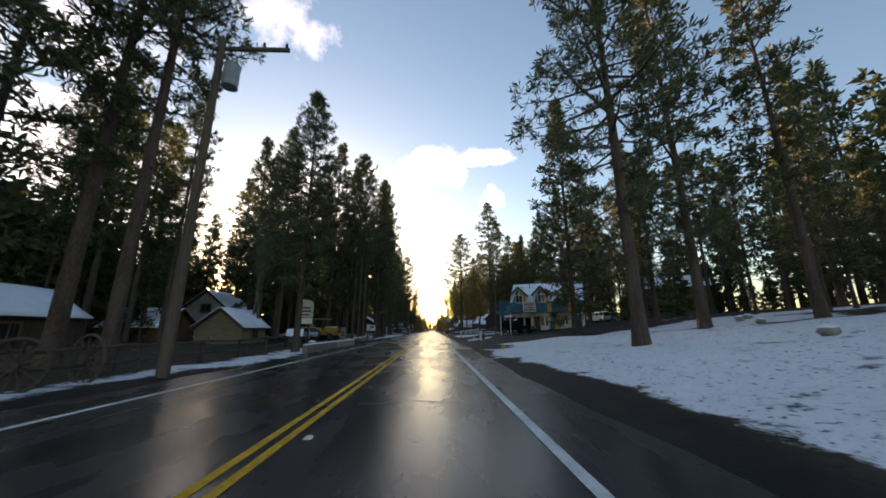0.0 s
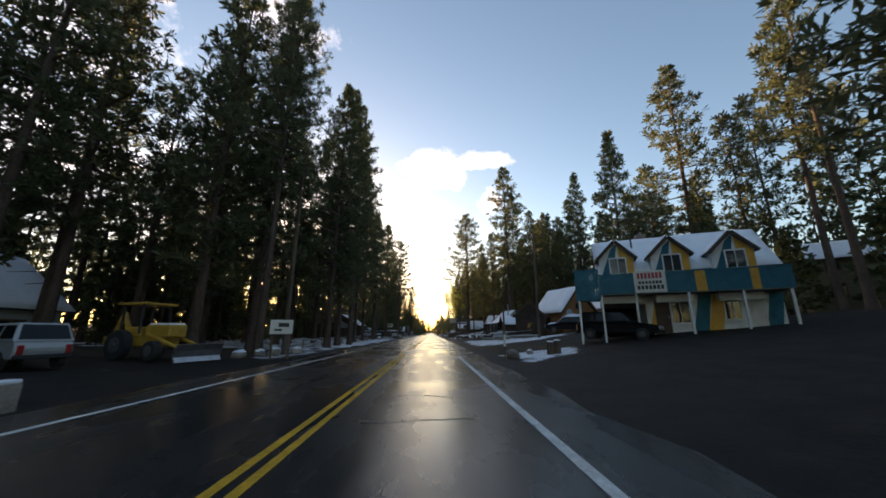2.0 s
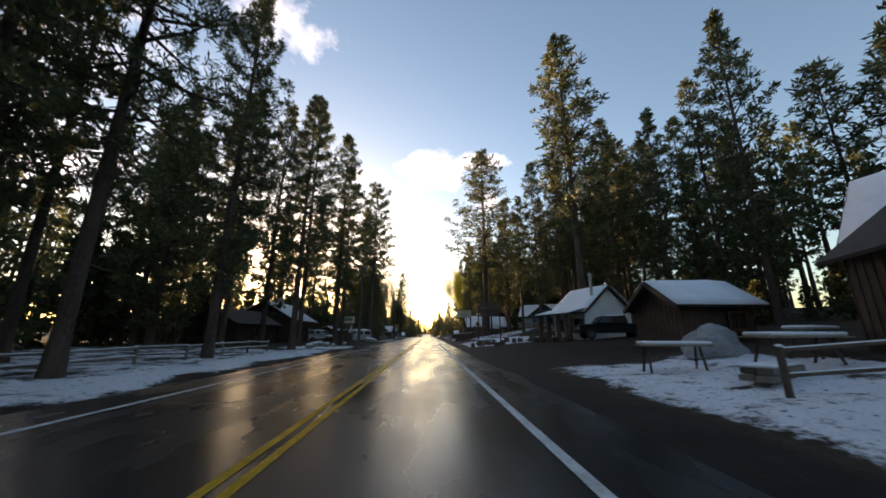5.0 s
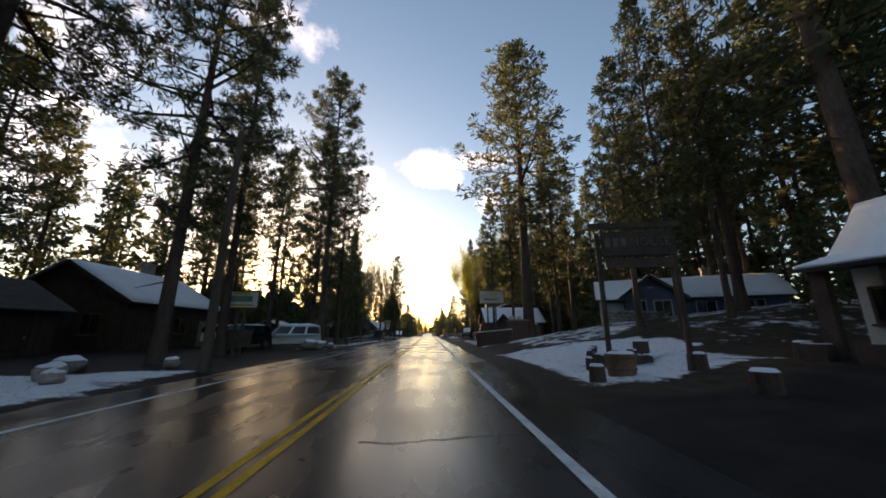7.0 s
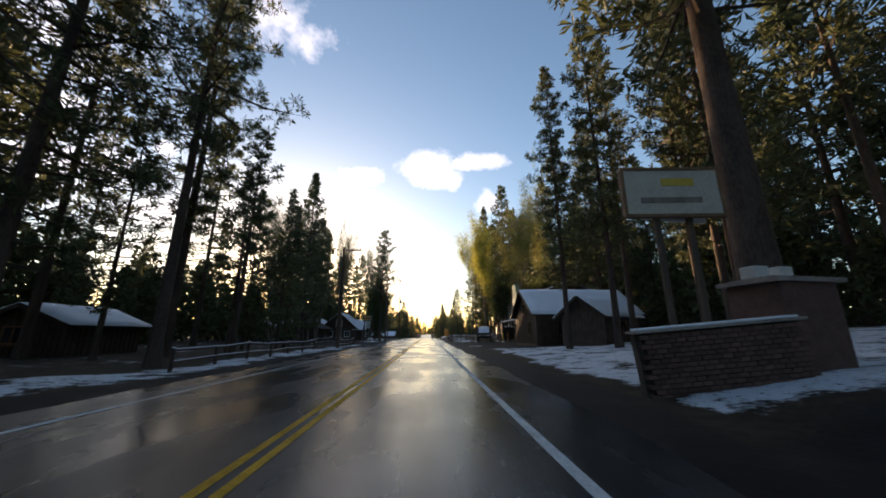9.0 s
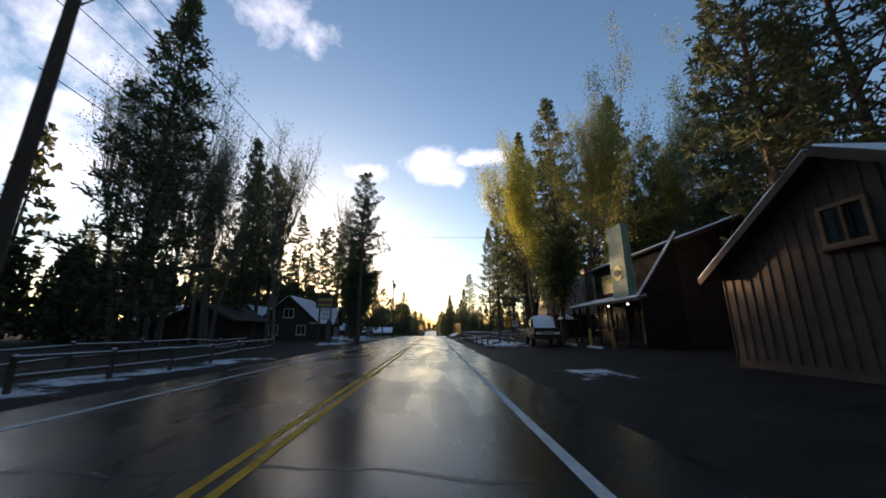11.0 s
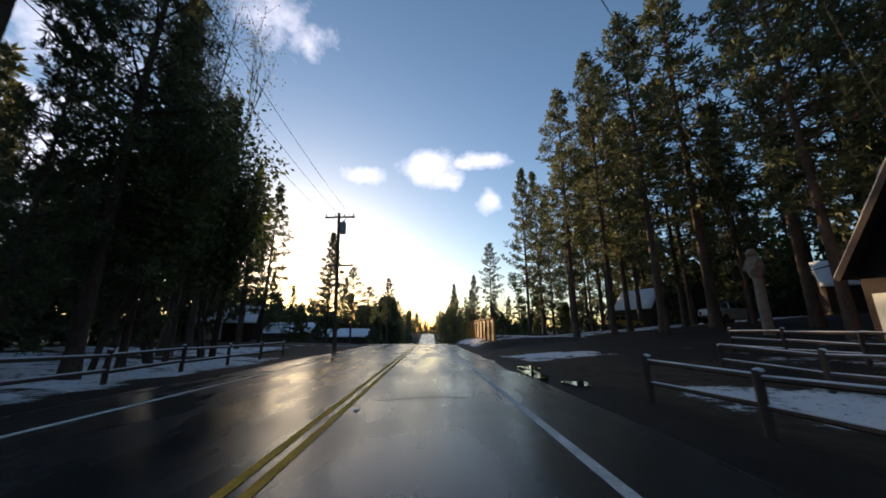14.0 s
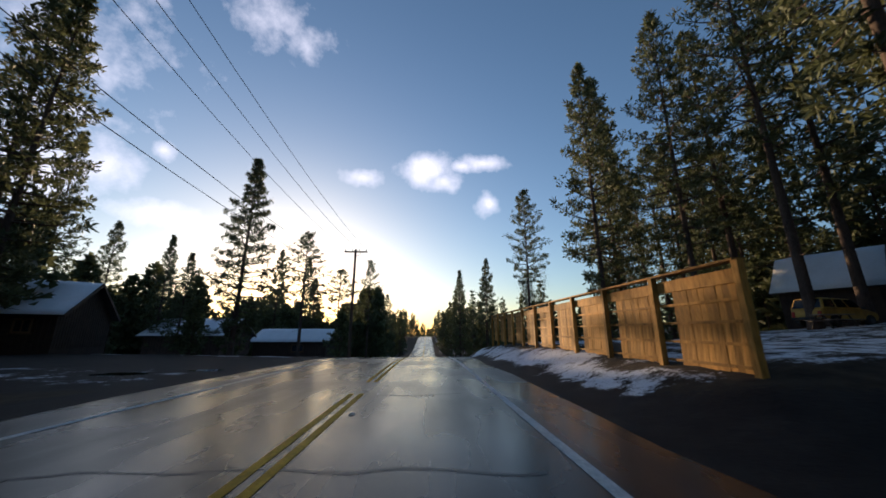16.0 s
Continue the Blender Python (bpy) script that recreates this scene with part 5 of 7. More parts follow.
for y, mat in ((166.2, M_SIGNYEL), (163.2, M_WOOD_ORANGE)):
    st = thing("bollard", "painted bollard post before the lodge porch", "bollard", pose(12.6, y, ground_z(12.6, y)))
    bm = bmesh.new()
    rod(bm, (0, 0, -0.2), (0, 0, 1.15), 0.09)
    part("post", bm, mat, st)
# steep chalet on the right
cabin("steep-roofed timber chalet with snow-dusted shingles and stone chimney", 21.0, 189.2, 0, 8.5, 6.6, 2.9, 5.0, M_LODGE, None, [(-4.25, 0, 4.6, 1.8, 1.2, -90), (-4.25, -1.4, 1.4, 1.2, 1.3, -90), (-4.25, 1.3, 1.4, 1.0, 1.3, -90), (1.0, -3.3, 1.4, 1.3, 1.0, 0)], [(-4.25, 2.6, 0, 0.9, 2.0, -90, M_SIGNWHITE)], (1.2, -2.4, 0.0, 8.4, 1.0, M_STONE), boards=False, category="chalet", cover=M_DUSTED)
cabin("low timber wing with snowy roof beside the chalet", 28.0, 188.6, 0, 6, 6, 2.6, 2.2, M_WOOD_DARK, None, [(0, -3, 1.3, 1.2, 1.0, 0)])
cabin("dark cabin with steep snowy roof back in the pines", 32.5, 230, -65, 5, 4.6, 2.6, 2.6, M_WOOD_DARK, None, [(2.5, 0, 1.5, 1.1, 1.0, 90)], category="cabin")
cabin("dark cabin with steep snowy roof back in the pines", 46, 215, -40, 5, 4.6, 2.8, 2.6, M_WOOD_DARK, None, [(2.5, 0, 1.5, 1.1, 1.0, 90)], category="cabin")
cabin("tan two-storey house with snowy roof up the slope", 44, 58, -35, 9, 7, 4.6, 2.0, M_TAN, None, [(-2.5, -3.5, 1.6, 1.0, 1.2, 0), (1.5, -3.5, 1.6, 1.0, 1.2, 0), (-2.5, -3.5, 4.0, 1.0, 1.1, 0), (1.5, -3.5, 4.0, 1.0, 1.1, 0)], boards=False, category="house")


# ---- vehicles ----
def wheel(parent, x, y, r, w):
    bm = bmesh.new()
    bmesh.ops.create_cone(bm, cap_ends=True, segments=22, radius1=r, radius2=r, depth=w, matrix=pose(x, y, r, 90, 0, 0))
    ob = part("wheel", bm, M_RUBBER, parent, bevel=0.025)
    bm = bmesh.new()
    s = 1 if y > 0 else -1
    bmesh.ops.create_cone(bm, cap_ends=True, segments=16, radius1=r * 0.56, radius2=r * 0.46, depth=0.03, matrix=pose(x, y + s * (w / 2 + 0.005), r, -90 * s, 0, 0))
    bmesh.ops.create_cone(bm, cap_ends=True, segments=10, radius1=r * 0.18, radius2=r * 0.14, depth=0.05, matrix=pose(x, y + s * (w / 2 + 0.03), r, -90 * s, 0, 0))
    part("rim", bm, M_RIM, ob)


def vehicle(name, label, category, x, y, rz, paint, shape="suv", snow=0.0, size=1.0, z=None):
    """A parked car, its nose to local +x: lofted body with wheel arches, glasshouse, panes, lights, wheels."""
    v = thing(name, label, category, pose(x, y, ground_z(x, y) if z is None else z, 0, 0, rz) @ Matrix.Diagonal((size, size, size, 1)))
    W = 0.99 if shape == "pickup" else 0.92
    if shape == "suv":
        low = [(-2.3, 0.42), (2.25, 0.38), (2.32, 0.62), (2.25, 0.86), (1.25, 1.02), (-2.28, 1.05), (-2.36, 0.75)]
        cabin_p = [(-2.25, 1.03), (1.05, 1.03), (0.35, 1.68), (-1.95, 1.74)]
    elif shape == "pickup":
        low = [(-2.8, 0.55), (2.72, 0.5), (2.82, 0.8), (2.78, 1.16), (2.5, 1.24), (1.3, 1.3), (-2.75, 1.3), (-2.85, 0.9)]
        cabin_p = [(-1.2, 1.28), (1.4, 1.28), (0.75, 1.92), (-1.05, 1.96)]
    elif shape == "van":
        low = [(-2.5, 0.42), (2.4, 0.4), (2.48, 0.7), (2.4, 0.95), (1.55, 1.12), (-2.5, 1.15), (-2.55, 0.75)]
        cabin_p = [(-2.48, 1.13), (1.45, 1.13), (0.75, 1.95), (-2.38, 2.0)]
    else:
        low = [(-2.2, 0.36), (2.15, 0.33), (2.25, 0.55), (2.15, 0.78), (0.95, 0.90), (-1.6, 0.92), (-2.2, 0.86), (-2.26, 0.6)]
        cabin_p = [(-1.7, 0.9), (0.95, 0.9), (0.25, 1.38), (-1.0, 1.42)]
    bm = bmesh.new()
    solid(bm, low, -W, W)
    for q in bm.verts:
        q.co.y *= 0.90 if abs(q.co.x) > 2.0 else 1.0
        q.co.y *= 0.96 if q.co.z > 0.95 else 1.0
    body = part("body", bm, paint, v, bevel=0.06)
    bm = bmesh.new()
    solid(bm, cabin_p, -W * 0.93, W * 0.93)
    top = max(p[1] for p in cabin_p)
    for q in bm.verts:
        if q.co.z > top - 0.12:
            q.co.y *= 0.82
    part("cabin_shell", bm, paint, v, bevel=0.05)
    zb, zt = cabin_p[0][1], top
    b0, f0, f1, b1 = (p[0] for p in cabin_p)
    for s in (-1, 1):
        cuts = 3 if shape in ("suv", "van") else 2
        for k in range(cuts):
            u0, u1 = (k + 0.07) / cuts, (k + 0.93) / cuts
            pts = []
            for u, lev in ((u0, 0.16), (u1, 0.16), (u1, 0.84), (u0, 0.84)):
                lo_x, hi_x = b0 + (f0 - b0) * u, b1 + (f1 - b1) * u
                xx = lo_x + (hi_x - lo_x) * lev
                yy = W * 0.93 * (1 - 0.18 * lev) + 0.012
                pts.append((xx, s * yy, zb + (zt - zb) * lev))
            bm = bmesh.new()
            bm.faces.new([bm.verts.new(p) for p in pts])
            bmesh.ops.solidify(bm, geom=bm.faces[:], thickness=0.012)
            part("side_window", bm, M_GLASS, v)
    for x0, x1, nm in ((f0, f1, "windscreen"), (b0, b1, "rear_window")):
        d = 0.014 if nm == "windscreen" else -0.014
        pts = []
        for sy, lev in ((-0.9, 0.12), (0.9, 0.12), (0.9, 0.88), (-0.9, 0.88)):
            pts.append((x0 + (x1 - x0) * lev + d, sy * W * 0.9 * (1 - 0.18 * lev), zb + (zt - zb) * lev + 0.01))
        bm = bmesh.new()
        bm.faces.new([bm.verts.new(p) for p in pts])
        bmesh.ops.solidify(bm, geom=bm.faces[:], thickness=0.012)
        part(nm, bm, M_GLASS, v)
    fx, rx = max(p[0] for p in low), min(p[0] for p in low)
    lz = low[2][1] + 0.08
    for s in (-1, 1):
        bm = bmesh.new()
        box(bm, (fx - 0.06, s * 0.60, lz), (0.14, 0.34, 0.16))
        part("headlight", bm, M_LAMP, v, bevel=0.02)
        bm = bmesh.new()
        box(bm, (rx + 0.05, s * 0.66, lz + 0.05), (0.12, 0.18, 0.34))
        part("tail_light", bm, M_TAIL, v, bevel=0.02)
        bm = bmesh.new()
        box(bm, (f0 - 0.25, s * (W + 0.08), zb + 0.08), (0.12, 0.2, 0.14))
        part("mirror", bm, M_RUBBER, v, bevel=0.02)
    bm = bmesh.new()
    for k in range(4):
        box(bm, (fx - 0.01, 0, lz - 0.08 + k * 0.06), (0.05, 0.8, 0.025))
    part("grille", bm, M_STEEL, v)
    for bx, bz in ((fx - 0.02, low[1][1] + 0.08), (rx + 0.02, low[0][1] + 0.08)):
        bm = bmesh.new()
        box(bm, (bx, 0, bz), (0.16, 1.6, 0.16))
        part("bumper", bm, M_RUBBER, v, bevel=0.03)
    R = 0.41 if shape == "pickup" else 0.35
    for xx in (fx - 0.88, rx + 0.85):
        for s in (-1, 1):
            wheel(v, xx, s * (W - 0.11), R, 0.24)
    if shape == "pickup":
        bm = bmesh.new()
        box(bm, (-2.0, 0, 1.28), (1.4, 1.6, 0.06))
        part("bed", bm, M_RUBBER, v)
    if snow:
        bm = bmesh.new()
        for (x0, x1, zz, wy) in ((b1 + 0.02, f1 + 0.02, zt - 0.01, W * 0.74), (f0 + 0.05, fx - 0.25, 0.0, W * 0.8)):
            n = 8
            bonnet = zz == 0.0
            fall = (zb + 0.02, low[3][1] + 0.03) if bonnet else (zz, zz)
            g = [[bm.verts.new((x0 + (x1 - x0) * i / n, -wy + 2 * wy * j / 6, fall[0] + (fall[1] - fall[0]) * i / n + ((snow * (0.55 if bonnet else 1.0)) * (0.4 + 0.6 * smooth01(0, 0.3, min(i / n, 1 - i / n, j / 6, 1 - j / 6)))) * (0.8 + 0.4 * noise.noise((i * 0.8, j * 0.8, x))) if 0 < i < n and 0 < j < 6 else fall[0] + (fall[1] - fall[0]) * i / n - 0.02)) for j in range(7)] for i in range(n + 1)]
            for i in range(n):
                for j in range(6):
                    bm.faces.new((g[i][j], g[i + 1][j], g[i + 1][j + 1], g[i][j + 1]))
        if snow > 0.12:
            wy = W * 0.74
            g = [[bm.verts.new((f1 + (f0 - f1) * u + 0.05, wy * v, zt + (zb - zt) * u + 0.05 + 0.02 * noise.noise((u * 4, v * 3, x)))) for v in (-1, -0.5, 0, 0.5, 1)] for u in (0, 0.33, 0.66, 1)]
            for i in range(3):
                for j in range(4):
                    bm.faces.new((g[i][j], g[i + 1][j], g[i + 1][j + 1], g[i][j + 1]))
        bmesh.ops.recalc_face_normals(bm, faces=bm.faces[:])
        bmesh.ops.solidify(bm, geom=bm.faces[:], thickness=0.02)
        sn = part("snow_cap", bm, M_SNOW, v, "white snow on roof and bonnet")
        sn.data.polygons.foreach_set("use_smooth", [True] * len(sn.data.polygons))
    return v


vehicle("suv", "silver car parked among the pines beside the road", "car", -12.5, 38.6, 160, M_SILVER, "suv", 0.0, 0.86)
vehicle("suv", "black car parked under the motel balcony", "car", 13.7, 47.6, -42, M_BLACK, "suv")
vehicle("suv", "dark car with snow-covered roof before orange cabins", "car", 18.3, 67.6, 162, M_BLACK, "suv", 0.30, 1.12)
vehicle("motorhome", "white motorhome parked at the edge of the woods", "motorhome", 44, 84, 150, M_WHITECAR, "van", 0.08, 1.35)
vehicle("van", "white van parked up the side lot", "van", 34, 66, 100, M_WHITECAR, "van", 0.0, 1.0)
vehicle("pickup_truck", "black pickup truck with snow on its roof", "truck", 17.6, 94.3, 172, M_BLACK, "pickup", 0.08)
vehicle("car", "pale car with snow parked by dark timber houses", "car", -14.9, 121.6, 25, M_SILVER, "suv", 0.05)
vehicle("suv", "dark car parked beneath the shop sign", "car", -11.2, 116.2, -100, M_BLACK, "suv", 0.05)
vehicle("van", "old white van with dark stripe and snow-covered bonnet", "van", -9.4, 120.1, 205, M_SILVER, "van", 0.16, 0.94)
vehicle("pickup_truck", "black pickup truck with snow-covered roof and bonnet", "truck", 10.55, 170.05, -100, M_BLACK, "pickup", 0.24, 1.05)
vehicle("pickup_truck", "pale pickup truck parked in the pines", "truck", 29.5, 212.5, 20, M_WHITECAR, "pickup", 0.05)
vehicle("suv", "yellow-brown car parked in the pines", "car", 27.5, 226.5, 10, M_TRACTOR, "suv", 0.0)

tr = thing("backhoe", "yellow backhoe tractor with canopy cab and front blade", "tractor", pose(-11.0, 42.6, ground_z(-11, 42.6), 0, 0, -18))
for nm, c, s in (("chassis", (0, 0, 0.8), (2.6, 0.8, 0.5)), ("engine_hood", (0.9, 0, 1.25), (1.5, 0.8, 0.55)), ("seat_base", (-0.5, 0, 1.2), (0.9, 0.9, 0.5))):
    bm = bmesh.new()
    box(bm, c, s)
    part(nm, bm, M_TRACTOR, tr, bevel=0.06)
for x, y, r in ((-0.8, 0.75, 0.65), (-0.8, -0.75, 0.65), (1.25, 0.72, 0.42), (1.25, -0.72, 0.42)):
    wheel(tr, x, y, r, 0.34)
for x in (-1.1, 0.1):
    for y in (-0.6, 0.6):
        bm = bmesh.new()
        box(bm, (x, y, 1.8), (0.07, 0.07, 1.3))
        part("cab_post", bm, M_INK, tr)
bm = bmesh.new()
box(bm, (-0.5, 0, 2.48), (1.7, 1.5, 0.10))
part("canopy", bm, M_TRACTOR, tr, bevel=0.02)
bm = bmesh.new()
for s in (-1, 1):
    rod(bm, (0.6, s * 0.55, 1.1), (3.0, s * 0.5, 0.4), 0.08, n=6)
part("loader_arm", bm, M_TRACTOR, tr)
bm = bmesh.new()
solid(bm, [(3.0, 0.0), (3.12, 0.0), (3.02, 0.2), (3.06, 0.45), (3.2, 0.7), (3.1, 0.72), (2.96, 0.48), (2.92, 0.2)], -1.05, 1.05)
part("blade", bm, M_STEEL, tr, "pale steel plough blade")
bm = bmesh.new()
rod(bm, (-1.3, 0, 0.9), (-2.0, 0, 2.1), 0.12, n=6)
rod(bm, (-2.0, 0, 2.1), (-2.5, 0, 1.0), 0.10, n=6)
box(bm, (-2.5, 0, 0.8), (0.4, 0.5, 0.4))
part("digging_arm", bm, M_TRACTOR, tr)
bm = bmesh.new()
box(bm, (0.9, 0, 1.55), (1.3, 0.7, 0.1))
part("snow_cap", bm, M_SNOW, tr, bevel=0.03)


# ---- poles, wires ----
def utility_pole(x, y, height, arms, can=None, lean=(0, 0), turn=0.0, label="weathered wooden utility pole with crossarm and insulators"):
    p = thing("utility_pole", label, "utility pole", pose(x, y, ground_z(x, y), lean[0], lean[1], turn), "poles along the road")
    bm = bmesh.new()
    rod(bm, (0, 0, -0.5), (0, 0, height), 0.17, 0.11, 12)
    part("pole", bm, M_POLE, p)
    for z, x0, x1 in arms:
        bm = bmesh.new()
        box(bm, ((x0 + x1) / 2, 0.13, z), (x1 - x0, 0.1, 0.13))
        for s in (x0, x1):
            rod(bm, (0, 0.12, z - 0.6), (s * 0.55, 0.14, z - 0.03), 0.02, n=5)
        arm = part("crossarm", bm, M_POLE, p)
        n = 4
        for k in range(n):
            bm = bmesh.new()
            xx = x0 + (x1 - x0) * (k + 0.15) / (n - 0.7)
            rod(bm, (xx, 0.13, z + 0.05), (xx, 0.13, z + 0.16), 0.02, n=6)
            rod(bm, (xx, 0.13, z + 0.14), (xx, 0.13, z + 0.27), 0.055, 0.04, 8)
            part("insulator", bm, M_INK, arm)
    if can:
        bm = bmesh.new()
        cx, cz = can
        rod(bm, (cx, 0.1, cz), (cx, 0.1, cz + 0.85), 0.26, n=16)
        rod(bm, (cx, 0.1, cz + 0.85), (cx, 0.1, cz + 0.95), 0.28, 0.2, 16)
        rod(bm, (cx + 0.1, 0.1, cz + 0.9), (cx + 0.1, 0.1, cz + 1.15), 0.05, n=6)
        box(bm, (cx / 2, 0.1, cz + 0.45), (abs(cx), 0.1, 0.3))
        part("transformer", bm, M_GALV, p)
    return p


def wire(points, sag, r=0.012, label="thin black overhead wire slung between poles"):
    cu = bpy.data.curves.new("overhead_wire", "CURVE")
    cu.dimensions, cu.bevel_depth, cu.bevel_resolution = "3D", r, 1
    sp = cu.splines.new("POLY")
    pts = []
    for a, b in zip(points[:-1], points[1:]):
        a, b = Vector(a), Vector(b)
        for k in range(13):
            u = k / 12
            q = a.lerp(b, u)
            q.z -= sag * 4 * u * (1 - u)
            pts.append(q)
    sp.points.add(len(pts) - 1)
    for q, c in zip(sp.points, pts):
        q.co = (*c, 1)
    cu.materials.append(M_WIRE)
    return tagged(new("overhead_wire", cu), label, "wire")


utility_pole(-5.4, 10.2, 11.3, [(11.0, -0.3, 2.3)], (0.42, 9.4), (0, 0), 0)
utility_pole(13.5, 63.4, 11.8, [(11.4, -1.2, 1.2)])
utility_pole(-5.5, 103.3, 9.0, [(8.7, -1.2, 1.2)])
utility_pole(-6.2, 149.5, 9.4, [(9.2, -0.2, 1.6)])
utility_pole(-5.4, 178.0, 11.4, [(11.1, -1.3, 1.0)])
utility_pole(-5.2, 207.6, 10.7, [(10.4, -1.15, 1.25), (6.4, -1.0, 1.2)], (0.3, 9.0), (0, -2.2))
utility_pole(-5.2, 238.0, 10.0, [(9.8, -1.1, 1.1)])
for dx, z in ((-1.0, 9.45), (0.0, 9.6), (1.0, 9.45), (-0.3, 6.8), (-0.1, 7.4)):
    wire([(-6.2 + dx, 149.5, z), (-5.4 + dx, 178.0, z + 1.6), (-5.58 + dx, 207.6, z + (0.95 if z > 9 else -0.4)), (-5.2 + dx, 238, z), (-5.4 + dx, 275, z - 3)], 0.7)
for dz, y2, z2 in ((0.0, 172, 11.0), (-0.5, 196, 10.0), (-0.9, 205, 9.4)):
    wire([(-5.4, 178.0, 11.2 + dz), (26, y2, z2)], 0.9)
wire([(-7.9, 49.9, 12.6), (13.5, 63.4, 11.2)], 1.6)
for dz in (0, -0.5, -1.0):
    wire([(-5.5, 103.3, 8.8 + dz), (-6.2, 149.5, 9.3 + dz)], 0.8)


# ---- fences ----
def rail_fence(label, pts, step, height, rails, mat, group, post_r=0.07, rail_r=0.045, snow=True):
    """Round posts and split rails along a line of places."""
    f = thing("rail_fence", label, "fence", pose(pts[0][0], pts[0][1], 0), group)
    org = Vector((pts[0][0], pts[0][1], 0))
    rng = random.Random(int(pts[0][1] * 10))
    posts = []
    for a, b in zip(pts[:-1], pts[1:]):
        n = max(1, round(math.dist(a, b) / step))
        posts += [(a[0] + (b[0] - a[0]) * k / n, a[1] + (b[1] - a[1]) * k / n) for k in range(n)]
    posts.append(pts[-1])
    tops = []
    for x, y in posts:
        z = ground_z(x, y)
        hgt = height * rng.uniform(0.95, 1.1)
        bm = bmesh.new()
        rod(bm, (0, 0, -0.4), (rng.uniform(-0.04, 0.04), rng.uniform(-0.04, 0.04), hgt), post_r, post_r * 0.9, 8)
        ob = part("post", bm, mat, f)
        ob.location = Vector((x, y, z)) - org
        tops.append((x, y, z))
        if snow:
            bm = bmesh.new()
            bmesh.ops.create_icosphere(bm, subdivisions=1, radius=post_r * 1.05, matrix=Matrix.Translation((0, 0, hgt)) @ Matrix.Diagonal((1, 1, 0.5, 1)))
            part("snow_cap", bm, M_SNOW, ob)
    for a, b in zip(tops[:-1], tops[1:]):
        for r in rails:
            j = rng.uniform(-0.03, 0.03)
            va = Vector(a) + Vector((0, 0, r * height + j)) - org
            vb = Vector(b) + Vector((0, 0, r * height - j)) - org
            bm = bmesh.new()
            rod(bm, va, vb, rail_r, rail_r * 0.9, 7)
            ob = part("rail", bm, mat, f)
            if snow:
                bm = bmesh.new()
                up = Vector((0, 0, rail_r * 0.82))
                rod(bm, va + up, vb + up, rail_r * 0.55, rail_r * 0.5, 6)
                part("snow_cap", bm, M_SNOW, ob)
    return f


rail_fence("low grey post-and-rail fence along the road edge in snow", [(6.5, 171.3), (6.1, 179), (6.0, 188)], 2.3, 0.78, (0.45, 0.92), M_POLE, "rail fences", 0.065, 0.038)
rail_fence("low grey post-and-rail fence behind the roadside fence", [(9.6, 175), (10.0, 191)], 2.6, 0.8, (0.45, 0.92), M_POLE, "rail fences", 0.065, 0.038)
rail_fence("dark post-and-rail fence before the steep chalet", [(13.4, 174.5), (14.2, 184), (14.8, 196)], 2.4, 0.95, (0.3, 0.62, 0.95), M_WOOD_DARK, "rail fences")
rail_fence("low split-rail fence with snow on its rails", [(-6.4, 150.5), (-6.8, 157.5), (-8.0, 165.5)], 2.6, 0.75, (0.4, 0.9), M_POLE, "rail fences", 0.065, 0.038)
rail_fence("low split-rail fence with snow on its rails", [(-9.5, 152), (-10, 166)], 2.8, 0.75, (0.4, 0.9), M_POLE, "rail fences", 0.065, 0.038)
rail_fence("dark rail fence under roadside pines", [(-7.0, 130), (-7.2, 146)], 2.6, 0.8, (0.4, 0.9), M_WOOD_DARK, "rail fences")
rail_fence("low rail fence in front of trees", [(-6.4, 188), (-6.6, 202)], 2.6, 0.8, (0.4, 0.9), M_WOOD_DARK, "rail fences")
rail_fence("low rail fence beyond the snow bank", [(-8.5, 55), (-9.0, 64), (-10, 92)], 3.0, 0.7, (0.5, 0.95), M_WOOD_GREY, "rail fences")
rail_fence("low rail fence by the cluttered cabin yard", [(8.2, 71), (11, 70.5), (14.5, 70.2)], 2.0, 0.85, (0.4, 0.9), M_POLE, "rail fences", 0.065, 0.038)
rail_fence("rustic rail fence with wagon wheels", [(-6.6, 2), (-6.9, 14), (-7.6, 26)], 2.8, 0.85, (0.45, 0.95), M_WOOD_DARK, "rail fences", snow=False)

# tall board fence catching the sun: fascia, thin rails over upright boards, an open slot at each panel's end
bf = thing("board_fence", "tall honey-coloured board fence with posts and capped top", "fence", pose(7.5, 211.5, 0))
FY, FN, SLOT = 24.0, 10, 0.5
rngb = random.Random(5)


def fence_z(y):
    return 0.55 + 0.014 * y


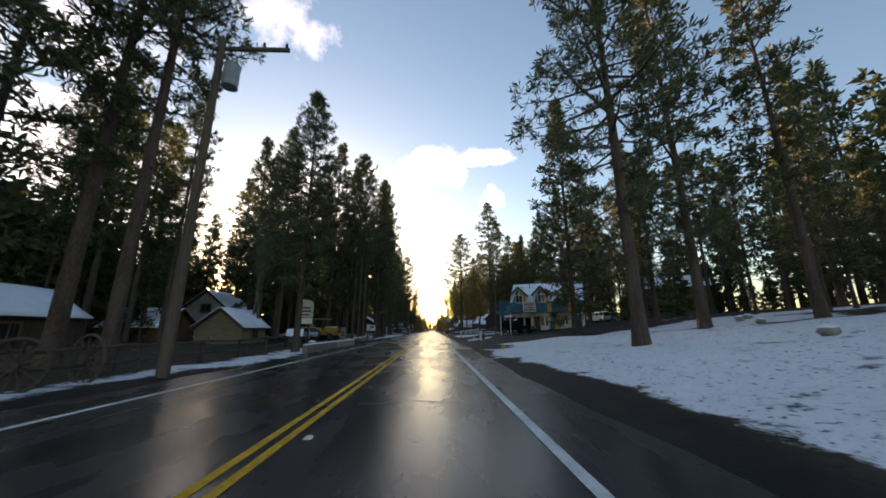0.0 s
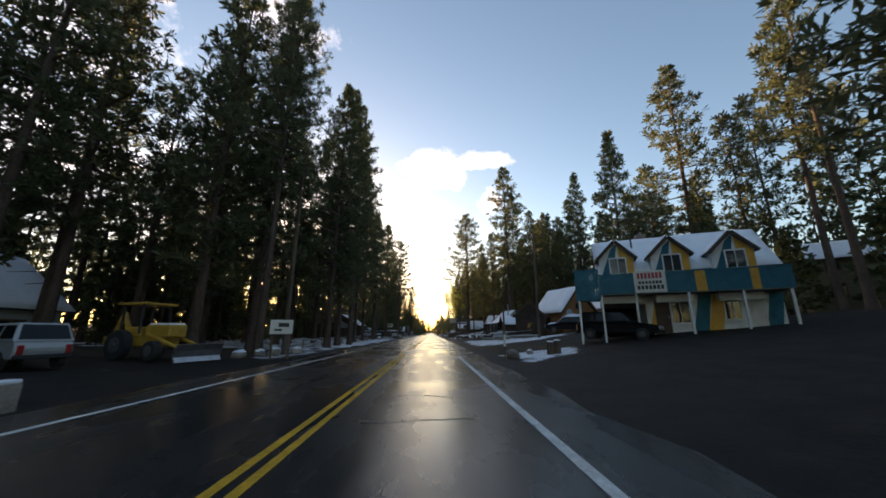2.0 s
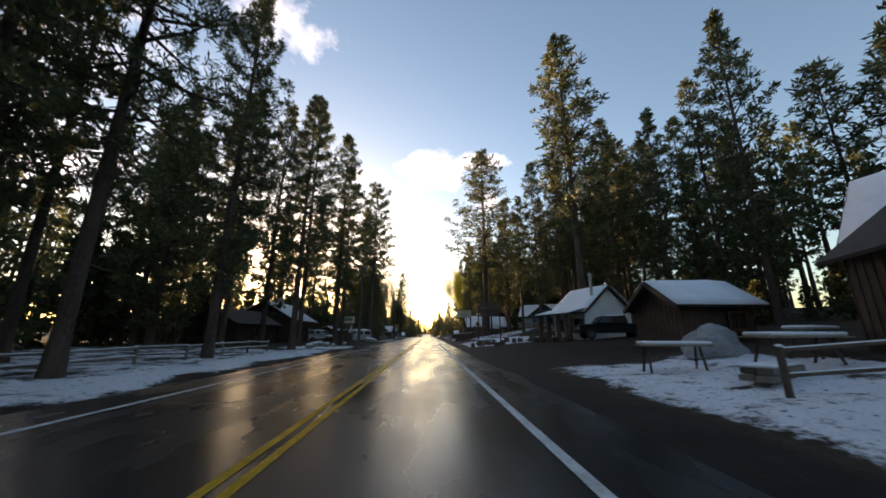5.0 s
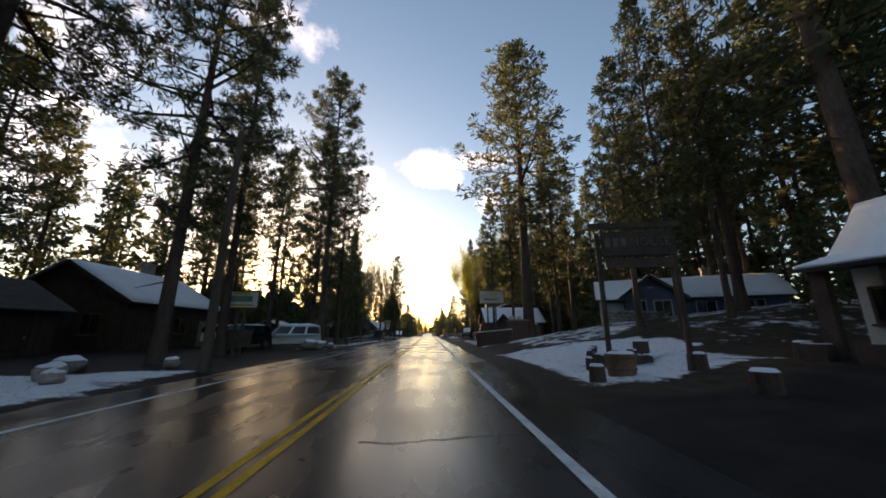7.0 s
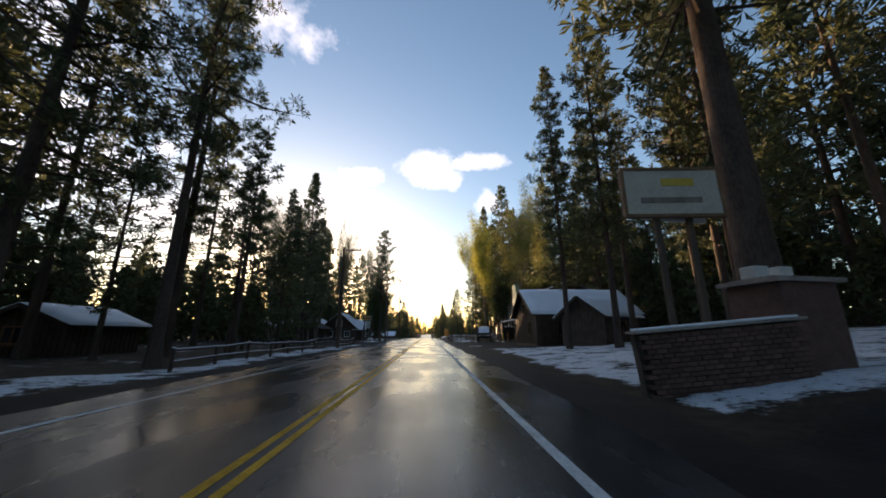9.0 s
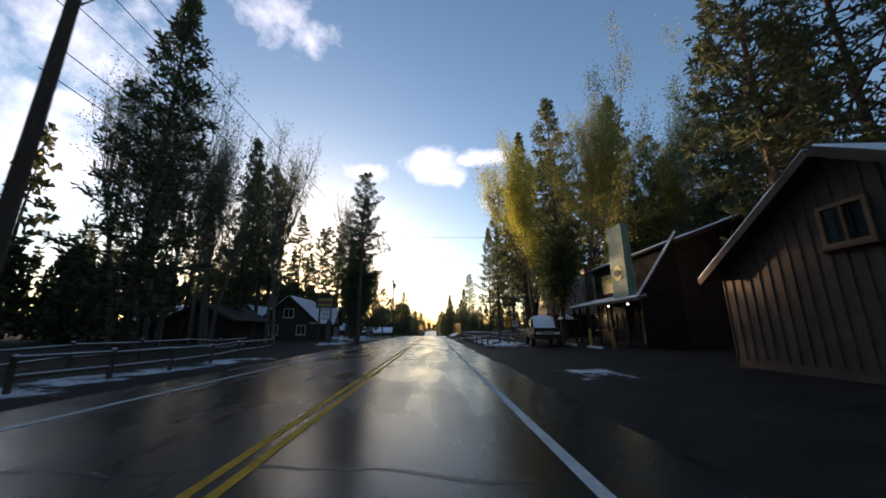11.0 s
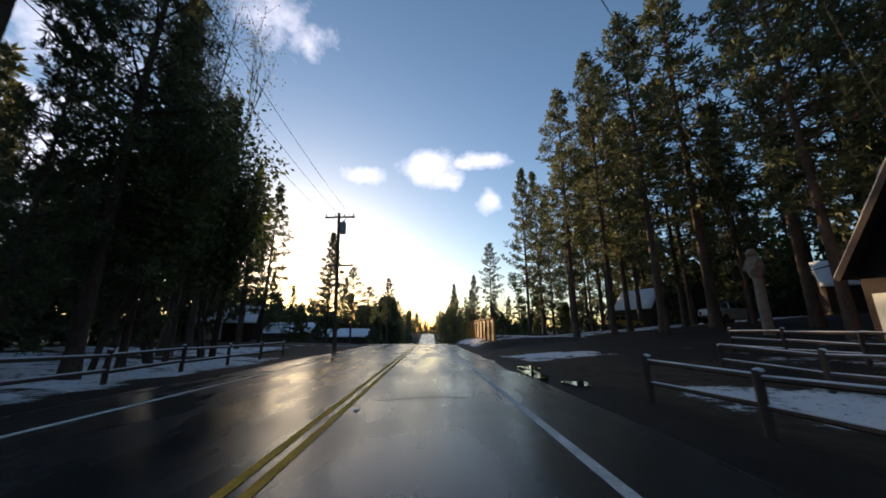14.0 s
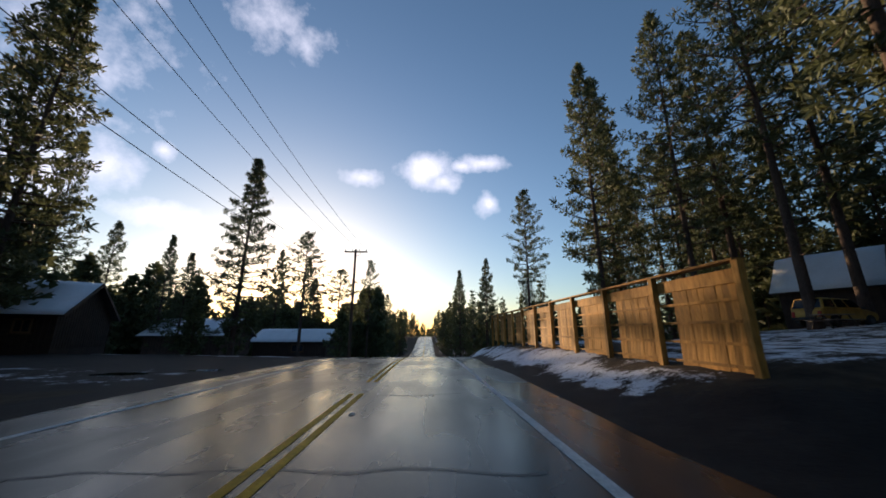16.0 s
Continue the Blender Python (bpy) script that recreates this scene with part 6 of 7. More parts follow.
tilt = math.degrees(math.atan(0.014))
for k in range(FN + 1):
    y = FY * k / FN
    bm = bmesh.new()
    box(bm, (-0.10, y, fence_z(y) + 0.80), (0.14, 0.14, 2.5))
    part("post", bm, M_FENCE, bf, bevel=0.008)
bm = bmesh.new()
box(bm, (0, 0, 0), (0.022, 0.145, 1.62))
board = part("board", bm, M_FENCE, bf)
board.location = (0, 0.16, fence_z(0.16) + 0.86)
first = True
for k in range(FN):
    y0, y1 = FY * k / FN, FY * (k + 1) / FN
    mid, run = (y0 + y1) / 2, y1 - y0
    for h in (0.16, 0.56, 0.96, 1.36):
        bm = bmesh.new()
        box(bm, (0, 0, 0), (0, 0, 0), m=pose(-0.032, mid, fence_z(mid) + h, tilt, 0, 0) @ Matrix.Diagonal((0.036, run - 0.15, 0.055, 1)))
        part("rail", bm, M_FENCE, bf)
    bm = bmesh.new()
    box(bm, (0, 0, 0), (0, 0, 0), m=pose(-0.035, mid, fence_z(mid) + 1.79, tilt, 0, 0) @ Matrix.Diagonal((0.04, run - 0.15, 0.26, 1)))
    part("fascia", bm, M_FENCE, bf, "wide top board")
    bm = bmesh.new()
    box(bm, (0, 0, 0), (0, 0, 0), m=pose(-0.06, mid, fence_z(mid) + 2.06, tilt, 0, 0) @ Matrix.Diagonal((0.26, run, 0.045, 1)))
    part("cap", bm, M_FENCE, bf)
    y = y0 + 0.16
    while y < y1 - SLOT - 0.05:
        if not first:
            o = board.copy()
            scene.collection.objects.link(o)
            o.location = (rngb.uniform(-0.006, 0.006), y, fence_z(y) + 0.86 + rngb.uniform(-0.015, 0.015))
        first = False
        y += 0.151


# ---- signs ----
def sign(name, label, x, y, rz, w, h, z, board_mat, posts, post_mat, bars=(), thick=0.08, frame_mat=None):
    """A board on posts, its face to local -y; bars: (dx, dz, w, h, material) stand for lettering."""
    s = thing(name, label, "sign", pose(x, y, ground_z(x, y), 0, 0, rz))
    bm = bmesh.new()
    box(bm, (0, 0, z), (w, thick, h))
    part("board", bm, board_mat, s, bevel=0.012)
    if frame_mat:
        bm = bmesh.new()
        for dx in (-w / 2, w / 2):
            box(bm, (dx, 0, z), (0.08, thick + 0.04, h + 0.08))
        for dz in (-h / 2, h / 2):
            box(bm, (0, 0, z + dz), (w - 0.08, thick + 0.05, 0.08))
        part("frame", bm, frame_mat, s)
    for dx in posts:
        bm = bmesh.new()
        box(bm, (dx, thick / 2 + 0.06, (z + h / 2 - 0.6) / 2), (0.12, 0.11, z + h / 2 + 0.4))
        part("post", bm, post_mat, s)
    for dx, dz, bw, bh, mat in bars:
        bm = bmesh.new()
        box(bm, (dx, -thick / 2 - 0.008, z + dz), (bw, 0.02, bh))
        part("lettering_bar", bm, mat, s)
    return s


def words(parent, text, size, x, y, z, mat, name="lettering"):
    cu = bpy.data.curves.new(name, "FONT")
    cu.body, cu.size, cu.align_x, cu.align_y, cu.extrude = text, size, "CENTER", "CENTER", 0.012
    cu.materials.append(mat)
    ob = new(name, cu)
    ob.parent = parent
    ob.matrix_basis = pose(x, y, z, 90, 0, 0)
    return ob


sign("hanging_sign", "white banner sign on posts beside the snowy verge", -5.7, 44.0, 20, 1.05, 0.7, 1.55, M_SIGNWHITE, (-0.4, 0.4), M_POLE, [(0.1, 0.1, 0.5, 0.2, M_INK), (-0.15, -0.15, 0.35, 0.1, M_INK)])
sign("shop_sign", "pale rounded shop sign under the pines", -6.8, 24.2, 10, 1.1, 0.9, 2.55, M_CREAM, (-0.3, 0.3), M_WOOD_DARK, [(0, 0.18, 0.7, 0.12, M_WOOD_BROWN), (0, -0.05, 0.8, 0.12, M_WOOD_BROWN), (0, -0.28, 0.6, 0.1, M_WOOD_BROWN)])
rs = bpy.data.objects["shop_sign"]
bm = bmesh.new()
solid(bm, [(0.55 * math.cos(math.pi * k / 12), 2.98 + 0.32 * math.sin(math.pi * k / 12)) for k in range(13)], -0.04, 0.04)
part("rounded_top", bm, M_CREAM, rs)
bm = bmesh.new()
box(bm, (0, 0, 1.86), (1.05, 0.07, 0.4))
part("lower_board", bm, M_SIGNWHITE, rs)
sign("panel_sign", "narrow pale upright sign panel beside the drive", -6.1, 32.2, 0, 0.5, 1.4, 0.8, M_WOOD_GREY, (), M_POLE, [(0, 0.3, 0.35, 0.12, M_INK), (0, 0.0, 0.35, 0.12, M_INK)])
dk = sign("timber_sign", "dark brown timber sign hung between two tall posts", 8.3, 100.8, -8, 2.0, 0.75, 3.75, M_WOOD_DARK, (-1.1, 1.1), M_WOOD_DARK, [], 0.1)
words(dk, "HOUSE", 0.36, 0.38, -0.07, 3.77, M_WOOD_GREY)
bm = bmesh.new()
for k in range(3):
    box(bm, (-0.85 + k * 0.23, -0.06, 3.77), (0.14, 0.02, 0.26))
part("lettering_bar", bm, M_WOOD_GREY, dk)
bm = bmesh.new()
box(bm, (0, 0.1, 4.35), (2.7, 0.16, 0.16))
part("top_beam", bm, M_WOOD_DARK, dk)
bm = bmesh.new()
box(bm, (0, 0, 3.15), (1.9, 0.08, 0.28))
part("lower_board", bm, M_WOOD_DARK, dk)
ys = sign("shop_sign", "pale yellow shop sign with green lettering on a post", -8.5, 110.6, 0, 1.9, 0.95, 3.0, M_SIGNWHITE, (-0.2, 0.2), M_POLE, [(0, 0.05, 1.2, 0.34, M_GREEN), (0, -0.3, 1.4, 0.1, M_SIGNYEL), (0, 0.34, 0.9, 0.12, M_SIGNYEL)], frame_mat=M_WOOD_DARK)
bm = bmesh.new()
box(bm, (0, 0, 0.9), (1.6, 0.07, 0.9))
part("lower_board", bm, M_WOOD_DARK, ys)
bs = sign("board_sign", "large pale double-faced sign board over a brick planter", 8.15, 124.75, -4, 2.4, 1.25, 4.55, M_CREAM, (-0.4, 0.4), M_POLE, [(0.15, 0.26, 0.8, 0.2, M_SIGNYEL), (-0.05, -0.22, 1.5, 0.14, M_WOOD_GREY)], 0.1, M_WOOD_BROWN)
bm = bmesh.new()
box(bm, (0, 0, 0), (0, 0, 0), m=pose(0, 0.35, 4.55, 0, 0, 14) @ Matrix.Diagonal((2.4, 0.1, 1.25, 1)))
part("back_board", bm, M_SIGNWHITE, bs)
cs = sign("motel_sign", "tall post sign with stacked coloured boards", -8.2, 176, 0, 1.6, 0.95, 3.85, M_GREEN, (-0.5, 0.55), M_POLE, [(0, 0.25, 1.3, 0.2, M_SIGNYEL), (0, 0.0, 1.3, 0.16, M_RED), (0, -0.26, 1.2, 0.16, M_SIGNYEL)], frame_mat=M_WOOD_DARK)
for z, w in ((3.15, 0.9), (2.75, 0.7), (2.35, 0.75)):
    bm = bmesh.new()
    box(bm, (0.1, 0, z), (w, 0.06, 0.28))
    part("hanging_board", bm, M_SIGNWHITE, cs)
yw = sign("warning_sign", "square yellow sign on two timber posts in a stone ring", 7.75, 169.4, 25, 0.55, 0.8, 1.85, M_ORANGE, (-0.75, 0.1), M_WOOD_GREY, [(0, 0.1, 0.35, 0.06, M_INK), (0, -0.12, 0.3, 0.06, M_INK)], 0.04)
ov = sign("lodge_sign", "green board sign with yellow oval emblem on a post", 11.6, 186, -10, 1.7, 1.15, 4.7, M_DKGREEN, (0.2,), M_POLE, [], 0.1)
for r, mat, d in ((0.62, M_SIGNYEL, 0.02), (0.52, M_INK, 0.03), (0.3, M_SIGNYEL, 0.04)):
    bm = bmesh.new()
    bmesh.ops.create_cone(bm, cap_ends=True, segments=32, radius1=r, radius2=r, depth=0.02, matrix=pose(0, -0.05 - d, 4.7, 90, 0, 0) @ Matrix.Diagonal((1.05, 0.62, 1, 1)))
    part("oval_emblem", bm, mat, ov)
sign("small_sign", "small white notice board by the rail fence", 12.6, 187.5, -10, 0.8, 0.8, 1.9, M_SIGNWHITE, (-0.3, 0.3), M_POLE, [(0, 0.1, 0.5, 0.1, M_INK)], 0.05)
ss = thing("stop_sign", "back of an octagonal metal road sign on a post", "road sign", pose(18.6, 67.4, ground_z(18.6, 67.4)))
bm = bmesh.new()
bmesh.ops.create_cone(bm, cap_ends=True, segments=8, radius1=0.41, radius2=0.41, depth=0.02, matrix=pose(0, -0.04, 2.4, 90, 0, 0) @ pose(0, 0, 0, 0, 0, 22.5))
part("plate", bm, M_GALV, ss)
bm = bmesh.new()
rod(bm, (0, 0, -0.3), (0, 0, 2.8), 0.035)
part("post", bm, M_GALV, ss)
mk = thing("marker_post", "timber marker post with white lower sleeve at the drive", "post", pose(5.3, 23.7, ground_z(5.3, 23.7)))
for nm, z0, z1, r, mat in (("sleeve", 0.58, 1.18, 0.07, M_SIGNWHITE), ("post", -0.4, 2.1, 0.04, M_POLE)):
    bm = bmesh.new()
    rod(bm, (0, 0, z0), (0, 0, z1), r)
    part(nm, bm, mat, mk)
mk = thing("marker_post", "thin timber post with white sleeve on a snowy island", "post", pose(5.6, 43.6, ground_z(5.6, 43.6)))
for nm, z0, z1, r, mat in (("sleeve", 0.6, 1.2, 0.065, M_SIGNWHITE), ("post", -0.4, 2.6, 0.045, M_POLE)):
    bm = bmesh.new()
    rod(bm, (0, 0, z0), (0, 0, z1), r)
    part(nm, bm, mat, mk)
hy = thing("hydrant", "small yellow hydrant half sunk in snow", "hydrant", pose(7.0, 24.6, ground_z(7, 24.6) - 0.12))
for nm, a, b, r0, r1 in (("barrel", (0, 0, -0.2), (0, 0, 0.26), 0.08, 0.08), ("bonnet", (0, 0, 0.26), (0, 0, 0.38), 0.10, 0.03), ("nozzle", (-0.14, 0, 0.18), (0.14, 0, 0.18), 0.04, 0.04)):
    bm = bmesh.new()
    rod(bm, a, b, r0, r1, 12)
    part(nm, bm, M_SIGNYEL, hy)
utility_pole(-7.9, 49.9, 14.0, [(13.6, -1.3, 1.3)])


# ---- stones, stumps, small things ----
def boulder(x, y, r, seed, snow=True, label="rough grey-brown boulder with a cap of snow", flat=0.7, mat=None, sink=0.25):
    rng = random.Random(seed)
    b = thing("boulder", label, "boulder", pose(x, y, ground_z(x, y), 0, 0, rng.uniform(0, 360)), "roadside boulders")
    sx, sy = rng.uniform(0.85, 1.3), rng.uniform(0.75, 1.1)

    def stone(scale, lift, keep):
        bm = bmesh.new()
        bmesh.ops.create_icosphere(bm, subdivisions=3, radius=1.0)
        for v in bm.verts:
            k = 1 + 0.30 * noise.noise(v.co * 1.3 + Vector((seed, 0, 0))) + 0.10 * noise.noise(v.co * 3.5 + Vector((0, seed, 0)))
            v.co = Vector((v.co.x * sx * k, v.co.y * sy * k, v.co.z * flat * k)) * r * scale
            v.co.z += r * flat * (1 - sink) + lift
        if keep:
            cut = [v for v in bm.verts if v.co.z < r * flat * 1.25]
            bmesh.ops.delete(bm, geom=cut, context="VERTS")
        return bm

    st = part("stone", stone(1.0, 0, False), mat or M_STONE, b)
    st.data.polygons.foreach_set("use_smooth", [True] * len(st.data.polygons))
    if snow:
        sn = part("snow_cap", stone(1.03, 0.02, True), M_SNOW, b)
        sn.data.polygons.foreach_set("use_smooth", [True] * len(sn.data.polygons))
    return b


for n, (x, y, r) in enumerate([(-8.9, 99.0, 0.36), (-8.3, 101.2, 0.4), (-7.4, 100.4, 0.28), (-9.6, 103.0, 0.42), (-8.6, 97.0, 0.34), (-7.2, 104.2, 0.3), (-7.0, 118.0, 0.6), (-6.6, 119.4, 0.5), (-6.5, 121.8, 0.35),
                                (-8.5, 124.0, 0.45), (-7.3, 45.4, 0.3), (-7.0, 46.4, 0.4), (-6.4, 48.2, 0.35), (-7.6, 43.9, 0.3), (7.4, 45.6, 0.2), (22, 22, 0.3), (23.5, 23, 0.25), (20, 18.5, 0.25), (7.1, 170.6, 0.38),
                                (-7.9, 29.5, 0.3), (-7.0, 30.4, 0.25), (15.5, 11.5, 0.28), (19, 10, 0.25), (-8.3, 180.5, 0.4), (-7.4, 181.3, 0.3)]):
    boulder(x, y, r, 40 + n)
boulder(6.05, 43.9, 0.36, 71, False, "dark wet boulder at the foot of the marker post")
ring = thing("stone_ring", "low ring of rounded stones round a snowy bed", "stone edging", pose(7.35, 169.25, ground_z(7.35, 169.25)))
rngs = random.Random(3)
for k in range(16):
    a = 2 * math.pi * k / 16
    bm = bmesh.new()
    bmesh.ops.create_icosphere(bm, subdivisions=2, radius=1.0)
    for v in bm.verts:
        v.co = Vector((v.co.x * 0.27, v.co.y * 0.18, v.co.z * 0.15)) * (1 + 0.3 * noise.noise(v.co * 1.5 + Vector((k, 0, 0))))
    st = part("stone", bm, M_STONE, ring)
    st.matrix_basis = pose(1.35 * math.cos(a), 1.15 * math.sin(a), 0.06, 0, 0, math.degrees(a) + 90)
    st.data.polygons.foreach_set("use_smooth", [True] * len(st.data.polygons))
bm = bmesh.new()
bmesh.ops.create_icosphere(bm, subdivisions=3, radius=1.0)
for v in bm.verts:
    v.co = Vector((v.co.x * 1.38, v.co.y * 1.18, max(-0.1, v.co.z * 0.27 * (1 + 0.35 * noise.noise(v.co * 2)))))
part("snow_fill", bm, M_SNOW, ring)


def stump(x, y, r, h, label="cut log stump with pale sawn top and snow"):
    s = thing("stump", label, "stump", pose(x, y, ground_z(x, y)), "log stumps")
    bm = bmesh.new()
    rod(bm, (0, 0, -0.2), (0, 0, h), r * 1.1, r, 14)
    for v in bm.verts:
        v.co.x *= 1 + 0.08 * noise.noise((v.co.x * 4 + x, v.co.y * 4, 1))
    part("log", bm, M_BARK, s)
    bm = bmesh.new()
    rod(bm, (0, 0, h - 0.005), (0, 0, h + 0.06), r * 0.98, r * 0.75, 14)
    part("snow_cap", bm, M_SNOW, s)


for x, y, r, h in ((6.5, 100.4, 0.2, 0.4), (9.6, 100.8, 0.24, 0.45), (11.4, 103.2, 0.22, 0.45), (8.4, 97.6, 0.24, 0.4), (7.95, 43.7, 0.18, 0.6), (8.4, 44.0, 0.17, 0.66), (11.2, 106, 0.3, 0.5), (14.2, 99.2, 0.25, 0.45), (13.6, 101.5, 0.25, 0.45), (12.4, 104.4, 0.28, 0.4)):
    stump(x, y, r, h)

pal = thing("log_palisade", "angled border of short upright logs with snow behind them", "log border", pose(8.0, 104.0, ground_z(8.0, 104.0)))
LINE = ((2.4, 4.6), (0.1, 0.1), (-0.75, -1.55), (2.3, -0.15))
k = 0
for (ax, ay), (bx, by) in zip(LINE, LINE[1:]):
    n = int(math.hypot(bx - ax, by - ay) / 0.2)
    for i in range(n):
        k += 1
        px, py = ax + (bx - ax) * i / n, ay + (by - ay) * i / n
        hgt = 0.42 + 0.3 * noise.noise((k * 0.45, 3.0, 1.0)) + 0.12 * noise.noise((k * 2.3, 7.0, 1.0))
        bm = bmesh.new()
        rod(bm, (px, py, -0.35), (px + 0.03 * noise.noise((k * 1.7, 1, 2)), py, hgt), 0.115, 0.105, 9)
        lg = part("log", bm, M_BARK, pal)
        if k % 3:
            bm = bmesh.new()
            rod(bm, (px, py, hgt - 0.01), (px, py, hgt + 0.04), 0.105, 0.075, 9)
            part("snow_cap", bm, M_SNOW, lg)
v = [(2.6, 4.4, 0.1), (0.25, 0.15, 0.12), (-0.6, -1.4, 0.14), (2.3, 0.0, 0.2), (3.6, 1.2, 0.3), (3.4, 3.4, 0.25)]
bm = bmesh.new()
bed = bm.faces.new([bm.verts.new(p) for p in v])
bmesh.ops.triangulate(bm, faces=[bed])
bmesh.ops.subdivide_edges(bm, edges=bm.edges[:], cuts=5, use_grid_fill=True)
for q in bm.verts:
    q.co.z += 0.16 * noise.noise(q.co * 1.1) + 0.06 * noise.noise(q.co * 4.0)
part("snow_bed", bm, M_SNOW, pal)
tub = thing("planter_tub", "round dark wooden planter tub filled with snow", "planter", pose(7.5, 101.0, ground_z(7.5, 101.0)))
bm = bmesh.new()
rod(bm, (0, 0, -0.1), (0, 0, 0.55), 0.36, 0.42, 18)
part("tub", bm, M_WOOD_BROWN, tub)
for z in (0.12, 0.42):
    bm = bmesh.new()
    rod(bm, (0, 0, z), (0, 0, z + 0.04), 0.395 + 0.09 * z, n=18)
    part("hoop", bm, M_RIM, tub)
bm = bmesh.new()
rod(bm, (0, 0, 0.53), (0, 0, 0.62), 0.40, 0.3, 18)
part("snow_cap", bm, M_SNOW, tub)

# brick planter and pier at the big sign
pl = thing("planter_wall", "dark brick planter wall with snow along its top", "wall", pose(6.65, 124.2, 0.1, 0, -5, -4))
PL = 3.4
for row in range(13):
    for k in range(24):
        z = -0.1 + row * 0.098
        x = (k + (0.5 if row % 2 else 0)) * 0.216
        if x > PL - 0.1:
            continue
        if row == 0 and k == 0:
            bm = bmesh.new()
            box(bm, (0, 0, 0), (0.205, 0.11, 0.087))
            brick = part("brick", bm, M_BRICK, pl, bevel=0.006)
            brick.location = (x, 0, z)
        else:
            o = brick.copy()
            scene.collection.objects.link(o)
            o.location = (x, rngs.uniform(-0.006, 0.006), z)
bm = bmesh.new()
box(bm, (PL / 2 - 0.1, 0.16, 0.5), (PL + 0.05, 0.22, 1.3))
part("mortar", bm, M_ROOF, pl)
bm = bmesh.new()
box(bm, (PL / 2 - 0.1, 0.1, 1.19), (PL + 0.2, 0.42, 0.06))
cp = part("coping", bm, M_STONE, pl, bevel=0.012)
bm = bmesh.new()
box(bm, (PL / 2 - 0.1, 0.12, 1.245), (PL, 0.3, 0.05))
part("snow_cap", bm, M_SNOW, cp, bevel=0.015)
pi = thing("brick_pier", "tall reddish brick block with snow and boxes on top", "wall", pose(10.75, 125.1, ground_z(10.75, 125.1) + 0.1, 0, 0, 6))
bm = bmesh.new()
box(bm, (0, 0, 0.7), (1.6, 1.3, 2.5))
part("block", bm, M_BRICK, pi, bevel=0.03)
bm = bmesh.new()
box(bm, (0, 0, 2.0), (1.95, 1.5, 0.1))
box(bm, (-0.2, 0, 2.07), (1.2, 1.1, 0.06))
part("slab", bm, M_STONE, pi)
for dx in (-0.6, 0.1):
    bx = thing("box", "small pale box with snow on the brick block", "box", pi.matrix_basis @ pose(dx, 0, 2.10))
    bm = bmesh.new()
    box(bm, (0, 0, 0.15), (0.4, 0.4, 0.3))
    part("box_body", bm, M_SIGNWHITE, bx, bevel=0.02)
lw = thing("low_wall", "low grey concrete wall with snow on top beside the road", "wall", pose(-5.25, 26.5, 0.0))
for k in range(6):
    bm = bmesh.new()
    box(bm, (0, -5.0 + 2.0 * k, 0.07), (0.32, 1.97, 0.7))
    blk = part("wall_block", bm, M_STONE, lw, bevel=0.015)
    bm = bmesh.new()
    box(bm, (0.01, -5.0 + 2.0 * k, 0.445), (0.28, 1.96, 0.07))
    part("snow_cap", bm, M_SNOW, blk, bevel=0.02)
# wagon wheels by the verge
def wagon_wheel(x, y, r, rz, tilt):
    w = thing("wagon_wheel", "old wooden wagon wheel leaning on the fence", "wagon wheel", pose(x, y, ground_z(x, y) + r * 0.95, 0, tilt, rz), "wagon wheels")
    bm = bmesh.new()
    for k in range(28):
        a, b = 2 * math.pi * k / 28, 2 * math.pi * (k + 1) / 28
        rod(bm, (r * math.cos(a), 0, r * math.sin(a)), (r * math.cos(b), 0, r * math.sin(b)), 0.04, n=6)
    part("rim", bm, M_WOOD_DARK, w)
    for k in range(12):
        a = 2 * math.pi * k / 12
        bm = bmesh.new()
        rod(bm, (0.1 * math.cos(a), 0, 0.1 * math.sin(a)), (r * math.cos(a), 0, r * math.sin(a)), 0.025, 0.02, 6)
        part("spoke", bm, M_WOOD_DARK, w)
    bm = bmesh.new()
    rod(bm, (0, -0.12, 0), (0, 0.12, 0), 0.12, 0.1, 12)
    part("hub", bm, M_WOOD_DARK, w)


wagon_wheel(-6.5, 7.6, 0.55, 20, 8)
wagon_wheel(-6.7, 9.3, 0.6, -15, -6)
wagon_wheel(-6.9, 5.4, 0.6, 10, 8)
# little roofed well house
ws = thing("well_house", "small timber well house with white roof", "well", pose(-11.3, 34.4, ground_z(-11.3, 34.4), 0, 0, 15))
bm = bmesh.new()
for s in (-1, 1):
    box(bm, (0, 0, 0), (0, 0, 0), m=pose(0, s * 0.36, 0.95, -s * 42, 0, 0) @ Matrix.Diagonal((1.5, 1.0, 0.07, 1)))
part("roof", bm, M_SNOW, ws)
for x in (-0.55, 0.55):
    for y in (-0.4, 0.4):
        bm = bmesh.new()
        box(bm, (x, y, 0.3), (0.09, 0.09, 0.9))
        part("post", bm, M_WOOD_DARK, ws)
bm = bmesh.new()
box(bm, (0, 0, 0.15), (1.0, 0.7, 0.5))
part("box", bm, M_WOOD_GREY, ws)
# patio umbrella
um = thing("patio_umbrella", "white patio umbrella with snow by the chalet", "umbrella", pose(17.4, 182.6, ground_z(17.4, 182.6)))
bm = bmesh.new()
bmesh.ops.create_cone(bm, cap_ends=False, segments=8, radius1=1.35, radius2=0.03, depth=0.6, matrix=Matrix.Translation((0, 0, 2.5)))
bmesh.ops.solidify(bm, geom=bm.faces[:], thickness=0.03)
part("canopy", bm, M_SNOW, um)
bm = bmesh.new()
rod(bm, (0, 0, -0.1), (0, 0, 2.8), 0.035)
part("pole", bm, M_WOOD_GREY, um)
bm = bmesh.new()
rod(bm, (0, 0, -0.05), (0, 0, 0.1), 0.3, 0.28, 14)
part("base", bm, M_INK, um)
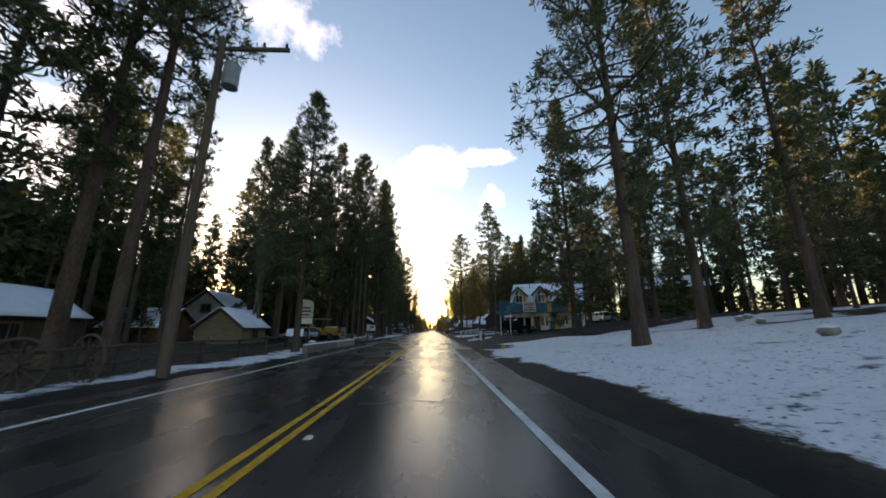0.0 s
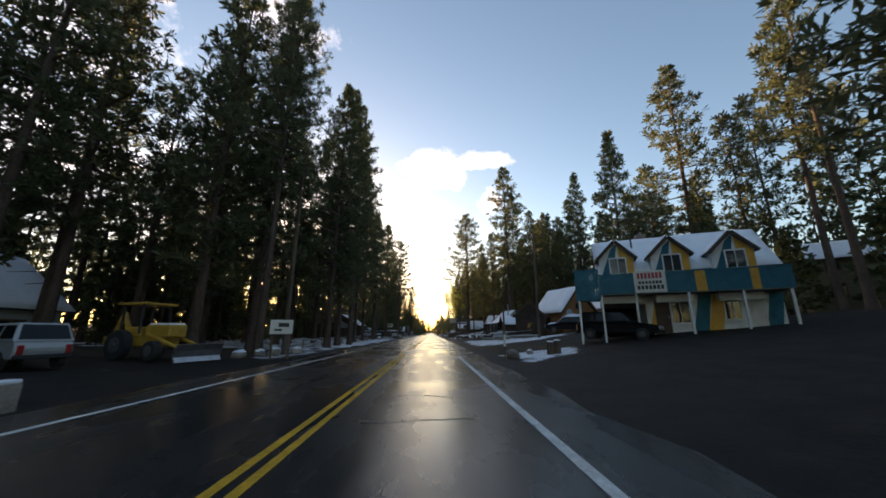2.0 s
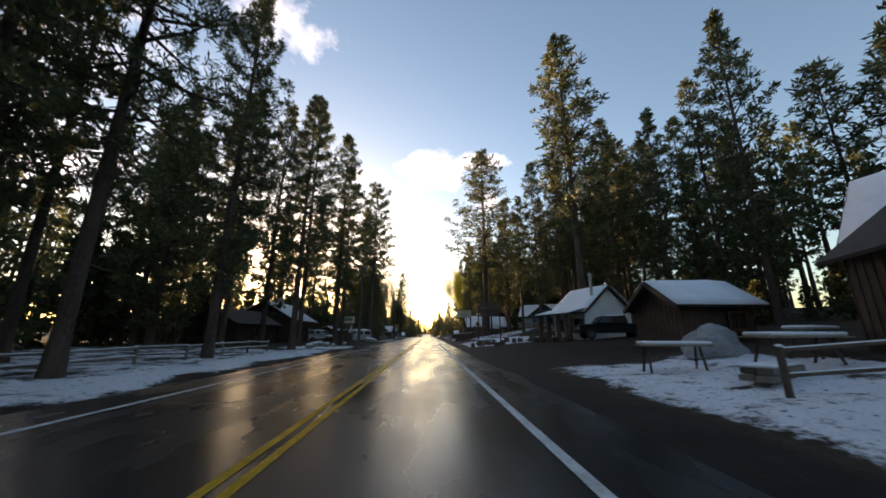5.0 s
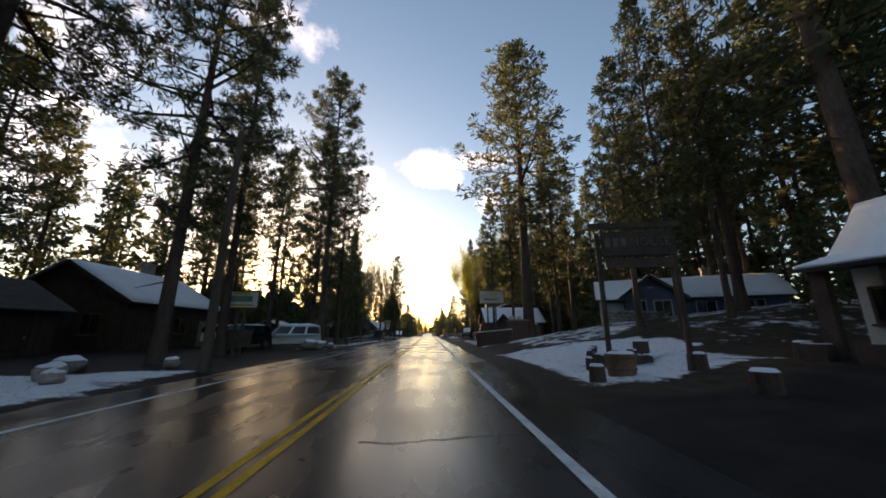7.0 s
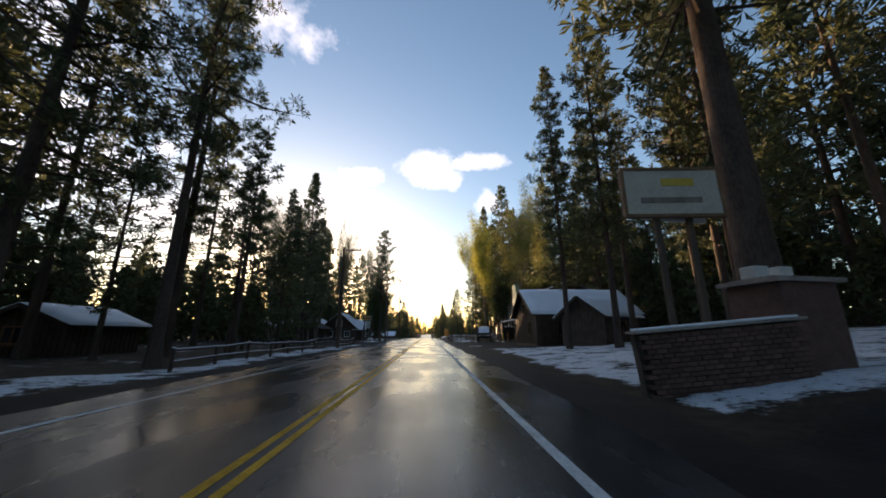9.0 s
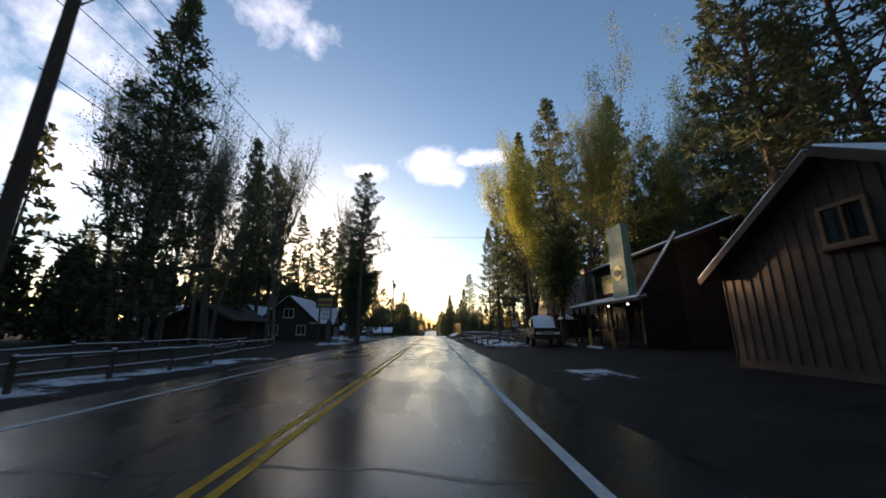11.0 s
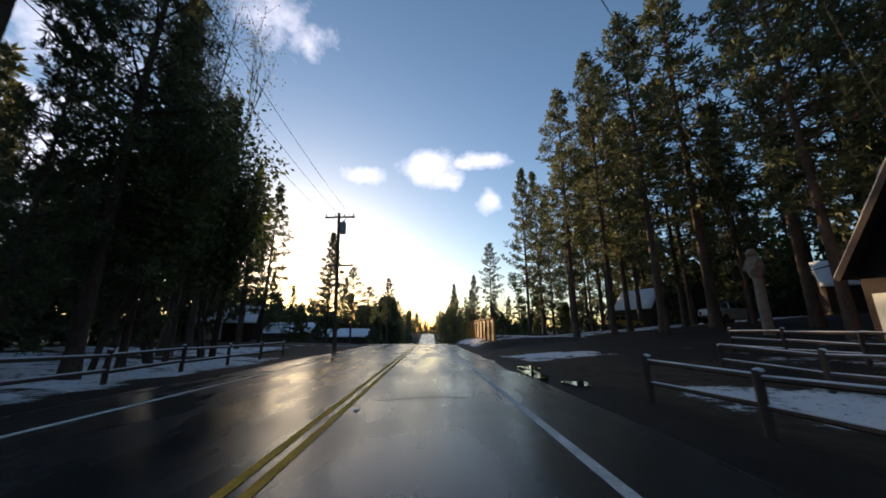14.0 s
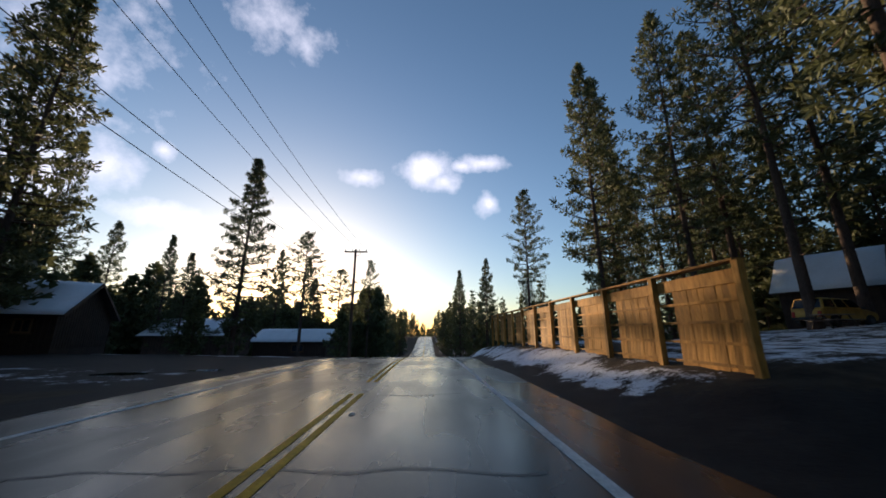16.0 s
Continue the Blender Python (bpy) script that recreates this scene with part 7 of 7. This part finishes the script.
# picnic tables in the pines
pt = thing("picnic_table", "dark wooden picnic table under the pines with snow", "picnic table", pose(19.5, 228, ground_z(19.5, 228), 0, 0, 20), "picnic tables")
for k in range(4):
    bm = bmesh.new()
    box(bm, (0, -0.27 + k * 0.18, 0.75), (1.8, 0.16, 0.04))
    part("tabletop_plank", bm, M_WOOD_GREY, pt)
for s in (-1, 1):
    bm = bmesh.new()
    box(bm, (0, s * 0.68, 0.45), (1.8, 0.25, 0.04))
    part("bench", bm, M_WOOD_GREY, pt)
    bm = bmesh.new()
    for e in (-1, 1):
        rod(bm, (s * 0.65, e * 0.65, -0.05), (s * 0.65, e * 0.2, 0.74), 0.05, n=6)
    box(bm, (s * 0.65, 0, 0.41), (0.06, 1.5, 0.09))
    part("leg_frame", bm, M_WOOD_DARK, pt)
for x, y, a in ((23, 231, 70), (25.5, 225, -10), (16.5, 233, 40)):
    copy_thing(pt, pose(x, y, ground_z(x, y), 0, 0, a))
# carved post figure
bm = bmesh.new()
rod(bm, (0, 0, -0.3), (0, 0, 3.4), 0.30, 0.26, 12)
bmesh.ops.create_icosphere(bm, subdivisions=3, radius=1.0, matrix=pose(0, 0, 4.1) @ Matrix.Diagonal((0.45, 0.42, 0.85, 1)))
bmesh.ops.create_icosphere(bm, subdivisions=2, radius=0.30, matrix=pose(-0.1, -0.05, 4.95))
bmesh.ops.create_icosphere(bm, subdivisions=2, radius=0.15, matrix=pose(-0.38, -0.1, 4.9))
for s in (-1, 1):
    rod(bm, (-0.1, s * 0.3, 4.5), (-0.45, s * 0.3, 3.9), 0.13, 0.10, 8)
st = part("carved_figure", bm, M_WOOD_GREY)
st.matrix_basis = pose(22.1, 201.5, ground_z(22.1, 201.5))
tagged(st, "pale carved timber figure on a tall log", "statue")
# yard clutter by the cabins: lumber under snow
for x, y, a, n in ((10.5, 68.6, 10, 5), (12.8, 69.2, -20, 4), (9.6, 72.6, 30, 4), (13.5, 66.8, 5, 3)):
    lp = thing("lumber_pile", "pile of weathered boards under snow", "lumber", pose(x, y, ground_z(x, y), 0, 0, a), "lumber piles")
    for k in range(n):
        bm = bmesh.new()
        box(bm, (0, (k % 2) * 0.3 - 0.15, 0.08 + 0.14 * (k // 2)), (2.4 - 0.15 * k, 0.26, 0.12))
        part("timber", bm, M_WOOD_GREY, lp)
    bm = bmesh.new()
    box(bm, (0, 0, 0.17 + 0.14 * ((n - 1) // 2)), (2.0, 0.55, 0.06))
    part("snow_cap", bm, M_SNOW, lp, bevel=0.02)

# work tables under snow in the yard
for x, y, a, L in ((10.9, 73.2, 8, 2.6), (9.2, 75.2, -15, 2.0), (13.0, 74.6, 25, 2.2)):
    wt = thing("work_table", "rough trestle table with a slab of snow", "table", pose(x, y, ground_z(x, y), 0, 0, a), "yard tables")
    for k in range(3):
        bm = bmesh.new()
        box(bm, (0, -0.26 + k * 0.26, 0.74), (L - 0.1 * k, 0.24, 0.04))
        part("plank", bm, M_WOOD_GREY, wt)
    for e in (-1, 1):
        for f in (-1, 1):
            bm = bmesh.new()
            rod(bm, (e * L * 0.36, f * 0.34, -0.05), (e * L * 0.34, f * 0.12, 0.73), 0.035, n=6)
            part("leg", bm, M_WOOD_DARK, wt)
    bm = bmesh.new()
    box(bm, (0.05, 0, 0.81), (L * 0.9, 0.66, 0.1))
    part("snow_cap", bm, M_SNOW, wt, bevel=0.035)
th = thing("tarp_heap", "crumpled pale tarpaulin over a heap, dusted with snow", "tarpaulin", pose(12.1, 77.0, ground_z(12.1, 77.0), 0, 0, 20))
bm = bmesh.new()
bmesh.ops.create_icosphere(bm, subdivisions=4, radius=1.0)
for q in bm.verts:
    q.co = Vector((q.co.x * 1.2, q.co.y * 0.8, max(-0.1, q.co.z * 1.0))) * (1 + 0.28 * noise.noise(q.co * 1.3) + 0.08 * noise.noise(q.co * 5.0))
part("tarpaulin", bm, M_GREYWALL, th)

# puddles and road studs
for n, (x, y, rx, ry) in enumerate(((5.1, 192.6, 0.3, 1.3), (5.6, 190.4, 0.3, 0.6), (5.6, 194.6, 0.4, 0.7), (-8.4, 218.2, 0.9, 0.5), (-6.4, 219.6, 0.7, 0.35), (-5.9, 176.4, 0.5, 1.0))):
    v = [(0, 0, 0)]
    for k in range(24):
        a = 2 * math.pi * k / 24
        r = 1 + 0.45 * noise.noise((math.cos(a) * 1.4 + n * 3, math.sin(a) * 1.4, 2.0))
        v.append((rx * r * math.cos(a), ry * r * math.sin(a), 0))
    pd = raw("puddle", v, [(0, k + 1, (k + 1) % 24 + 1) for k in range(24)], M_WATER)
    pd.location = (x, y, ground_z(x, y) + 0.018)
    tagged(pd, "still puddle of meltwater on the dark verge", "puddle", kind="structure")
for k in range(18):
    y = 4.5 + 12.2 * k
    sd = thing("road_stud", "small pale reflective stud beside the centre line", "road stud", pose(0.62, y, 0.0), "road studs")
    bm = bmesh.new()
    solid(bm, [(-0.05, 0.0), (0.05, 0.0), (0.03, 0.022), (-0.03, 0.022)], -0.05, 0.05)
    part("stud_body", bm, M_SIGNWHITE, sd)


# ---- woods ----
KEEP_OUT = [(-20, -13, 28, 36), (-33, -20, 35, 56), (-31, -22, 16, 28), (-26, -15, 101, 124), (-21, -15, 134, 141), (-22, -13, 172, 182), (-34, -24, 183, 191), (-23, -8, 182, 193), (-25, -14, 218, 236), (-27, -11, 236, 258),
            (-21, -14, 209, 217), (8, 27, 39, 63), (12, 36, 64, 90), (13, 24, 92, 108), (13, 32, 112, 130), (8.5, 13.5, 122, 129), (10, 22, 142, 155), (11, 27, 155, 180), (10, 33, 176, 196), (32, 50, 208, 235), (28, 44, 30, 45), (4, 12, 205, 240), (-14, -7, 27, 44), (-14, -5, 112, 121), (4, 25, 24, 36), (9, 25, 190, 207)]
rngf = random.Random(77)
spots = [(t[0], t[1]) for t in TREES]


def free(x, y, gap):
    if any(a - 1 < x < b + 1 and c - 1 < y < d + 1 for a, b, c, d in KEEP_OUT):
        return False
    return all((x - p) ** 2 + (y - q) ** 2 > gap * gap for p, q in spots)


def sunlit(x, y):
    """The open lane through which the low sun reaches the board fence."""
    s = (x - 7.5) * math.sin(SUN_AZ) + (y - 222) * math.cos(SUN_AZ)
    across = (x - 7.5) * math.cos(SUN_AZ) - (y - 222) * math.sin(SUN_AZ)
    return 10 < s < 170 and -4.8 < across < 4.6


def wood(x0, x1, y0, y1, count, gap, hmin, hmax, kind="far", slender=0.0):
    made = tries = 0
    while made < count and tries < count * 12:
        tries += 1
        x, y = rngf.uniform(x0, x1), rngf.uniform(y0, y1)
        if not free(x, y, gap) or sunlit(x, y) or (abs(x) < 6 and y < 560):
            continue
        spots.append((x, y))
        made += 1
        h = rngf.uniform(hmin, hmax)
        turn = rngf.uniform(0, 360)
        w = rngf.uniform(0.85, 1.2) * (1 - slender * 0.4)
        if kind == "near":
            plant("near", rngf.choice((0, 1, 3, 2, 3)), x, y, h, turn, w)
        elif kind == "mid":
            plant("mid", rngf.choice((0, 1, 2, 3, 3, 1)), x, y, h, turn, w)
        elif kind == "young":
            plant_far(3, x, y, h, turn, w)
        else:
            plant_far(rngf.choice((0, 1, 2, 2)), x, y, h, turn, w)


# left side, then right side, along the road
wood(-30, -14, -6, 12, 6, 3.4, 20, 26, "mid")
wood(-64, -30, -6, 70, 44, 3.4, 13, 20)
wood(-36, -24, 30, 66, 18, 2.6, 17, 22, "mid")
wood(-60, -34, 60, 110, 16, 3.0, 16, 22)
wood(-16, -9, 62, 92, 4, 2.6, 22, 28, "near")
wood(-30, -14, 50, 100, 8, 3.2, 20, 27, "mid")
wood(-60, -30, 44, 100, 8, 4.0, 13, 18)
wood(-30, -14, 92, 150, 7, 4.0, 19, 25, "mid")
wood(-60, -26, 98, 150, 18, 4.4, 16, 23)
wood(-13, -8.5, 132, 149, 7, 2.8, 11, 18, "mid")
wood(-30, -18, 180, 204, 8, 4.2, 14, 20, "mid")
wood(-60, -26, 150, 210, 18, 5.0, 12, 18)
wood(-45, -22, 204, 226, 9, 3.6, 13, 20, "mid")
wood(-70, -9, 262, 470, 34, 6.0, 8, 14)
wood(26, 50, -6, 26, 10, 4.0, 9, 13, "mid")
wood(30, 60, 24, 100, 20, 4.2, 22, 31, "mid")
wood(44, 80, 10, 110, 24, 5.0, 20, 28)
wood(22, 44, 98, 158, 26, 3.4, 24, 33, "mid")
wood(40, 80, 100, 160, 24, 5.0, 22, 30)
wood(26, 48, 155, 204, 22, 3.6, 22, 31, "mid")
wood(44, 80, 160, 212, 18, 5.0, 20, 28)
wood(26, 55, 212, 262, 16, 3.6, 22, 31, "mid")
wood(8.5, 70, 268, 480, 40, 6.0, 10, 18)
wood(-36, -7.5, 285, 540, 70, 2.6, 14, 20)
wood(7.5, 36, 285, 540, 70, 2.6, 14, 21)
wood(-70, 70, 575, 700, 60, 7.0, 12, 20)
wood(26, 60, 188, 216, 14, 3.4, 18, 28, "mid")
wood(28, 50, 16, 30, 8, 3.4, 9, 14, "mid")
wood(50, 88, 15, 75, 26, 3.0, 14, 24)
wood(60, 90, 180, 260, 24, 3.0, 14, 24)
wood(44, 62, 196, 262, 34, 2.2, 16, 26)
wood(46, 64, 196, 266, 70, 1.5, 7, 13, "young")
# young firs close the woods near the ground
wood(-46, -24, -6, 46, 34, 2.0, 4, 9, "young")
wood(-60, -30, 14, 60, 70, 1.8, 7, 14, "young")
wood(-46, -22, 46, 100, 26, 2.0, 3, 8, "young")
wood(-40, -26, 100, 150, 16, 2.0, 4, 8, "young")
wood(-46, -20, 150, 205, 44, 2.0, 4, 10, "young")
wood(-40, -28, 205, 232, 10, 2.0, 3, 7, "young")
wood(-34, -8, 240, 300, 44, 2.0, 4, 9, "young")
wood(-60, -8, 300, 420, 46, 3.0, 5, 9, "young")
wood(26, 70, -6, 60, 46, 2.2, 4, 9, "young")
wood(24, 60, 60, 130, 34, 2.4, 4, 9, "young")
wood(24, 60, 130, 200, 34, 2.4, 4, 9, "young")
wood(40, 60, 205, 266, 50, 1.8, 4, 10, "young")
wood(30, 60, 188, 204, 24, 1.8, 4, 10, "young")
wood(12, 27, 238, 266, 16, 2.0, 3, 7, "young")
wood(8, 50, 262, 420, 50, 3.0, 5, 10, "young")
# fir screen added to keep the low sun off the wet road
y = 15.0
while y < 335:
    y += rngf.uniform(1.9, 2.9)
    x = -28 + rngf.uniform(-2.5, 2.5)
    if free(x, y, 1.2) and not sunlit(x, y) and rngf.random() > (0.3 if y < 205 else 0.07):
        spots.append((x, y))
        plant_far(3, x, y, rngf.uniform(6, 10) if y < 205 else rngf.uniform(8, 11), rngf.uniform(0, 360), 0.9)
# a band of firs behind the low buildings; lower ones, added to shade the road, where the sun comes through to the fence
for k in range(30):
    s, q = rngf.uniform(48, 130), rngf.uniform(-48, 14)
    x, y = 7.5 + s * math.sin(SUN_AZ) + q * math.cos(SUN_AZ), 222 + s * math.cos(SUN_AZ) - q * math.sin(SUN_AZ)
    low = -4.5 < q < 3
    if x > -8 or any(a - 2 < x < b + 2 and c - 2 < y < e + 2 for a, b, c, e in KEEP_OUT):
        continue
    top = 0.3 + math.tan(SUN_EL) * s if low else rngf.uniform(6, 9.5)
    plant_far(3, x, y, max(2.5, top - ground_z(x, y)), rngf.uniform(0, 360), 0.8)
# low hedge added to shade the ground at the fence's foot
for k in range(12):
    s, q = 62 + rngf.uniform(-3, 3), -6.5 + 0.8 * k
    x, y = 7.5 + s * math.sin(SUN_AZ) + q * math.cos(SUN_AZ), 222 + s * math.cos(SUN_AZ) - q * math.sin(SUN_AZ)
    plant_far(3, x, y, 0.2 + math.tan(SUN_EL) * s - ground_z(x, y), 50 * k, 0.9)
# rows added to block the low sun from the trunks across the road
for k in range(14):
    s, q = (64, 3.6 + 0.75 * k) if k < 6 else (125, 8 + 1.1 * (k - 6))
    x, y = 7.5 + s * math.sin(SUN_AZ) + q * math.cos(SUN_AZ), 222 + s * math.cos(SUN_AZ) - q * math.sin(SUN_AZ)
    if x < -7.5:
        plant_far(3, x, y, 9.0 + 0.03 * s - ground_z(x, y), 70 * k, 0.7)
# firs behind the garage, which also screen off the low sun
for k in range(26):
    x, y = -10 - 1.9 * k + rngf.uniform(-1, 1), 268 - 0.7 * k + rngf.uniform(-3, 3)
    if not sunlit(x, y):
        plant_far(3, x, y, rngf.uniform(4.5, 8.5), rngf.uniform(0, 360), 0.75)
# small firs added to stop the sun's glint on the road
for x, y, h in ((-17.6, 235.6, 4.5), (-15.4, 237.6, 4.2), (-19.6, 238.6, 4.6)):
    plant_far(3, x, y, h, 40 * x, 0.9)
# far row added behind other trees to keep the sun off the pickup
for k in range(20):
    plant_far(k % 3, -37 - 1.05 * k, 313 + rngf.uniform(-3, 3), 16 + rngf.uniform(0, 2), 50 * k, 1.3)
wood(-90, -45, 0, 300, 60, 4.0, 9, 16)
wood(60, 100, 0, 300, 50, 4.0, 9, 16)
wood(-70, 70, 575, 640, 60, 3.0, 6, 12, "young")
# two pines added to close a gap that let sun onto the road
plant("mid", 2, -18.7, 92.0, 22, 30)
plant("mid", 0, -22.8, 100.0, 23, 80)
for k, (x, y, h) in enumerate(((-27.5, 113.0, 24), (-29.5, 105.0, 25), (-25.5, 97.5, 24), (-21.5, 94.0, 22))):
    plant("mid", k % 3, x, y, h, 75 * k)
join_far()
